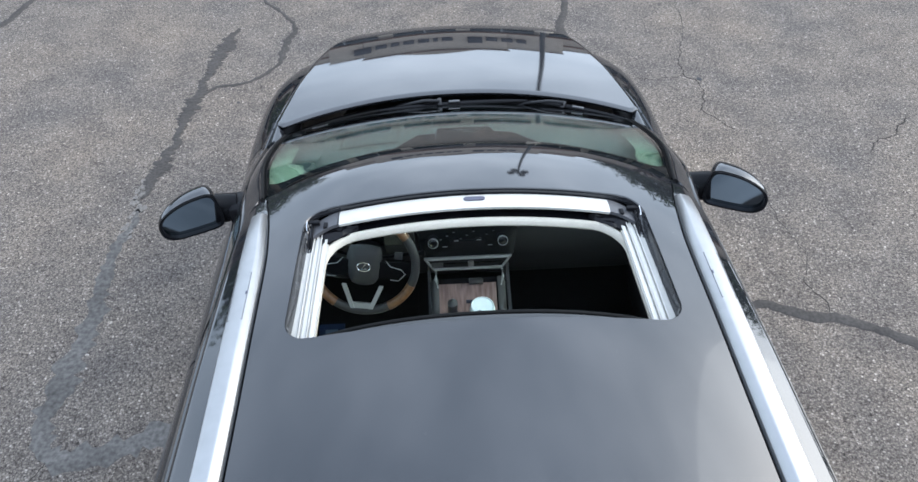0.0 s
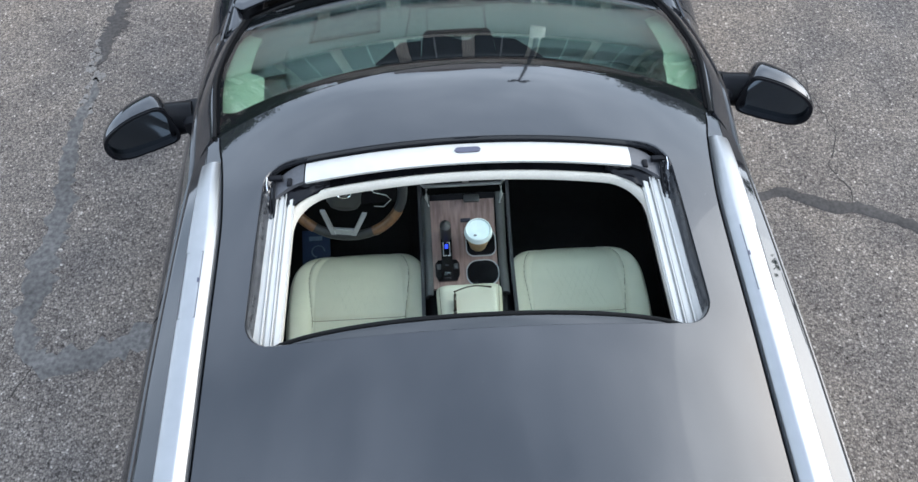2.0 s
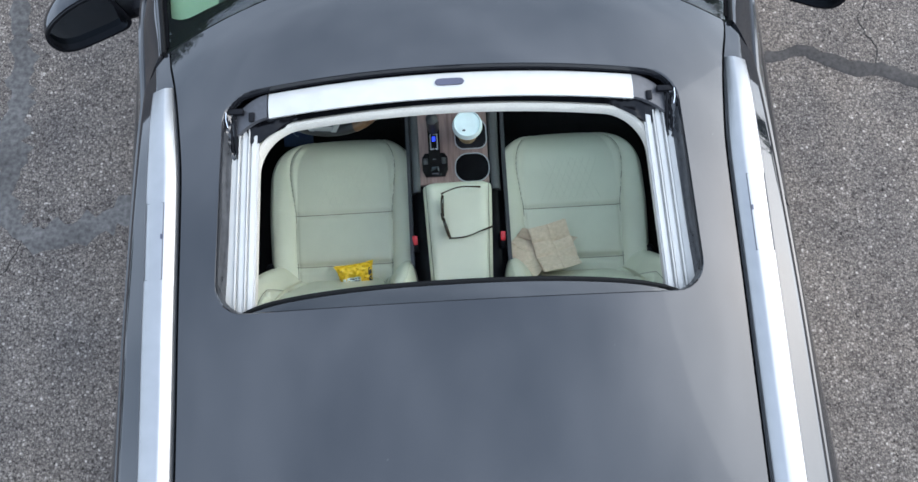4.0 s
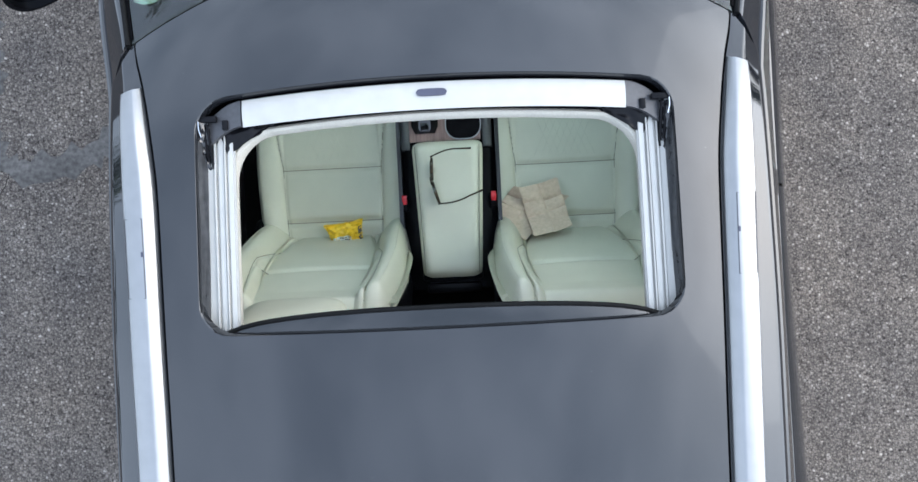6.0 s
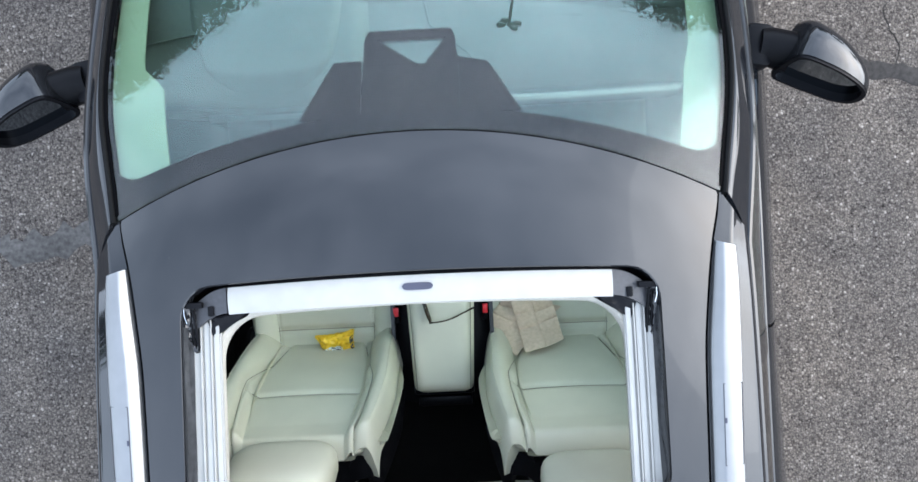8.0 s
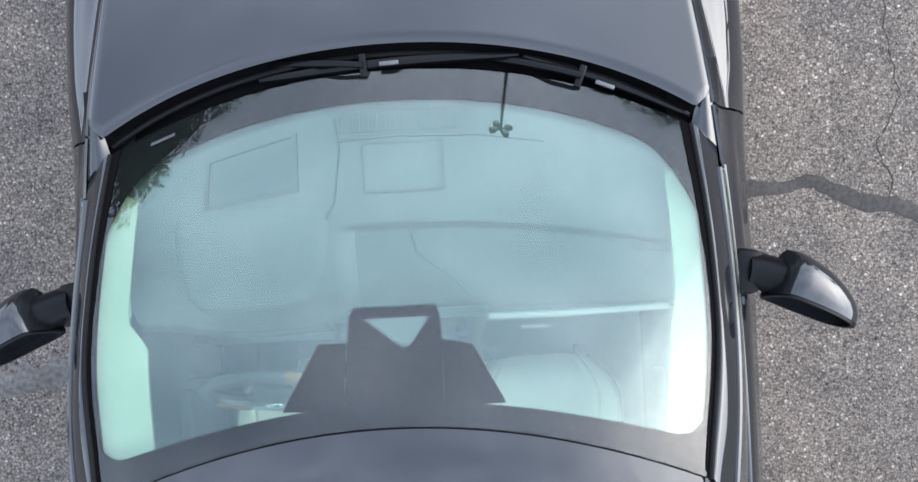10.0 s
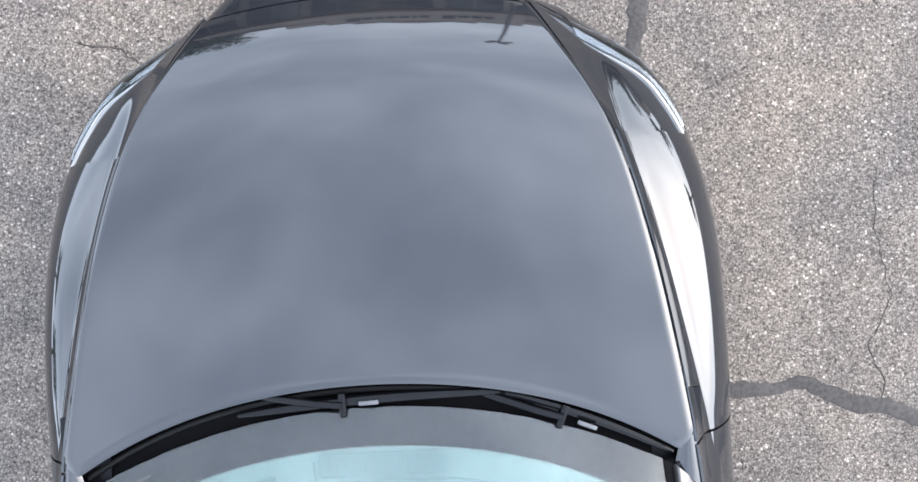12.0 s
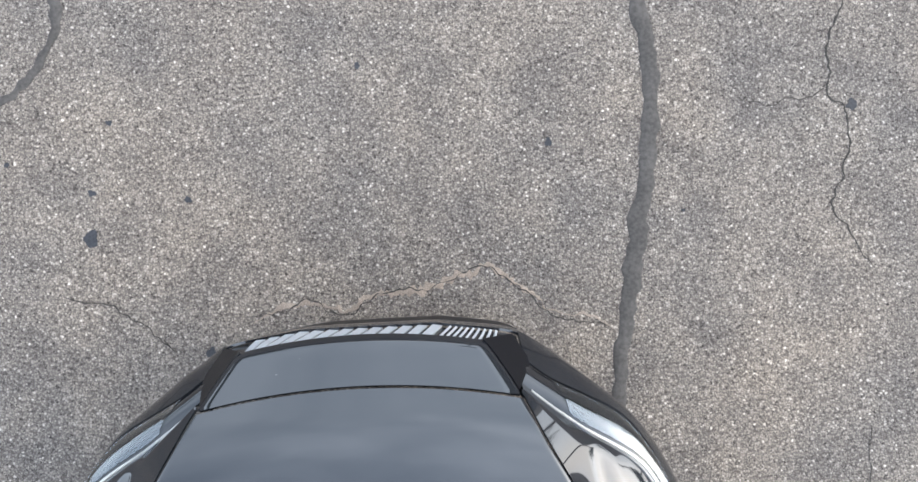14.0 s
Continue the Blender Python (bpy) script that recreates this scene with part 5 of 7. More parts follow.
def make_mirror(side):
    along, rise = Vector((0.9098, -0.4150, 0)), Vector((0.06, 0.15, 0.985)).normalized()
    ahead = rise.cross(along).normalized()
    ahead = ahead if ahead.y > 0 else -ahead
    rim = smooth_loop(MIRROR_RIM)
    n = len(rim)

    def at(a, b, d=0.0):
        p = Vector((0.925, -1.785, 1.158)) + along * a + rise * b + ahead * d
        return Vector((side * p.x, p.y, p.z))

    bm = bmesh.new()
    rows = []
    for k in range(11):
        th = math.pi / 2 * k / 10
        row = []
        for a, b in rim:
            depth = 0.012 + 0.110 * max(0.0, 1 - (max(0.0, a) / 0.222) ** 1.7) ** 0.7
            f = math.cos(th) ** 0.75 if k < 10 else 0.0
            mid = 0.012 + 0.06 * max(0, a)
            row.append(bm.verts.new(at(0.09 + (a - 0.09) * (0.90 + 0.10 * math.cos(th)), mid + (b - mid) * (0.02 + 0.98 * f) * (1 + (0.22 if b > mid else 0.06) * math.sin(2 * th)), depth * math.sin(th))))
        rows.append(row)
    for r, q in zip(rows, rows[1:]):
        for k in range(n):
            bm.faces.new((r[k], r[(k + 1) % n], q[(k + 1) % n], q[k]))
    bm.faces.new(rows[-1])
    cap = part("side_mirror", bm, M_PAINT, car, "dark painted side mirror with gloss black base", 50)

    def inset(f, da=0.0):
        return [(0.092 + (a - 0.092) * f + da, 0.010 + (b - 0.010) * f * 0.97) for a, b in rim]

    ring = bmesh.new()
    add_ring(ring, inset(0.995), inset(0.90), -0.024, 0.007, lambda x, y, z: at(x, y, -z))
    part("mirror_bezel", ring, M_PLASTIC, cap, "black mirror rim")
    face = bmesh.new()
    add_prism(face, inset(0.915), -0.022, -0.016, lambda x, y, z: at(x, y, -z))
    part("mirror_face", face, M_MIRROR, cap, "dark mirror glass")
    part("mirror_seam", tube([at(a, b - 0.010, -0.001 + 0.02) for a, b in rim[24:38]], 0.0012, 5), M_INK, cap)
    foot = bmesh.new()
    add_box(foot, (side * 0.868, -1.722, 1.120), (0.078, 0.115, 0.085), Matrix.Rotation(radians(side * -10), 3, "Z"), 0.022)
    part("mirror_foot", foot, M_PLASTIC, cap, "black plastic mirror foot")
    part("mirror_socket", tube([(side * 0.875, -1.718, 1.122), (side * 0.90, -1.722, 1.126), (side * 0.955, -1.745, 1.140)], [0.046, 0.047, 0.050], 20, 1.25), M_PLASTIC, cap)


for side in (-1, 1):
    make_mirror(side)

# wheels, underside and tail
part("underbody", box((0, -2.35, 0.28), (1.72, 3.5, 0.06), None, 0.02), M_PLASTIC, car)
for side in (-1, 1):
    for wy in WHEEL_Y:
        prof = [(0.245, -0.10), (0.30, -0.115), (0.345, -0.108), (WHEEL_R, -0.085), (WHEEL_R, 0.085), (0.345, 0.108), (0.30, 0.115), (0.245, 0.10)]
        at = lambda x, y, z: (side * (0.815 + z), wy + x, WHEEL_R + y)
        tyre = disc_stack(prof, 40, at)
        wheel = part("wheel", tyre, M_TYRE, car, "black tyre on a dark alloy rim")
        rim = disc_stack([(0.05, 0.06), (0.20, 0.075), (0.24, 0.105), (0.246, 0.09)], 30, at)
        for k in range(10):
            a = 2 * math.pi * k / 10
            add_tube(rim, [at(0.05 * math.cos(a), 0.05 * math.sin(a), 0.085), at(0.235 * math.cos(a), 0.235 * math.sin(a), 0.09)], 0.014, 6)
        part("rim", rim, M_RIM, wheel, "dark alloy rim with ten spokes")
rear_y = curve((0.0, -4.66), (0.5, -4.63), (0.7, -4.58), (0.83, -4.48))
part("rear_bumper", shell(lambda u, v: (lerp(-0.84, 0.84, u), rear_y(abs(lerp(-0.84, 0.84, u))) - 0.03 * math.sin(math.pi * v), lerp(0.72, 0.27, v)), 30, 10, -0.01), M_PAINT, car)
gate = part("tailgate", shell(lambda u, v: (lerp(-0.74, 0.74, u) * lerp(0.9, 1.05, v), lerp(-4.42, rear_y(abs(lerp(-0.7, 0.7, u))), v), lerp(1.22, 0.72, v)), 24, 10, -0.02), M_PAINT, car)
part("rear_window", shell(lambda u, v: (lerp(-0.62, 0.62, u) * lerp(0.95, 1.1, v), lerp(-4.16, -4.42, v), lerp(1.50, 1.22, v) - 0.05 * (2 * u - 1) ** 2), 20, 8, -0.004), M_DARKGLASS, gate)

# ---- cabin ----
dash_prof_y = curve((0.0, -1.20), (0.12, -1.30), (0.35, -1.50), (0.6, -1.70), (0.72, -1.785), (0.80, -1.80), (0.9, -1.785), (1.0, -1.72))
dash_prof_z = curve((0.0, 1.165), (0.12, 1.195), (0.35, 1.206), (0.6, 1.180), (0.72, 1.130), (0.80, 1.075), (0.9, 0.93), (1.0, 0.72))


def dash_at(x, v):
    y, z = dash_prof_y(v), dash_prof_z(v)
    hood_ = math.exp(-((x + 0.375) / 0.20) ** 4)
    if v > 0.4:
        y -= 0.025 * hood_ * min(1, (v - 0.4) * 4)
        z += 0.030 * hood_ * math.sin(math.pi * min(1, max(0, (v - 0.4) / 0.5)))
    y += 0.10 * (abs(x) / 0.70) ** 4 * (1 if v > 0.5 else 0.4) * -1 * (0 if v > 0.5 else 1)
    step = max(0.0, min(1.0, (-1.552 - 0.19 * max(0.0, x) ** 2 - y) / 0.018)) * max(0.0, min(1.0, (x + 0.150) / 0.02))
    z -= 0.026 * step * (3 - 2 * step) * step
    y = min(y, glass_base(x) - 0.03)
    z = min(z, top_at(x, y) - 0.032)
    return Vector((x, y, z))


dash = part("dashboard", shell(lambda u, v: dash_at(lerp(-0.705, 0.705, u), 0.74 * v), 80, 110, 0.012), M_DASH, car, "pale grey soft dashboard top")
part("lower_dash", shell(lambda u, v: dash_at(lerp(-0.705, 0.705, u), lerp(0.742, 1.0, v)), 60, 16, 0.012), M_DARKLEATHER, dash, "dark lower dashboard")


def dash_top(x, y):
    """Height of the dashboard's upper face under (x, y)."""
    best = min(range(0, 73), key=lambda k: abs(dash_at(x, k / 100).y - y))
    return dash_at(x, best / 100).z


def on_dash(outline_out, outline_in, lift, mat, name, label=""):
    bm = bmesh.new()
    add_ring(bm, outline_out, outline_in, -0.004, lift, lambda x, y, z: (x, y, dash_top(x, y) + z))
    return part(name, bm, mat, dash, label)


on_dash(round_rect(0.010, -1.416, 0.102, 0.064, 0.012), round_rect(0.008, -1.414, 0.0965, 0.0585, 0.010), 0.004, M_DASHLINE, "speaker_cover", "dark joint of the centre speaker cover")
hud = bmesh.new()
quad = [(-0.478, -1.380), (-0.250, -1.318), (-0.250, -1.465), (-0.490, -1.50)]
mid_x, mid_y = sum(p[0] for p in quad) / 4, sum(p[1] for p in quad) / 4
add_ring(hud, quad, [(lerp(x, mid_x, 0.10), lerp(y, mid_y, 0.10)) for x, y in quad], -0.004, 0.006, lambda x, y, z: (x, y, dash_top(x, y) + z))
part("display_well", hud, M_DASHLINE, dash, "dark recess of the head-up display")
part("display_pane", shell(lambda u, v: (lerp(-0.465, -0.262, u), lerp(-1.345 - 0.05 * (1 - u), -1.455 - 0.03 * (1 - u), v), dash_top(lerp(-0.465, -0.262, u), lerp(-1.345 - 0.05 * (1 - u), -1.455 - 0.03 * (1 - u), v)) + 0.004), 12, 12, 0.003), M_HUD, dash, "glossy head-up display pane")
part("vent_mouth", shell(lambda u, v: (lerp(-0.139, 0.169, u), lerp(-1.279, -1.325, v), dash_top(lerp(-0.139, 0.169, u), lerp(-1.279, -1.325, v)) + 0.003), 16, 4, 0.003), M_DASHLINE, dash, "dark mouth of the windshield vent")
for k in range(13):
    vx = -0.115 + 0.26 * k / 12
    part("vent_slat", box((vx, -1.302, dash_top(vx, -1.30) + 0.007), (0.0035, 0.040, 0.005)), M_EDGE, dash)
on_dash(round_rect(0.015, -1.302, 0.160, 0.030, 0.012), round_rect(0.015, -1.302, 0.156, 0.026, 0.010), 0.004, M_DASHLINE, "defroster_vent", "dark frame of the windshield vent")


def dash_seam(*pts):
    line = []
    for p, q in zip(pts, pts[1:]):
        line += [(lerp(p[0], q[0], k / 8), lerp(p[1], q[1], k / 8)) for k in range(8)]
    line.append(pts[-1])
    part("dash_seam", tube([(x, y, dash_top(x, y) + 0.0012) for x, y in line], 0.0030, 6), M_DASHLINE, dash)


dash_seam((-0.155, -1.29), (-0.145, -1.36), (-0.165, -1.50), (-0.22, -1.585), (-0.26, -1.60), (-0.48, -1.625))
dash_seam((0.015, -1.555), (0.03, -1.63), (0.12, -1.70), (0.16, -1.745))
dash_seam((-0.155, -1.345), (0.0, -1.338), (0.2, -1.345), (0.36, -1.37))
part("dash_strip", tube([(x, -1.812 + 0.02 * max(0, x - 0.4), 1.094) for x in np.linspace(0.18, 0.68, 14)], 0.009, 8), M_WHITE, dash, "thin chrome strip along the dashboard")
part("wood_strip", shell(lambda u, v: (lerp(0.20, 0.66, u), -1.812, lerp(1.078, 1.045, v)), 10, 2, -0.006), M_WOOD, dash, "dark wood strip along the dashboard")
part("dash_strip", tube([(-0.15, -1.80, 1.11), (-0.05, -1.80, 1.10), (0.12, -1.80, 1.09)], 0.004, 8), M_SILVER, dash, "thin chrome strip along the dashboard")
part("instrument_cluster", shell(lambda u, v: (lerp(-0.56, -0.20, u), -1.845, lerp(1.135, 1.00, v)), 12, 4, -0.02), M_SCREEN, dash, "dark instrument display")

def binnacle_fn(u, v):
    """The pad over the instruments: wide and level at the front, rounded and rolled over at the rear."""
    s = 2 * u - 1
    y = lerp(-1.50, -1.787, v) + 0.030 * abs(s) ** 3 * v
    half = 0.205 - 0.045 * v ** 2 - 0.03 * v ** 8
    x = -0.372 - 0.012 * v + s * half
    z = dash_top(x, max(-1.70, y)) + 0.016 * min(1.0, v * 5) - 0.022 * max(0.0, abs(s) - 0.88) / 0.12 - 0.035 * max(0.0, v - 0.86) / 0.14 - 0.004 * s * s
    return (x, y, min(z, top_at(x, y) - 0.03))


part("binnacle_pad", shell(binnacle_fn, 36, 30, 0.02), M_DASH, dash, "rounded pad over the instruments")
part("side_vent", shell(lambda u, v: (lerp(-0.695, -0.535, u), lerp(-1.700, -1.792, v) + 0.02 * u, min(dash_top(-0.6, -1.70), 1.155) + 0.012 - 0.05 * v), 10, 6, 0.01), M_SCREEN, dash, "dark round side air vent")
part("side_vent_line", tube([(lerp(-0.700, -0.520, k / 8), lerp(-1.742, -1.722, k / 8), 1.158) for k in range(9)], 0.003, 6), M_SILVER, dash, "thin silver line over the side vent")
part("vent_arc", tube([(-0.655 - 0.055 * math.sin(k * math.pi / 20), lerp(-1.60, -1.76, k / 10), 1.165) for k in range(11)], 0.003, 6), M_SILVER, dash, "thin silver arc round the side vent")
part("windshield_plate", shell(lambda u, v: glass_xy(lerp(-0.617, -0.556, u), lerp(-1.323, -1.300, u) - 0.008 * v, 0.0022), 6, 1, 0.001), M_GREY, windshield, "small pale printed plate at the glass edge")

# centre stack: display, knobs, vents
stack = bmesh.new()
add_shell(stack, lambda u, v: (lerp(-0.205, 0.205, u) * lerp(1.0, 0.86, v), lerp(-1.80, -1.905, v), lerp(1.165, 0.985, v)), 16, 8, -0.03)
stack_ob = part("centre_display", stack, M_SCREEN, car, "dark centre display with two silver knobs")
for kx in (-0.129, 0.134):
    turn = Matrix.Rotation(radians(60), 3, "X")
    put_knob = lambda x, y, z: Vector((kx, -1.888, 1.045)) + turn @ Vector((x, y, z))
    knob = part("knob", disc_stack([(0.0195, -0.004), (0.0195, 0.009), (0.0175, 0.012)], 24, put_knob), M_PLASTIC, stack_ob, "dark knob with a thin silver ring")
    ring_ = bmesh.new()
    circle = [(math.cos(2 * math.pi * j / 28), math.sin(2 * math.pi * j / 28)) for j in range(28)]
    add_ring(ring_, [(0.0195 * a, 0.0195 * b) for a, b in circle], [(0.0172 * a, 0.0172 * b) for a, b in circle], 0.008, 0.0135, put_knob)
    part("knob_ring", ring_, M_SILVER, knob, "thin silver ring")
    part("knob_face", disc_stack([(0.0158, 0.0100), (0.0150, 0.0160), (0.012, 0.0170)], 20, put_knob), M_SCREEN, knob)
for k in range(5):
    part("display_mark", box((-0.085 + 0.043 * k, -1.8895 + 0.0015 * (k % 2), 1.022 + 0.028 * (k % 2)), (0.018, 0.002, 0.003), Matrix.Rotation(radians(-30), 3, "X")), M_ALU, stack_ob, "pale icon bar")
for k in range(9):
    part("display_mark", box((-0.100 + 0.025 * k, -1.880 + 0.004 * (k % 3), 1.052 + 0.014 * (k % 3)), (0.008, 0.002, 0.0022), Matrix.Rotation(radians(-30), 3, "X")), M_STEEL, stack_ob, "pale icon bar")
part("stack_panel", box((0.0, -1.8935, 1.030), (0.130, 0.003, 0.030), Matrix.Rotation(radians(-30), 3, "X"), 0.0), M_GLOSS, stack_ob, "glossy dark button panel")
vent = bmesh.new()


def vent_at(x, z):
    return (x * lerp(0.80, 1.0, (z - 0.918) / 0.057), -1.915 + (z - 0.918) * 0.10, z)


for x0, x1, z0, z1 in ((-0.166, 0.168, 0.969, 0.977), (-0.166, 0.168, 0.916, 0.924)):
    add_shell(vent, lambda u, v: vent_at(lerp(x0, x1, u), lerp(z1, z0, v)), 8, 1, -0.012)
for s0, s1 in ((-0.168, -0.160), (0.161, 0.169)):
    add_shell(vent, lambda u, v: vent_at(lerp(s0, s1, u), lerp(0.975, 0.918, v)), 1, 3, -0.012)
vent_ob = part("air_vent", vent, M_SILVER, stack_ob, "silver framed centre air vents")
part("vent_back", shell(lambda u, v: Vector(vent_at(lerp(-0.162, 0.163, u), lerp(0.972, 0.920, v))) + Vector((0, 0.008, 0)), 6, 2, -0.02), M_CARPET, vent_ob)
part("vent_blade", box((0.0, -1.909, 0.948), (0.26, 0.004, 0.004)), M_GLOSS, vent_ob)
part("hazard_button", box((0.012, -1.914, 0.948), (0.022, 0.008, 0.026), None, 0.002), M_ALU, vent_ob, "grey hazard light button")
part("vent_button", box((-0.118, -1.914, 0.948), (0.045, 0.006, 0.022), None, 0.002), M_STEEL, vent_ob)

# steering wheel
HUB = Vector((-0.381, -2.008, 1.062))
W_N = Vector((0, -0.90, 0.435)).normalized()
W_U = Vector((0, 0.435, 0.90)).normalized()
W_R = Vector((1, 0, 0))
WHEEL_TURN = radians(8)


def wheel_at(x, u, n=0.0):
    c, q = math.cos(WHEEL_TURN), math.sin(WHEEL_TURN)
    return HUB + W_R * (x * c + u * q) + W_U * (u * c - x * q) + W_N * n


def rim_arc(a0, a1, r=0.186, n=24):
    return [wheel_at(r * math.cos(lerp(a0, a1, k / n)), r * 0.97 * math.sin(lerp(a0, a1, k / n)), -0.012) for k in range(n + 1)]


def closed_rim():
    bm = bmesh.new()
    rings = []
    for k in range(56):
        a = 2 * math.pi * k / 56
        c = wheel_at(0.186 * math.cos(a), 0.180 * math.sin(a), -0.012)
        d = (W_R * math.cos(a) + W_U * math.sin(a)).normalized()
        rings.append([bm.verts.new(c + 0.0165 * math.cos(2 * math.pi * j / 12) * d + 0.0145 * math.sin(2 * math.pi * j / 12) * W_N) for j in range(12)])
    for k in range(56):
        r, q = rings[k], rings[(k + 1) % 56]
        for j in range(12):
            bm.faces.new((r[j], r[(j + 1) % 12], q[(j + 1) % 12], q[j]))
    return bm


swheel = part("steering_wheel", closed_rim(), M_DARKLEATHER, car, "black leather and wood steering wheel")
for a0, a1 in ((200, 238), (302, 340), (40, 76)):
    part("wood_grip", tube(rim_arc(radians(a0), radians(a1)), 0.0172, 12), M_RIMWOOD, swheel, "warm wood grip of the wheel rim")


def hub_fn(u, v):
    s, t = 2 * u - 1, 2 * v - 1
    w = 0.066 * (1 - 0.30 * max(0, -t) ** 1.6 - 0.10 * max(0, t) ** 3)
    # round the square sheet's corners
    q = 1 - 0.11 * (s * t) ** 2
    return wheel_at(s * w * q, 0.080 * t * q + 0.006, 0.022 - 0.020 * max(abs(s), abs(t)) ** 4 - 0.008 * (s * s + t * t) / 2)


part("airbag_cover", shell(hub_fn, 20, 20, 0.03), M_DARKLEATHER, swheel, "black airbag cover with a silver oval emblem")
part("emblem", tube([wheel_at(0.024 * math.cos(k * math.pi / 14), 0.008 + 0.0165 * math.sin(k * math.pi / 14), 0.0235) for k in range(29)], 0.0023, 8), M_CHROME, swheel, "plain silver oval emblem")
part("emblem_bar", tube([wheel_at(0.006, 0.019, 0.0232), wheel_at(-0.009, 0.0, 0.0232), wheel_at(0.012, 0.0, 0.0232)], 0.0018, 6), M_CHROME, swheel)
for side in (-1, 1):
    part("spoke", shell(lambda u, v: wheel_at(side * lerp(0.055, 0.178, u), lerp(0.026, -0.040 + 0.012 * u, v), 0.008 - 0.020 * u), 8, 6, side * -0.014), M_PLASTIC, swheel, "black wheel spoke with buttons")
    part("spoke_trim", tube([wheel_at(side * q[0], q[1], q[2]) for q in ((0.076, 0.036, 0.014), (0.095, 0.012, 0.012), (0.135, 0.000, 0.004), (0.150, -0.018, 0.0), (0.128, -0.044, 0.004), (0.098, -0.040, 0.010))], 0.0014, 6), M_SILVER, swheel, "silver trim line round the wheel buttons")
    part("lower_spoke", shell(lambda u, v: wheel_at(side * (lerp(0.066, 0.032, u) + lerp(-0.006, 0.009, v)), lerp(-0.066, -0.165, u), 0.010 - 0.016 * u), 8, 3, side * -0.010), M_SILVER, swheel, "satin silver lower spoke")
    part("paddle", shell(lambda u, v: wheel_at(side * lerp(0.105, 0.135, v), lerp(0.055, 0.025, u), -0.03), 4, 3, side * -0.004), M_STEEL, swheel)
part("lower_spoke_bridge", shell(lambda u, v: wheel_at(lerp(-0.036, 0.036, u), lerp(-0.146, -0.167, v), 0.0), 8, 3, -0.010), M_SILVER, swheel, "satin silver lower spoke")
part("steering_column", tube([wheel_at(0, 0, -0.02), wheel_at(0, -0.01, -0.12), wheel_at(0, -0.03, -0.22)], [0.05, 0.06, 0.07], 14), M_PLASTIC, swheel)
part("stalk", tube([wheel_at(-0.05, 0.02, -0.05), wheel_at(-0.16, 0.045, -0.05), wheel_at(-0.215, 0.055, -0.045)], [0.006, 0.007, 0.010], 8), M_PLASTIC, swheel)
part("stalk", tube([wheel_at(0.05, 0.02, -0.05), wheel_at(0.16, 0.045, -0.05), wheel_at(0.215, 0.055, -0.045)], [0.006, 0.007, 0.010], 8), M_PLASTIC, swheel)

# centre console
CON_Z = curve((-1.90, 0.860), (-1.97, 0.815), (-2.05, 0.775), (-2.15, 0.755), (-2.65, 0.745))
console = part("centre_console", shell(lambda u, v: (lerp(-0.158, 0.166, u), lerp(-1.90, -2.70, v), CON_Z(lerp(-1.90, -2.70, v)) - 0.012 - 0.03 * abs(2 * u - 1) ** 8), 20, 24, 0.02), M_PLASTIC, car, "dark centre console with wood inlay")
for side in (-1, 1):
    part("console_side", shell(lambda u, v: (side * lerp(0.152, 0.150, v) + 0.004, lerp(-1.84, -2.70, u), lerp(CON_Z(lerp(-1.9, -2.7, u)) + 0.004, 0.36, v)), 24, 4, side * -0.012), M_GREY, console)
    part("console_edge", shell(lambda u, v: (0.002 + side * lerp(0.119, 0.152, u) + (-0.006 if side > 0 else 0.0), lerp(-1.91, -2.25, v), CON_Z(lerp(-1.91, -2.25, v)) + 0.012 - 0.016 * abs(2 * u - 0.7) ** 3), 8, 24, side * -0.012), M_EDGE, console, "rounded dark grey console edge")
    part("console_bracket", tube([(side * 0.128 + 0.004, -1.925, 0.925), (side * 0.131 + 0.004, -1.94, 0.895), (side * 0.124 + 0.004, -1.955, 0.862)], [0.004, 0.006, 0.003], 8), M_SILVER, console, "bright metal bracket beside the console")
part("wood_panel", shell(lambda u, v: (lerp(-0.117, 0.110, u), lerp(-1.925, -2.225, v), CON_Z(lerp(-1.925, -2.225, v)) + 0.002), 10, 16, 0.012), M_WOOD, console, "open-pore brown wood panel")
part("console_shelf", box((0.03, -1.935, 0.868), (0.055, 0.03, 0.012), None, 0.004), M_STEEL, console, "grey charging tray edge")
part("console_slot", box((0.006, -1.988, CON_Z(-1.988) + 0.004), (0.036, 0.016, 0.006), None, 0.003), M_INK, console, "dark slot in the wood panel")


def shifter_pad(x, y, z):
    return (x, y, CON_Z(y) + z)


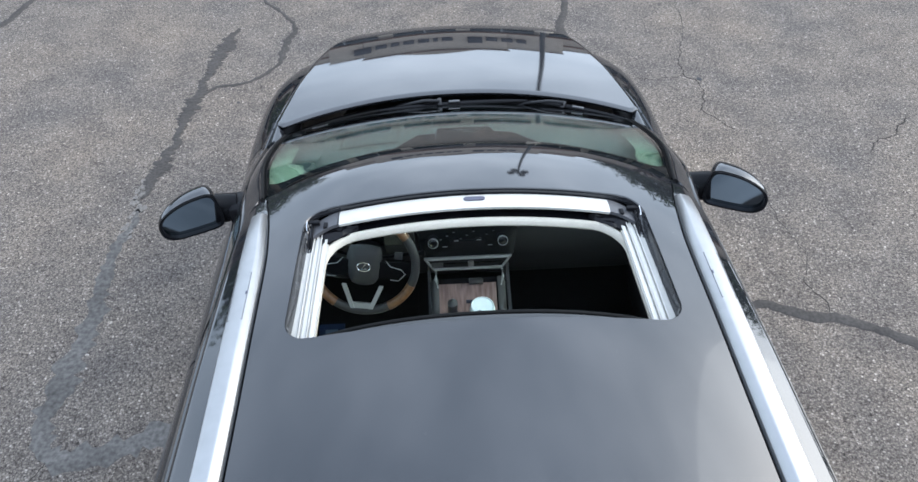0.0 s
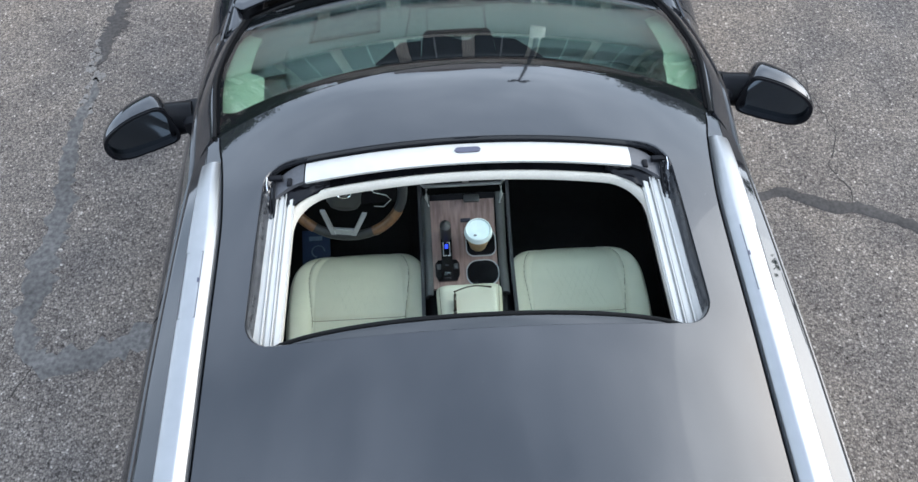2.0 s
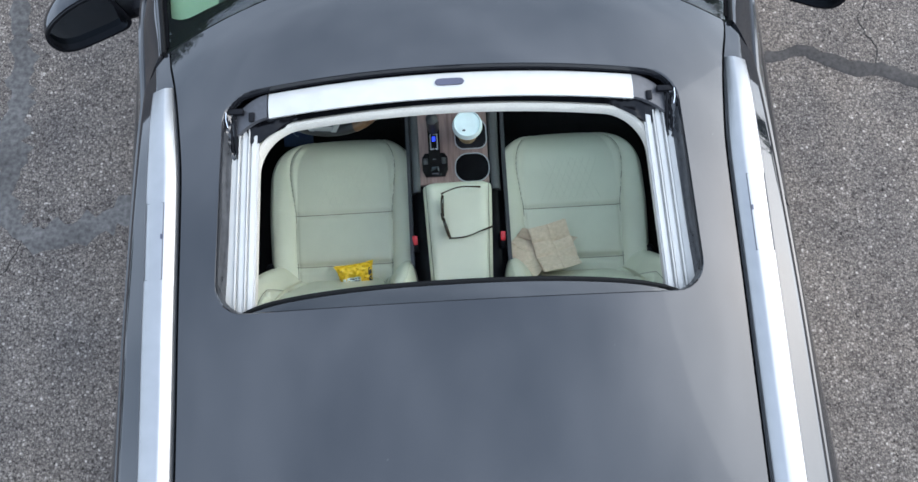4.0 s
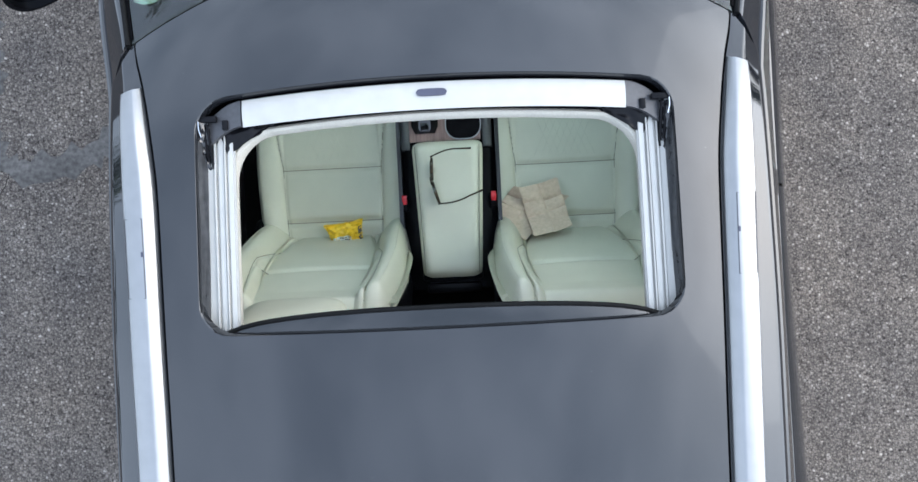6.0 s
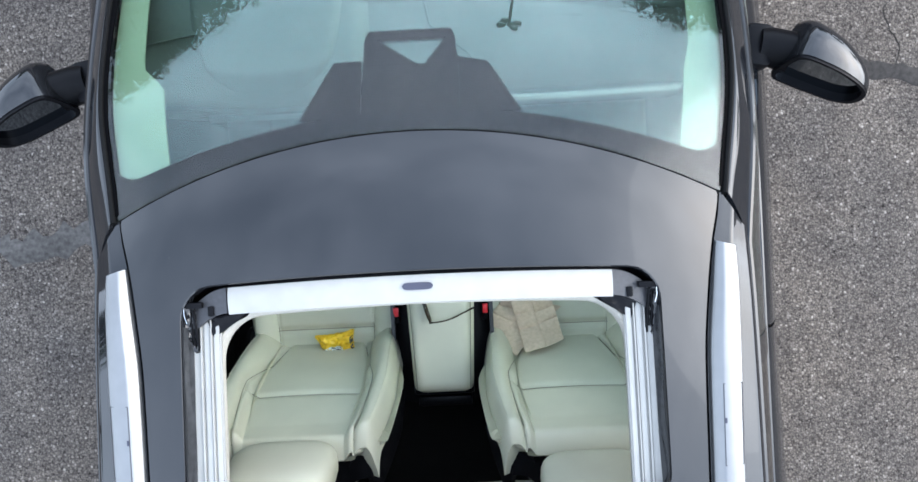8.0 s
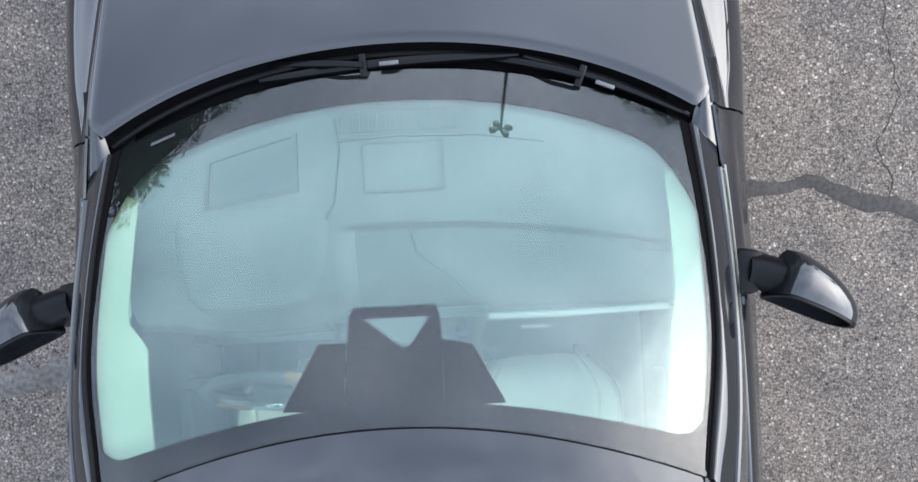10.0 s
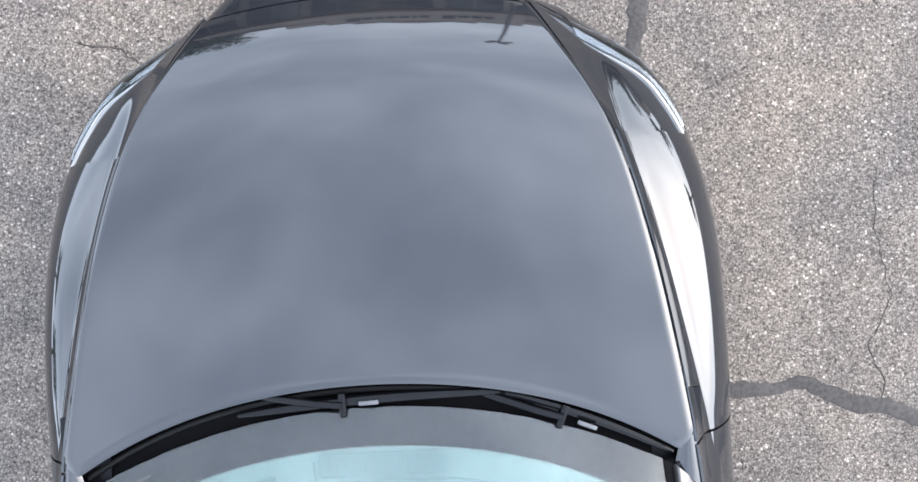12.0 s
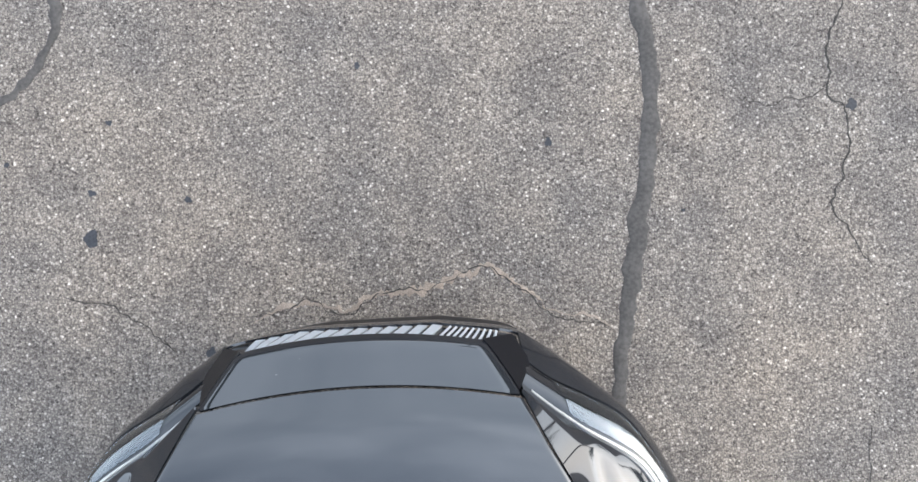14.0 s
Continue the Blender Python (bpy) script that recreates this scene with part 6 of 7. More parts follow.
GEAR_TILT = Matrix.Rotation(math.atan(0.2), 3, "X")
pad = bmesh.new()
add_prism(pad, round_rect(-0.066, -2.105, 0.019, 0.090, 0.010), 0.0, 0.012, shifter_pad)
add_prism(pad, [(-0.108, -2.135), (-0.098, -2.121), (-0.034, -2.121), (-0.024, -2.135), (-0.024, -2.178), (-0.034, -2.200), (-0.098, -2.200), (-0.108, -2.178)], 0.0, 0.010, shifter_pad)
shifter = part("gear_selector", pad, M_GLOSS, console, "gloss black gear selector")
part("lever", shell(lambda u, v: Vector((-0.066 + 0.019 * math.cos(2 * math.pi * u), lerp(-2.020, -2.062, 0.5 - 0.5 * math.sin(2 * math.pi * u)) - 0.002, 0.0)) + Vector((0, 0, lerp(0.79, 0.885, v))) if v < 1 else Vector((-0.066, -2.04, 0.892)), 16, 8, 0.002), M_DARKLEATHER, shifter, "rounded black gear lever")
part("lever_frame", box((-0.066, -2.088, CON_Z(-2.088) + 0.0200), (0.026, 0.052, 0.004), GEAR_TILT, 0.001), M_SILVER, shifter, "silver frame of the gear display")
part("lever_display", box((-0.066, -2.088, CON_Z(-2.088) + 0.0220), (0.019, 0.044, 0.003), GEAR_TILT), M_SCREEN, shifter)
part("gear_light", box((-0.066, -2.080, CON_Z(-2.080) + 0.0236), (0.011, 0.016, 0.002), GEAR_TILT), M_GEARLIGHT, shifter, "blue gear indicator")
for bx, by in ((-0.096, -2.150), (-0.036, -2.150), (-0.066, -2.136)):
    part("console_button", box((bx, by, CON_Z(by) + 0.0170), (0.015, 0.022, 0.005), None, 0.002), M_GREY, shifter)
part("parking_switch", box((-0.066, -2.182, CON_Z(-2.18) + 0.0170), (0.026, 0.026, 0.010), None, 0.003), M_GLOSS, shifter)
for cy, cr, rr in ((-2.066, 0.050, 0.026), (-2.174, 0.054, 0.040)):
    well_ = bmesh.new()
    add_ring(well_, round_rect(0.056, cy, cr + 0.0035, cr * 0.86 + 0.003, rr + 0.003), round_rect(0.056, cy, cr + 0.0005, cr * 0.86, rr), 0.0, 0.006, shifter_pad)
    holder_ = part("cup_holder", well_, M_SILVER, console, "dark cup holder with a bright rim")
    floor_ = bmesh.new()
    add_prism(floor_, round_rect(0.056, cy, cr, cr * 0.85, rr - 0.001), 0.003, 0.0045, shifter_pad)
    part("cup_well", floor_, M_WELL, holder_)


def armrest_fn(u, v):
    s = 2 * u - 1
    y = lerp(-2.232, -2.660, v)
    w = lerp(0.112, 0.092, v)
    edge = (1 - abs(2 * v - 1) ** 26 * 0.10)
    z = 0.828 - 0.030 * abs(s) ** 9 - 0.035 * abs(2 * v - 1) ** 22
    return (0.003 + s * w * edge, y, z)


armrest = part("armrest", shell(armrest_fn, 28, 44, 0.05), M_LEATHER, console, "pale leather armrest lid")
part("armrest_base", box((0.003, -2.45, 0.765), (0.19, 0.44, 0.05), None, 0.01), M_PLASTIC, console)
part("armrest_seam", tube([(0.003 + lerp(0.100, 0.082, k / 20) * 1, lerp(-2.25, -2.645, k / 20), 0.8225) for k in range(21)], 0.0013, 6), M_THREAD, armrest)
part("armrest_seam", tube([(0.003 - lerp(0.100, 0.082, k / 20) * 1, lerp(-2.25, -2.645, k / 20), 0.8225) for k in range(21)], 0.0013, 6), M_THREAD, armrest)
part("rear_vent", box((0.004, -2.695, 0.74), (0.17, 0.03, 0.06), None, 0.006), M_PLASTIC, console, "black rear console end")


# front seats
def make_seat(cx, out, label, rest_y=-2.735, back_by=0.0):
    """A front seat about the line x = cx; out is the side of its door."""
    W = 0.264

    def bolster(s):
        return max(0.0, (abs(s) - 0.60) / 0.40)

    def cush(u, v):
        s = 2 * u - 1
        y = lerp(-2.012, -2.545, v) - back_by
        front = max(0.0, 1 - v / 0.22)
        w = W - 0.030 * max(0.0, v - 0.45) ** 1.5 - 0.085 * max(0.0, 1 - v / 0.30) ** 2.4 - 0.012 * max(0.0, 1 - v / 0.6) ** 2
        b = bolster(s)
        z = 0.690 - 0.028 * v
        z += 0.032 * math.sin(math.pi * min(1.0, b * 0.85)) * (0.35 + 0.65 * min(1, v * 2))
        z -= 0.055 * max(0.0, b - 0.7) ** 2 * 11
        z -= 0.085 * front ** 2.8
        seam = 0.62 + 0.14 * max(0.0, 1 - v / 0.5)
        g = abs(abs(s) - seam)
        z -= 0.005 * math.exp(-(g / 0.026) ** 2)
        if abs(s) < seam:
            z -= 0.005 * math.exp(-((v - 0.515) / 0.016) ** 2)
            z -= 0.012 * math.exp(-((v - 0.845) / 0.02) ** 2)
            z += 0.006 * math.sin(math.pi * min(1, abs(v - 0.515) / 0.42))
        return (cx + s * w, y + 0.014 * (1 - abs(s) ** 3) * front, z)

    seat = part("seat", shell(cush, 220, 110, 0.07), M_LEATHER, car, label, 70)
    part("seat_base", box((cx, -2.31, 0.54), (0.44, 0.44, 0.16), None, 0.03), M_PLASTIC, seat)
    for s in (-1, 1):
        part("seat_track", box((cx + s * 0.17, -2.31, 0.41), (0.04, 0.56, 0.12), None, 0.008), M_PLASTIC, seat)

    def back(u, v):
        s = 2 * u - 1
        h = v
        lean = Vector((0, -0.375, 0.927))
        w = 0.262 * (1 - 0.16 * max(0, h - 0.55) ** 1.3 / 0.35 - 0.04 * (1 - h) ** 2)
        b = bolster(s)
        base = Vector((cx, -2.512 - 0.5 * back_by, 0.665)) + lean * (0.520 * h)
        fwd = 0.070 * math.sin(math.pi * min(1.0, b * 0.8)) * (0.80 + 0.20 * math.sin(math.pi * min(1, h * 1.15))) - 0.10 * max(0.0, b - 0.72) ** 2 * 10
        fwd += 0.016 * math.sin(math.pi * min(1, h * 1.2)) * (1 - s * s)
        edge = 0.50 + 0.22 * min(1.0, h / 0.50)
        fwd -= 0.012 * math.exp(-((abs(s) - edge) / 0.03) ** 2)
        if abs(s) < edge:
            fwd -= 0.010 * math.exp(-((h - 0.56) / 0.016) ** 2)
            fwd += 0.014 * max(0, (h - 0.58)) / 0.36
        if h > 0.93:
            fwd -= 0.06 * ((h - 0.93) / 0.07) ** 2
        n = Vector((0, 0.927, 0.375))
        return base + Vector((s * w, 0, 0)) + n * fwd

    backrest = part("backrest", shell(back, 200, 90, -0.09), M_LEATHER, seat, "pale leather backrest with side bolsters", 70)
    part("backrest_shell", shell(lambda u, v: back(u, v) + Vector((0, -0.092, -0.038)), 20, 20, -0.02), M_PLASTIC, seat, "dark seat back shell")

    def rest(u, v):
        a, t = 2 * math.pi * u, math.pi * (v - 0.5)
        c = math.copysign(abs(math.cos(t)) ** 0.45, math.cos(t))
        x = 0.135 * c * math.copysign(abs(math.cos(a)) ** 0.5, math.cos(a))
        y = 0.052 * c * math.copysign(abs(math.sin(a)) ** 0.6, math.sin(a))
        z = 0.092 * math.copysign(abs(math.sin(t)) ** 0.6, math.sin(t))
        q = Matrix.Rotation(radians(14), 3, "X") @ Vector((x, y, z))
        return Vector((cx, rest_y, 1.245)) + q

    bm = bmesh.new()
    rows = [[bm.verts.new(rest(i / 36, lerp(0.02, 0.98, j / 18))) for i in range(36)] for j in range(19)]
    for r, q in zip(rows, rows[1:]):
        for i in range(36):
            bm.faces.new((r[i], r[(i + 1) % 36], q[(i + 1) % 36], q[i]))
    bm.faces.new(rows[0][::-1])
    bm.faces.new(rows[-1])
    part("headrest", bm, M_LEATHER, seat, "pale leather headrest")
    for s in (-1, 1):
        part("headrest_post", tube([(cx + s * 0.06, rest_y, 1.10), (cx + s * 0.06, rest_y - 0.003, 1.19)], 0.007, 8), M_CHROME, seat)
    inner = -out
    buck = part("belt_buckle", box((cx + inner * 0.243, -2.418, 0.708), (0.024, 0.045, 0.075), Matrix.Rotation(radians(12), 3, "X"), 0.006), M_PLASTIC, seat, "black belt buckle with red button")
    part("release_button", box((cx + inner * 0.243, -2.408, 0.748), (0.017, 0.030, 0.012), Matrix.Rotation(radians(12), 3, "X"), 0.003), M_RED, buck, "red release button")
    part("recliner_cover", disc_stack([(0.055, -0.012), (0.058, 0.0), (0.05, 0.012)], 20, lambda x, y, z: (cx + out * 0.245 + z, -2.50 + x, 0.66 + y)), M_PLASTIC, seat)
    for s in (-1, 1):
        part("piping", tube([Vector(cush(0.5 + s * (0.31 + 0.07 * max(0.0, 1 - (0.05 + 0.91 * k / 48) / 0.5)), 0.05 + 0.91 * k / 48)) + Vector((0, 0, 0.0006)) for k in range(49)], 0.0014, 6), M_THREAD, seat, "stitched seam")
    for at_v in (0.515, 0.845):
        part("piping", tube([Vector(cush(0.5 + 0.315 * (2 * k / 20 - 1), at_v)) + Vector((0, 0, 0.0006)) for k in range(21)], 0.0014, 6), M_THREAD, seat, "stitched seam")
    for s in (-1, 1):
        seams = [[(0.25 + 0.11 * min(1.0, h / 0.5), h) for h in np.linspace(0.03, 0.97, 25)], [(0.445, h) for h in np.linspace(0.08, 0.92, 25)]]
        for run, thread in zip(seams, (M_THREAD, M_STITCH)):
            part("piping", tube([back(0.5 + s * q, h) + Vector((0, 0.0010, 0.0005)) for q, h in run], 0.0011, 6), thread, backrest, "stitched seam")
    part("piping", tube([back(0.5 + 0.355 * (2 * k / 20 - 1), 0.56) + Vector((0, 0.001, 0.0005)) for k in range(21)], 0.0014, 6), M_THREAD, backrest, "stitched seam")
    # diamond stitching on the cushion
    for k in range(-3, 4):
        for d in (-1, 1):
            line = []
            for j in range(13):
                t = j / 12
                s_, v_ = 0.26 * k / 3 + d * 0.24 * (t - 0.5), 0.20 + 0.27 * t
                line.append(Vector(cush(0.5 + s_ / 2, v_)) + Vector((0, 0, -0.0002)))
            part("stitch", tube(line, 0.0008, 4), M_STITCH, seat)
    return seat


make_seat(-0.386, -1, "pale cream leather driver seat with diamond stitching")
make_seat(0.386, 1, "pale cream leather passenger seat with diamond stitching", -2.79, 0.018)


def make_rear_seat():
    seat = part("rear_seat", shell(lambda u, v: (lerp(-0.62, 0.62, u), lerp(-3.02, -3.45, v), 0.66 - 0.05 * max(0, 1 - v / 0.15) ** 2 - 0.008 * math.exp(-((abs(2 * u - 1) - 0.33) / 0.03) ** 2)), 40, 16, 0.10), M_LEATHER, car, "pale leather rear bench seat")
    part("backrest", shell(lambda u, v: (lerp(-0.62, 0.62, u), lerp(-3.42, -3.72, v), lerp(0.64, 1.22, v)), 20, 12, -0.10), M_LEATHER, seat)


make_rear_seat()
part("carpet", shell(lambda u, v: (lerp(-0.80, 0.80, u), lerp(-1.45, -3.7, v), 0.345 + 0.30 * max(0, 1 - v / 0.13) ** 1.5), 16, 30, 0.03), M_CARPET, car, "black carpet")
part("firewall", box((0, -1.36, 0.76), (1.5, 0.04, 0.74), None, 0.01), M_CARPET, car)
for side in (-1, 1):
    card = part("door_trim", shell(lambda u, v: (side * (lerp(0.775, 0.80, v) - 0.05 * math.sin(math.pi * v) ** 2), lerp(-1.50, -3.35, u), lerp(1.145, 0.40, v)), 30, 12, side * 0.02), M_DARKLEATHER, car, "dark door trim")
    part("door_armrest", box((side * 0.735, -2.28, 0.86), (0.09, 0.52, 0.05), None, 0.015), M_DARKLEATHER, card)
    part("belt_strap", shell(lambda u, v: (side * 0.735 + side * lerp(0, 0.02, u), lerp(-2.62, -2.66, u) + lerp(-0.022, 0.022, v), lerp(0.50, 1.36, u)), 8, 1, side * 0.0015), M_LEATHER, card, "pale seat belt strap")
part("floor_mat", shell(lambda u, v: (lerp(-0.56, -0.22, u), lerp(-1.55, -2.02, v), 0.350 + 0.30 * max(0, 1 - (lerp(-1.55, -2.02, v) + 1.45) / -0.2925) ** 1.5 + 0.008), 6, 14, 0.008), M_CARPET, car)
mat_ob = part("floor_mat", shell(lambda u, v: (lerp(0.20, 0.60, u), lerp(-1.55, -2.02, v), 0.350 + 0.30 * max(0, 1 - (lerp(-1.55, -2.02, v) + 1.45) / -0.2925) ** 1.5 + 0.008), 6, 14, 0.008), M_CARPET, car, "black floor mat with a small stitched mark")
for k in range(5):
    part("stitched_mark", box((0.350 + 0.021 * k, -1.957, 0.362), (0.014, 0.011, 0.004)), M_SILVER, mat_ob, "grey stitched bar")

# ---- loose things in the cabin ----


def make_cup():
    x, y, top = 0.046, -2.066, 0.872
    cup = holder("coffee_cup", (x, y, 0.765), "takeaway coffee cup with white lid in the cup holder", "coffee cup")
    at = lambda a, b, c: (x + a, y + b, c)
    part("paper_cup", disc_stack([(0.030, 0.770), (0.038, 0.815), (0.0435, top - 0.012)], 32, at), M_CUPPAPER, cup, "brown paper cup body")
    part("lid", disc_stack([(0.0462, top - 0.020), (0.0485, top - 0.016), (0.0465, top - 0.010), (0.0440, top - 0.004), (0.0440, top + 0.004), (0.0415, top + 0.006), (0.0390, top + 0.001), (0.002, top + 0.002)], 36, at), M_LID, cup, "white plastic lid")
    part("sip_hole", disc_stack([(0.0032, top + 0.0015), (0.0032, top + 0.0030)], 12, lambda a, b, c: (x - 0.012 + a * 1.7, y - 0.022 + b, c)), M_INK, cup)


make_cup()


def make_sunglasses():
    z = 0.8300
    rig = holder("sunglasses", (0.0, -2.36, z), "dark tortoiseshell sunglasses folded open on the armrest", "sunglasses")
    f0, f1 = Vector((-0.048, -2.290, z)), Vector((-0.030, -2.432, z))
    along = (f1 - f0).normalized()
    out = Vector((along.y, -along.x, 0)) * -1
    if out.x < 0:
        out = -out
    up = Vector((0, 0, 1))

    def on(a, h, d=0.0):
        return f0 + along * a + up * h + out * (d - 0.010 * math.sin(math.pi * max(0.0, min(1.0, a / 0.143))))

    L = (f1 - f0).length
    for k in range(2):
        c = L * (0.25 + 0.5 * k)
        loop = [on(c + 0.031 * math.cos(2 * math.pi * j / 24), 0.024 + 0.021 * math.sin(2 * math.pi * j / 24), 0.006 * math.cos(math.pi * (c / L - 0.5))) for j in range(25)]
        part("lens_frame", tube(loop, 0.0044, 8), M_TORT, rig, "dark tortoiseshell lens frame")
        lens = bmesh.new()
        mid = lens.verts.new(on(c, 0.024, 0.002))
        rim_ = [lens.verts.new(p) for p in loop[:-1]]
        for j in range(24):
            lens.faces.new((mid, rim_[j], rim_[(j + 1) % 24]))
        part("lens", lens, M_SUNLENS, rig, "smoked sunglass lens")
    part("bridge", tube([on(L * 0.5 - 0.012, 0.033), on(L * 0.5, 0.037), on(L * 0.5 + 0.012, 0.033)], 0.003, 8), M_TORT, rig)
    for a, d1 in ((0.0, (0.125, 0.010)), (L, (0.138, 0.020))):
        s = on(a, 0.036)
        e = s + out * d1[0] + Vector((0, d1[1], 0))
        mid = s.lerp(e, 0.7)
        e.z, mid.z = z + 0.004, z + 0.022
        bow = 0.010 if a == 0.0 else -0.010
        part("temple", tube([s.lerp(mid, k / 8) + Vector((0, bow * math.sin(math.pi * k / 10), 0)) for k in range(8)] + [mid + Vector((0, bow * 0.55, 0)), mid.lerp(e, 0.5) + Vector((0, bow * 0.3, 0)), e], [0.0036] + [0.0024] * 8 + [0.0028, 0.0034], 8), M_TORT, rig, "thin dark temple arm")


make_sunglasses()


def make_snack_bag():
    cx, cy = -0.345, -2.505
    bag = holder("snack_bag", (cx, cy, 0.69), "small yellow foil snack bag lying on the driver seat", "snack bag")
    turn = Matrix.Rotation(radians(7), 3, "Z") @ Matrix.Rotation(radians(22), 3, "X")

    def face(sgn):
        def fn(u, v):
            s, t = 2 * u - 1, 2 * v - 1
            puff = 0.013 * (1 - s * s) ** 0.5 * (1 - t * t) ** 0.6 + 0.015 * noise.noise(Vector((s * 3.9, t * 3.6, 4.2)))
            x = 0.054 * s * (1 + 0.12 * t) * (1 + 0.08 * t * t) + 0.0012 * math.sin(20 * t) * abs(s) ** 4
            return Vector((cx, cy, 0.712)) + turn @ Vector((x, 0.036 * t * (1 + 0.10 * s * s), sgn * puff))

        return fn

    bm = bmesh.new()
    add_shell(bm, face(1), 24, 18, 0.0006)
    add_shell(bm, lambda u, v: face(-1)(1 - u, v), 24, 18, 0.0006)
    body = part("foil", bm, M_YELLOW, bag, "crumpled glossy yellow foil")
    part("printed_patch", shell(lambda u, v: face(1)(lerp(0.10, 0.66, u), lerp(0.06, 0.44, v)) + turn @ Vector((0, 0, 0.0012)), 8, 6, 0.0005), M_LID, body, "pale printed patch")
    for k in range(3):
        part("print_bar", shell(lambda u, v: face(1)(lerp(0.30, 0.60, u), lerp(0.13 + 0.10 * k, 0.18 + 0.10 * k, v)) + turn @ Vector((0, 0, 0.0022)), 6, 1, 0.0005), M_INK, body)
    part("dark_end", shell(lambda u, v: face(1)(lerp(0.90, 0.99, u), lerp(0.1, 0.75, v)) + turn @ Vector((0, 0, 0.0012)), 3, 6, 0.0005), M_INK, body)


make_snack_bag()


def make_napkin(corners, lift, crease, seed, label):
    """A folded napkin: two plies over four corners (x, y), lying on the cushion with soft creases."""
    a, b, c, d = [Vector((*q, 0)) for q in corners]

    def fn(u, v, up=0.0, shift=0.0):
        u_, v_ = u + 0.012 * math.sin(5 * v + seed), v + 0.012 * math.sin(6 * u + seed)
        p = a.lerp(b, u_).lerp(d.lerp(c, u_), v_) + Vector((shift, -shift * 0.6, 0))
        wave = 0.008 * noise.noise(Vector((u * 2.2, v * 2.6, seed))) + crease * (abs(math.sin(4.1 * v + 0.9 * u + seed)) - 0.5) - 0.005 * math.exp(-((v - 0.62 + 0.05 * u) / 0.03) ** 2) - 0.004 * math.exp(-((v - 0.30 - 0.06 * u) / 0.025) ** 2) + 0.003 * math.exp(-((u - 0.5) / 0.02) ** 2)
        return (p.x, p.y, 0.700 + lift + up + wave + 1.3 * max(0.0, -2.485 - p.y))

    bm = bmesh.new()
    add_shell(bm, lambda u, v: fn(u, v), 26, 26, 0.0012)
    add_shell(bm, lambda u, v: fn(u, v, -0.004, -0.004), 26, 26, 0.0012)
    return tagged(finish("paper_napkin", bm, M_PAPER, None), label, "napkin", "napkins on the seat")


NAPKIN_TOP = [(0.232, -2.392), (0.353, -2.361), (0.387, -2.516), (0.263, -2.546)]
NAPKIN_LOW = [(0.214, -2.379), (0.391, -2.417), (0.234, -2.555), (0.148, -2.462)]
make_napkin(NAPKIN_LOW, 0.014, 0.010, 1.7, "crumpled brown paper napkin lying on the passenger seat")
make_napkin(NAPKIN_TOP, 0.034, 0.009, 4.3, "folded brown paper napkin on the passenger seat")


def make_placard():
    x, y, z = -0.608, -1.862, 0.430
    card = holder("parking_placard", (x, y, z), "blue parking placard card in the driver footwell", "placard")
    turn = Matrix.Rotation(radians(20), 3, "X")
    part("card", box((x, y, z), (0.115, 0.150, 0.002), turn, 0.0), M_BLUE, card)
    ring = [Vector((x + 0.008, y, z)) + turn @ Vector((0.026 * math.cos(k * math.pi / 12), -0.015 + 0.024 * math.sin(k * math.pi / 12), 0.0025)) for k in range(18)]
    part("symbol", tube(ring, 0.0028, 6), M_PALEBLUE, card, "pale round symbol")
    part("symbol_bar", box(Vector((x, y, z)) + turn @ Vector((-0.002, 0.040, 0.002)), (0.055, 0.018, 0.001), turn), M_PALEBLUE, card, "pale printed bar")
    part("card_stand", tube([Vector((x, y + 0.05, z + 0.015)), Vector((x, y + 0.055, 0.39)), Vector((x, y + 0.05, 0.36))], 0.004, 6), M_PLASTIC, card)


make_placard()

# ---- surroundings, seen in the paint and the glass ----


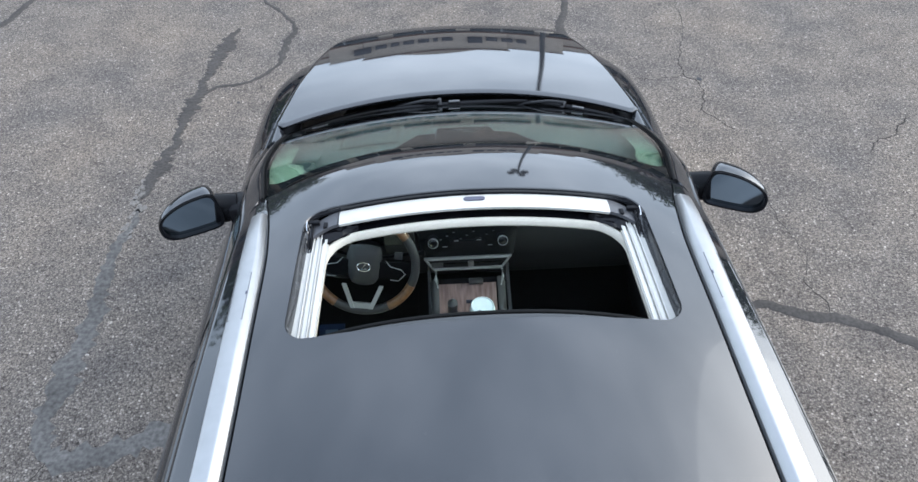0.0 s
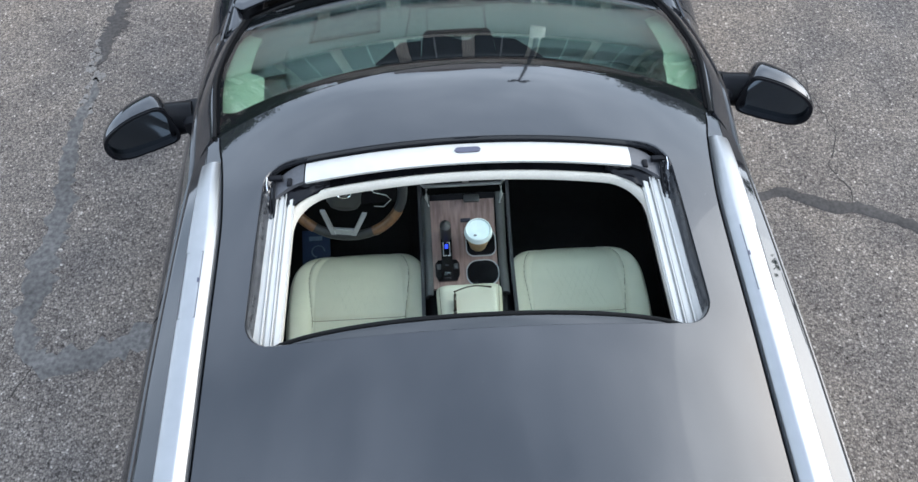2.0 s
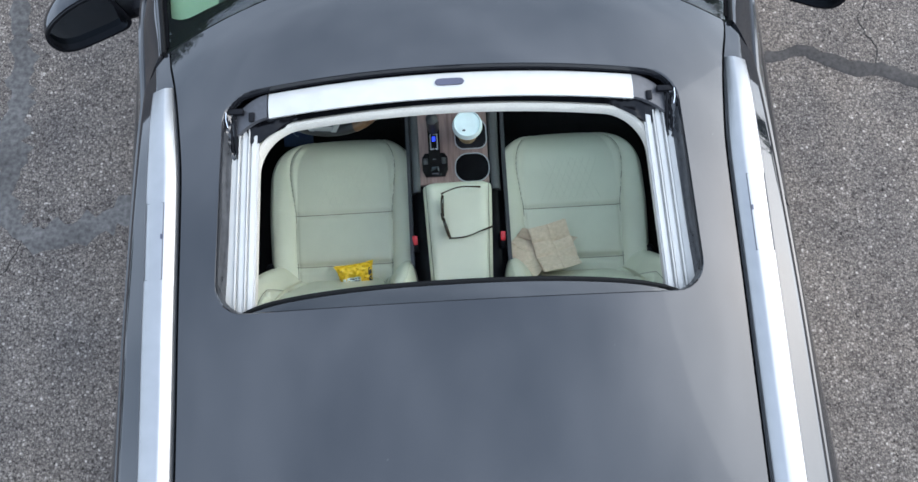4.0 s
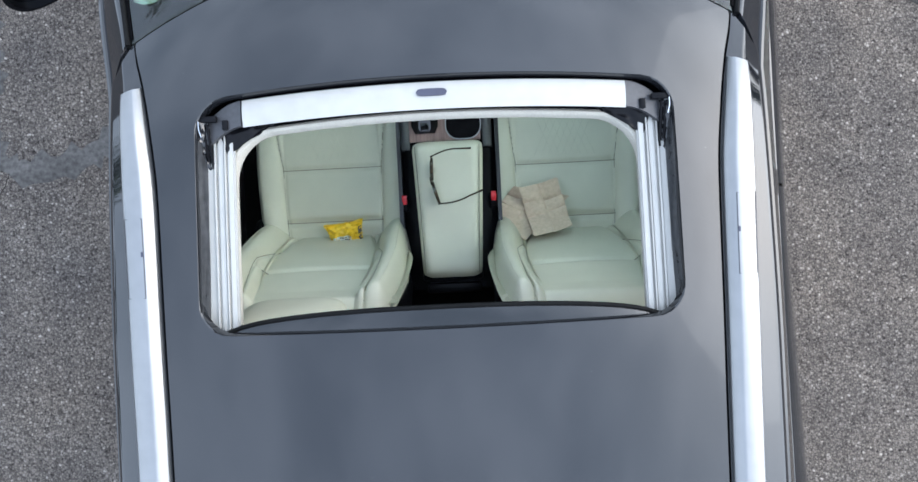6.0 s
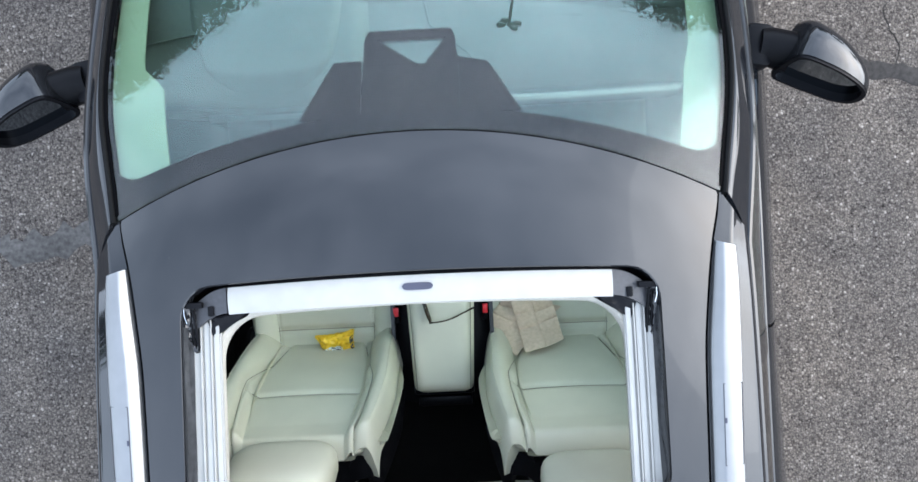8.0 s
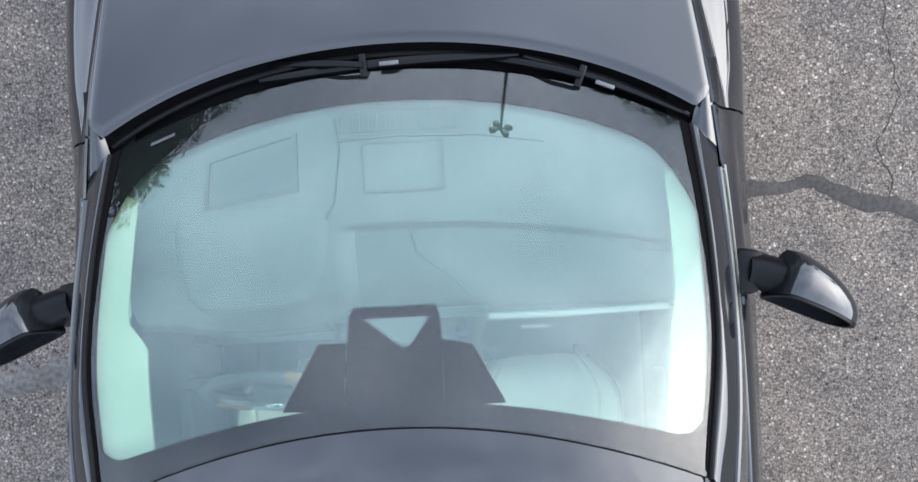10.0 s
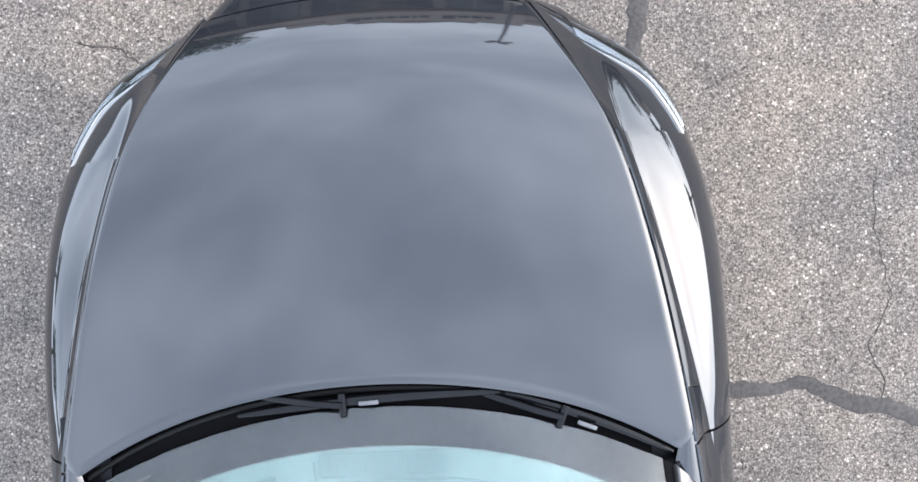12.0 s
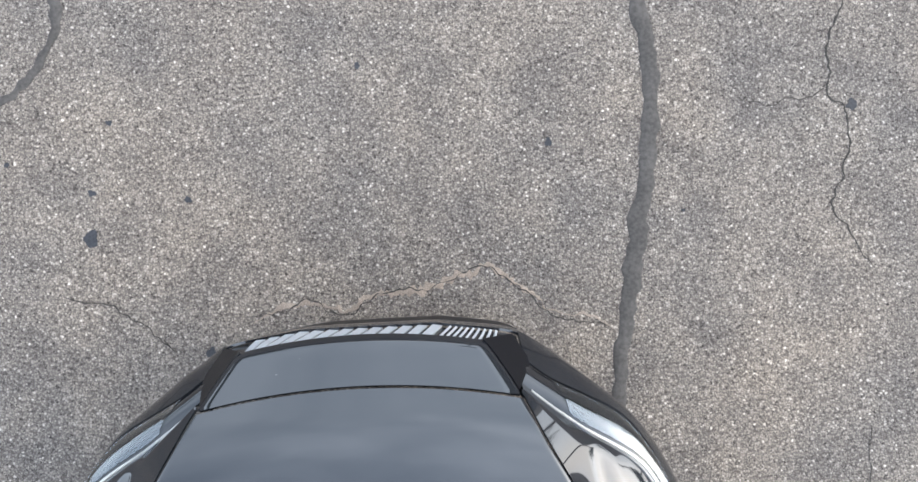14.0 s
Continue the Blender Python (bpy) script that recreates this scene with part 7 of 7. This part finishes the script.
def make_store():
    store = holder("store_building", (2.0, 26.0, 0), "long tan store building with dark sign letters", "building")
    y = 26.0
    part("wall", box((2.0, y + 6.0, 2.8), (64.0, 12.0, 5.6), None, 0.05), M_STUCCO, store, "tan stucco wall")
    part("parapet", box((2.0, y - 0.2, 5.7), (64.6, 0.6, 0.4), None, 0.05), M_BRICK, store, "brown parapet band")
    part("canopy", box((2.0, y - 1.2, 3.4), (60.0, 2.4, 0.5), None, 0.05), M_BRICK, store, "brown walkway canopy")
    front = part("raised_front", box((-0.2, y - 0.3, 3.85), (7.8, 0.8, 7.7), None, 0.05), M_STUCCO, store, "raised store front with sign")
    part("cornice", box((-0.2, y - 0.35, 7.75), (8.0, 0.95, 0.16), None, 0.03), M_BRICK, front, "brown cornice")
    arch = bmesh.new()
    add_prism(arch, [(-2.3 + 0.46 * k, 7.83 + 0.5 * math.sin(math.pi * k / 10)) for k in range(11)], 0.0, 0.7, lambda x, z, d: (x - 0.1, y - 0.65 + d, z))
    part("pediment", arch, M_STUCCO, front, "low curved pediment")
    for cx, wide, tall, back in ((-5.0, 1.9, 7.35, 0.0), (-7.3, 2.9, 6.9, 0.15), (5.2, 3.0, 7.4, 0.0), (8.2, 3.2, 6.7, 0.15)):
        wing = part("front_wing", box((cx, y - 0.2 + back, tall / 2), (wide, 0.7, tall), None, 0.05), M_STUCCO, store, "stepped wing of the store front")
        part("cornice", box((cx, y - 0.24 + back, tall + 0.05), (wide + 0.1, 0.8, 0.14), None, 0.03), M_BRICK, wing, "brown cornice")
    for k in range(14):
        w = part("store_window", box((-26.0 + 4.2 * k, y - 0.62, 1.5), (3.4, 0.3, 2.6), None, 0.02), M_STOREGLASS, store, "dark storefront window")
        part("window_frame", box((-26.0 + 4.2 * k, y - 0.79, 1.5), (0.10, 0.1, 2.6)), M_ALU, w)
    widths = [0.9, 0.6, 0.45, 0.6, 0.6, 0.25, 0.6, 0.0, 0.8, 0.6, 0.6, 0.5]
    x = -4.6
    for k, w in enumerate(widths):
        if w:
            tall = 1.3 if k in (0, 8) else 0.85
            part("sign_bar", box((x + w / 2, y - 0.78, 5.4 + tall / 2), (w, 0.16, tall), None, 0.02), M_SIGN, front)
        x += w + 0.22 if w else 0.6


make_store()


def make_street_lamp(x, y):
    lamp = holder("street_lamp", (x, y, 0), "tall dark steel parking lot lamp with four heads", "street lamp")
    part("base", disc_stack([(0.28, 0.0), (0.28, 0.75), (0.24, 0.8)], 20, lambda a, b, c: (x + a, y + b, c)), M_STUCCO, lamp, "concrete base")
    part("pole", tube([(x, y, 0.75), (x, y, 4.5), (x, y, 8.35)], [0.10, 0.085, 0.065], 12), M_STEEL, lamp, "dark steel pole")
    for a in (20, 110, 200, 290):
        d = Vector((math.cos(radians(a)), math.sin(radians(a)), 0))
        arm = part("arm", tube([Vector((x, y, 8.25)), Vector((x, y, 8.25)) + d * 0.25], 0.035, 8), M_STEEL, lamp)
        c = Vector((x, y, 8.25)) + d * 0.42
        part("lamp_head", box(c, (0.32, 0.27, 0.17), Matrix.Rotation(radians(a), 3, "Z"), 0.03), M_STEEL, arm, "boxy dark lamp head")
        part("lamp_glass", box(c - Vector((0, 0, 0.09)), (0.24, 0.20, 0.02), Matrix.Rotation(radians(a), 3, "Z")), M_LAMPGLASS, arm, "pale lamp glass")


make_street_lamp(3.2, 13.3)


def make_tree(seed):
    rnd = random.Random(seed)
    tree = holder("tree", (0, 0, 0), "broad green leafy tree beside the parking lot", "tree", "trees round the lot")
    trunk = bmesh.new()
    add_tube(trunk, [(0, 0, 0), (0.05, 0.0, 1.2), (0.0, 0.1, 2.6), (0.1, 0.1, 4.6)], [0.28, 0.22, 0.18, 0.08], 10)
    tips = []
    for k in range(9):
        a = 2 * math.pi * k / 9 + rnd.uniform(-0.3, 0.3)
        z0 = rnd.uniform(1.8, 3.6)
        r, h = rnd.uniform(1.4, 2.5), rnd.uniform(1.2, 3.2)
        p = Vector((r * math.cos(a), r * math.sin(a), z0 + h))
        add_tube(trunk, [(0, 0.05, z0), (p.x * 0.5, p.y * 0.5, z0 + h * 0.65), p], [0.09, 0.06, 0.025], 6)
        tips += [p, p * 0.75 + Vector((0, 0, 1.0))]
    tips += [Vector((0.1, 0.1, 5.4)), Vector((-0.4, 0.5, 5.9)), Vector((0.5, -0.3, 6.3))]
    part("trunk", trunk, M_BARK, tree, "brown trunk with spreading limbs")
    verts, faces = [], []
    for c in tips:
        for _ in range(170):
            d = Vector((rnd.gauss(0, 1), rnd.gauss(0, 1), rnd.gauss(0, 0.8)))
            p = c + d.normalized() * rnd.uniform(0.1, 1.0) ** 0.6 * 1.15
            s = rnd.uniform(0.09, 0.19)
            a = Vector((rnd.uniform(-1, 1), rnd.uniform(-1, 1), rnd.uniform(-0.6, 0.6))).normalized() * s
            b = Vector((rnd.uniform(-1, 1), rnd.uniform(-1, 1), rnd.uniform(-0.6, 0.6))).normalized() * s * 0.7
            n = len(verts)
            verts += [p - a, p - b, p + a, p + b]
            faces.append((n, n + 1, n + 2, n + 3))
    me = bpy.data.meshes.new("crown")
    me.from_pydata([tuple(v) for v in verts], [], faces)
    me.materials.append(M_LEAF)
    crown = new("crown", me)
    crown.parent = tree
    crown["label"] = "uneven crown of small green leaves"
    return tree


first = make_tree(5)
second = make_tree(11)
spots = [(-11.5, 19.0, 1.08), (-13.5, 16.0, 1.05), (12.0, 18.5, 1.05), (-16.0, 14.0, 1.1), (-32.0, 3.0, 1.0), (-33.0, -3.0, 1.0), (-34.0, -9.0, 1.0), (19.5, 20.0, 1.0), (28.0, 18.0, 1.0), (29.0, 8.0, 1.0), (-15.5, 18.5, 1.0), (14.6, 17.4, 1.05), (-17.5, 16.5, 1.0)]
rnd = random.Random(3)
for k, (tx, ty, ts) in enumerate(spots):
    m = Matrix.Translation((tx, ty, 0)) @ Matrix.Rotation(rnd.uniform(0, 6.28), 4, "Z") @ Matrix.Diagonal((ts, ts, ts, 1))
    source = first if k % 2 else second
    if k < 2:
        source.matrix_basis = m
    else:
        copy_thing(source, m)
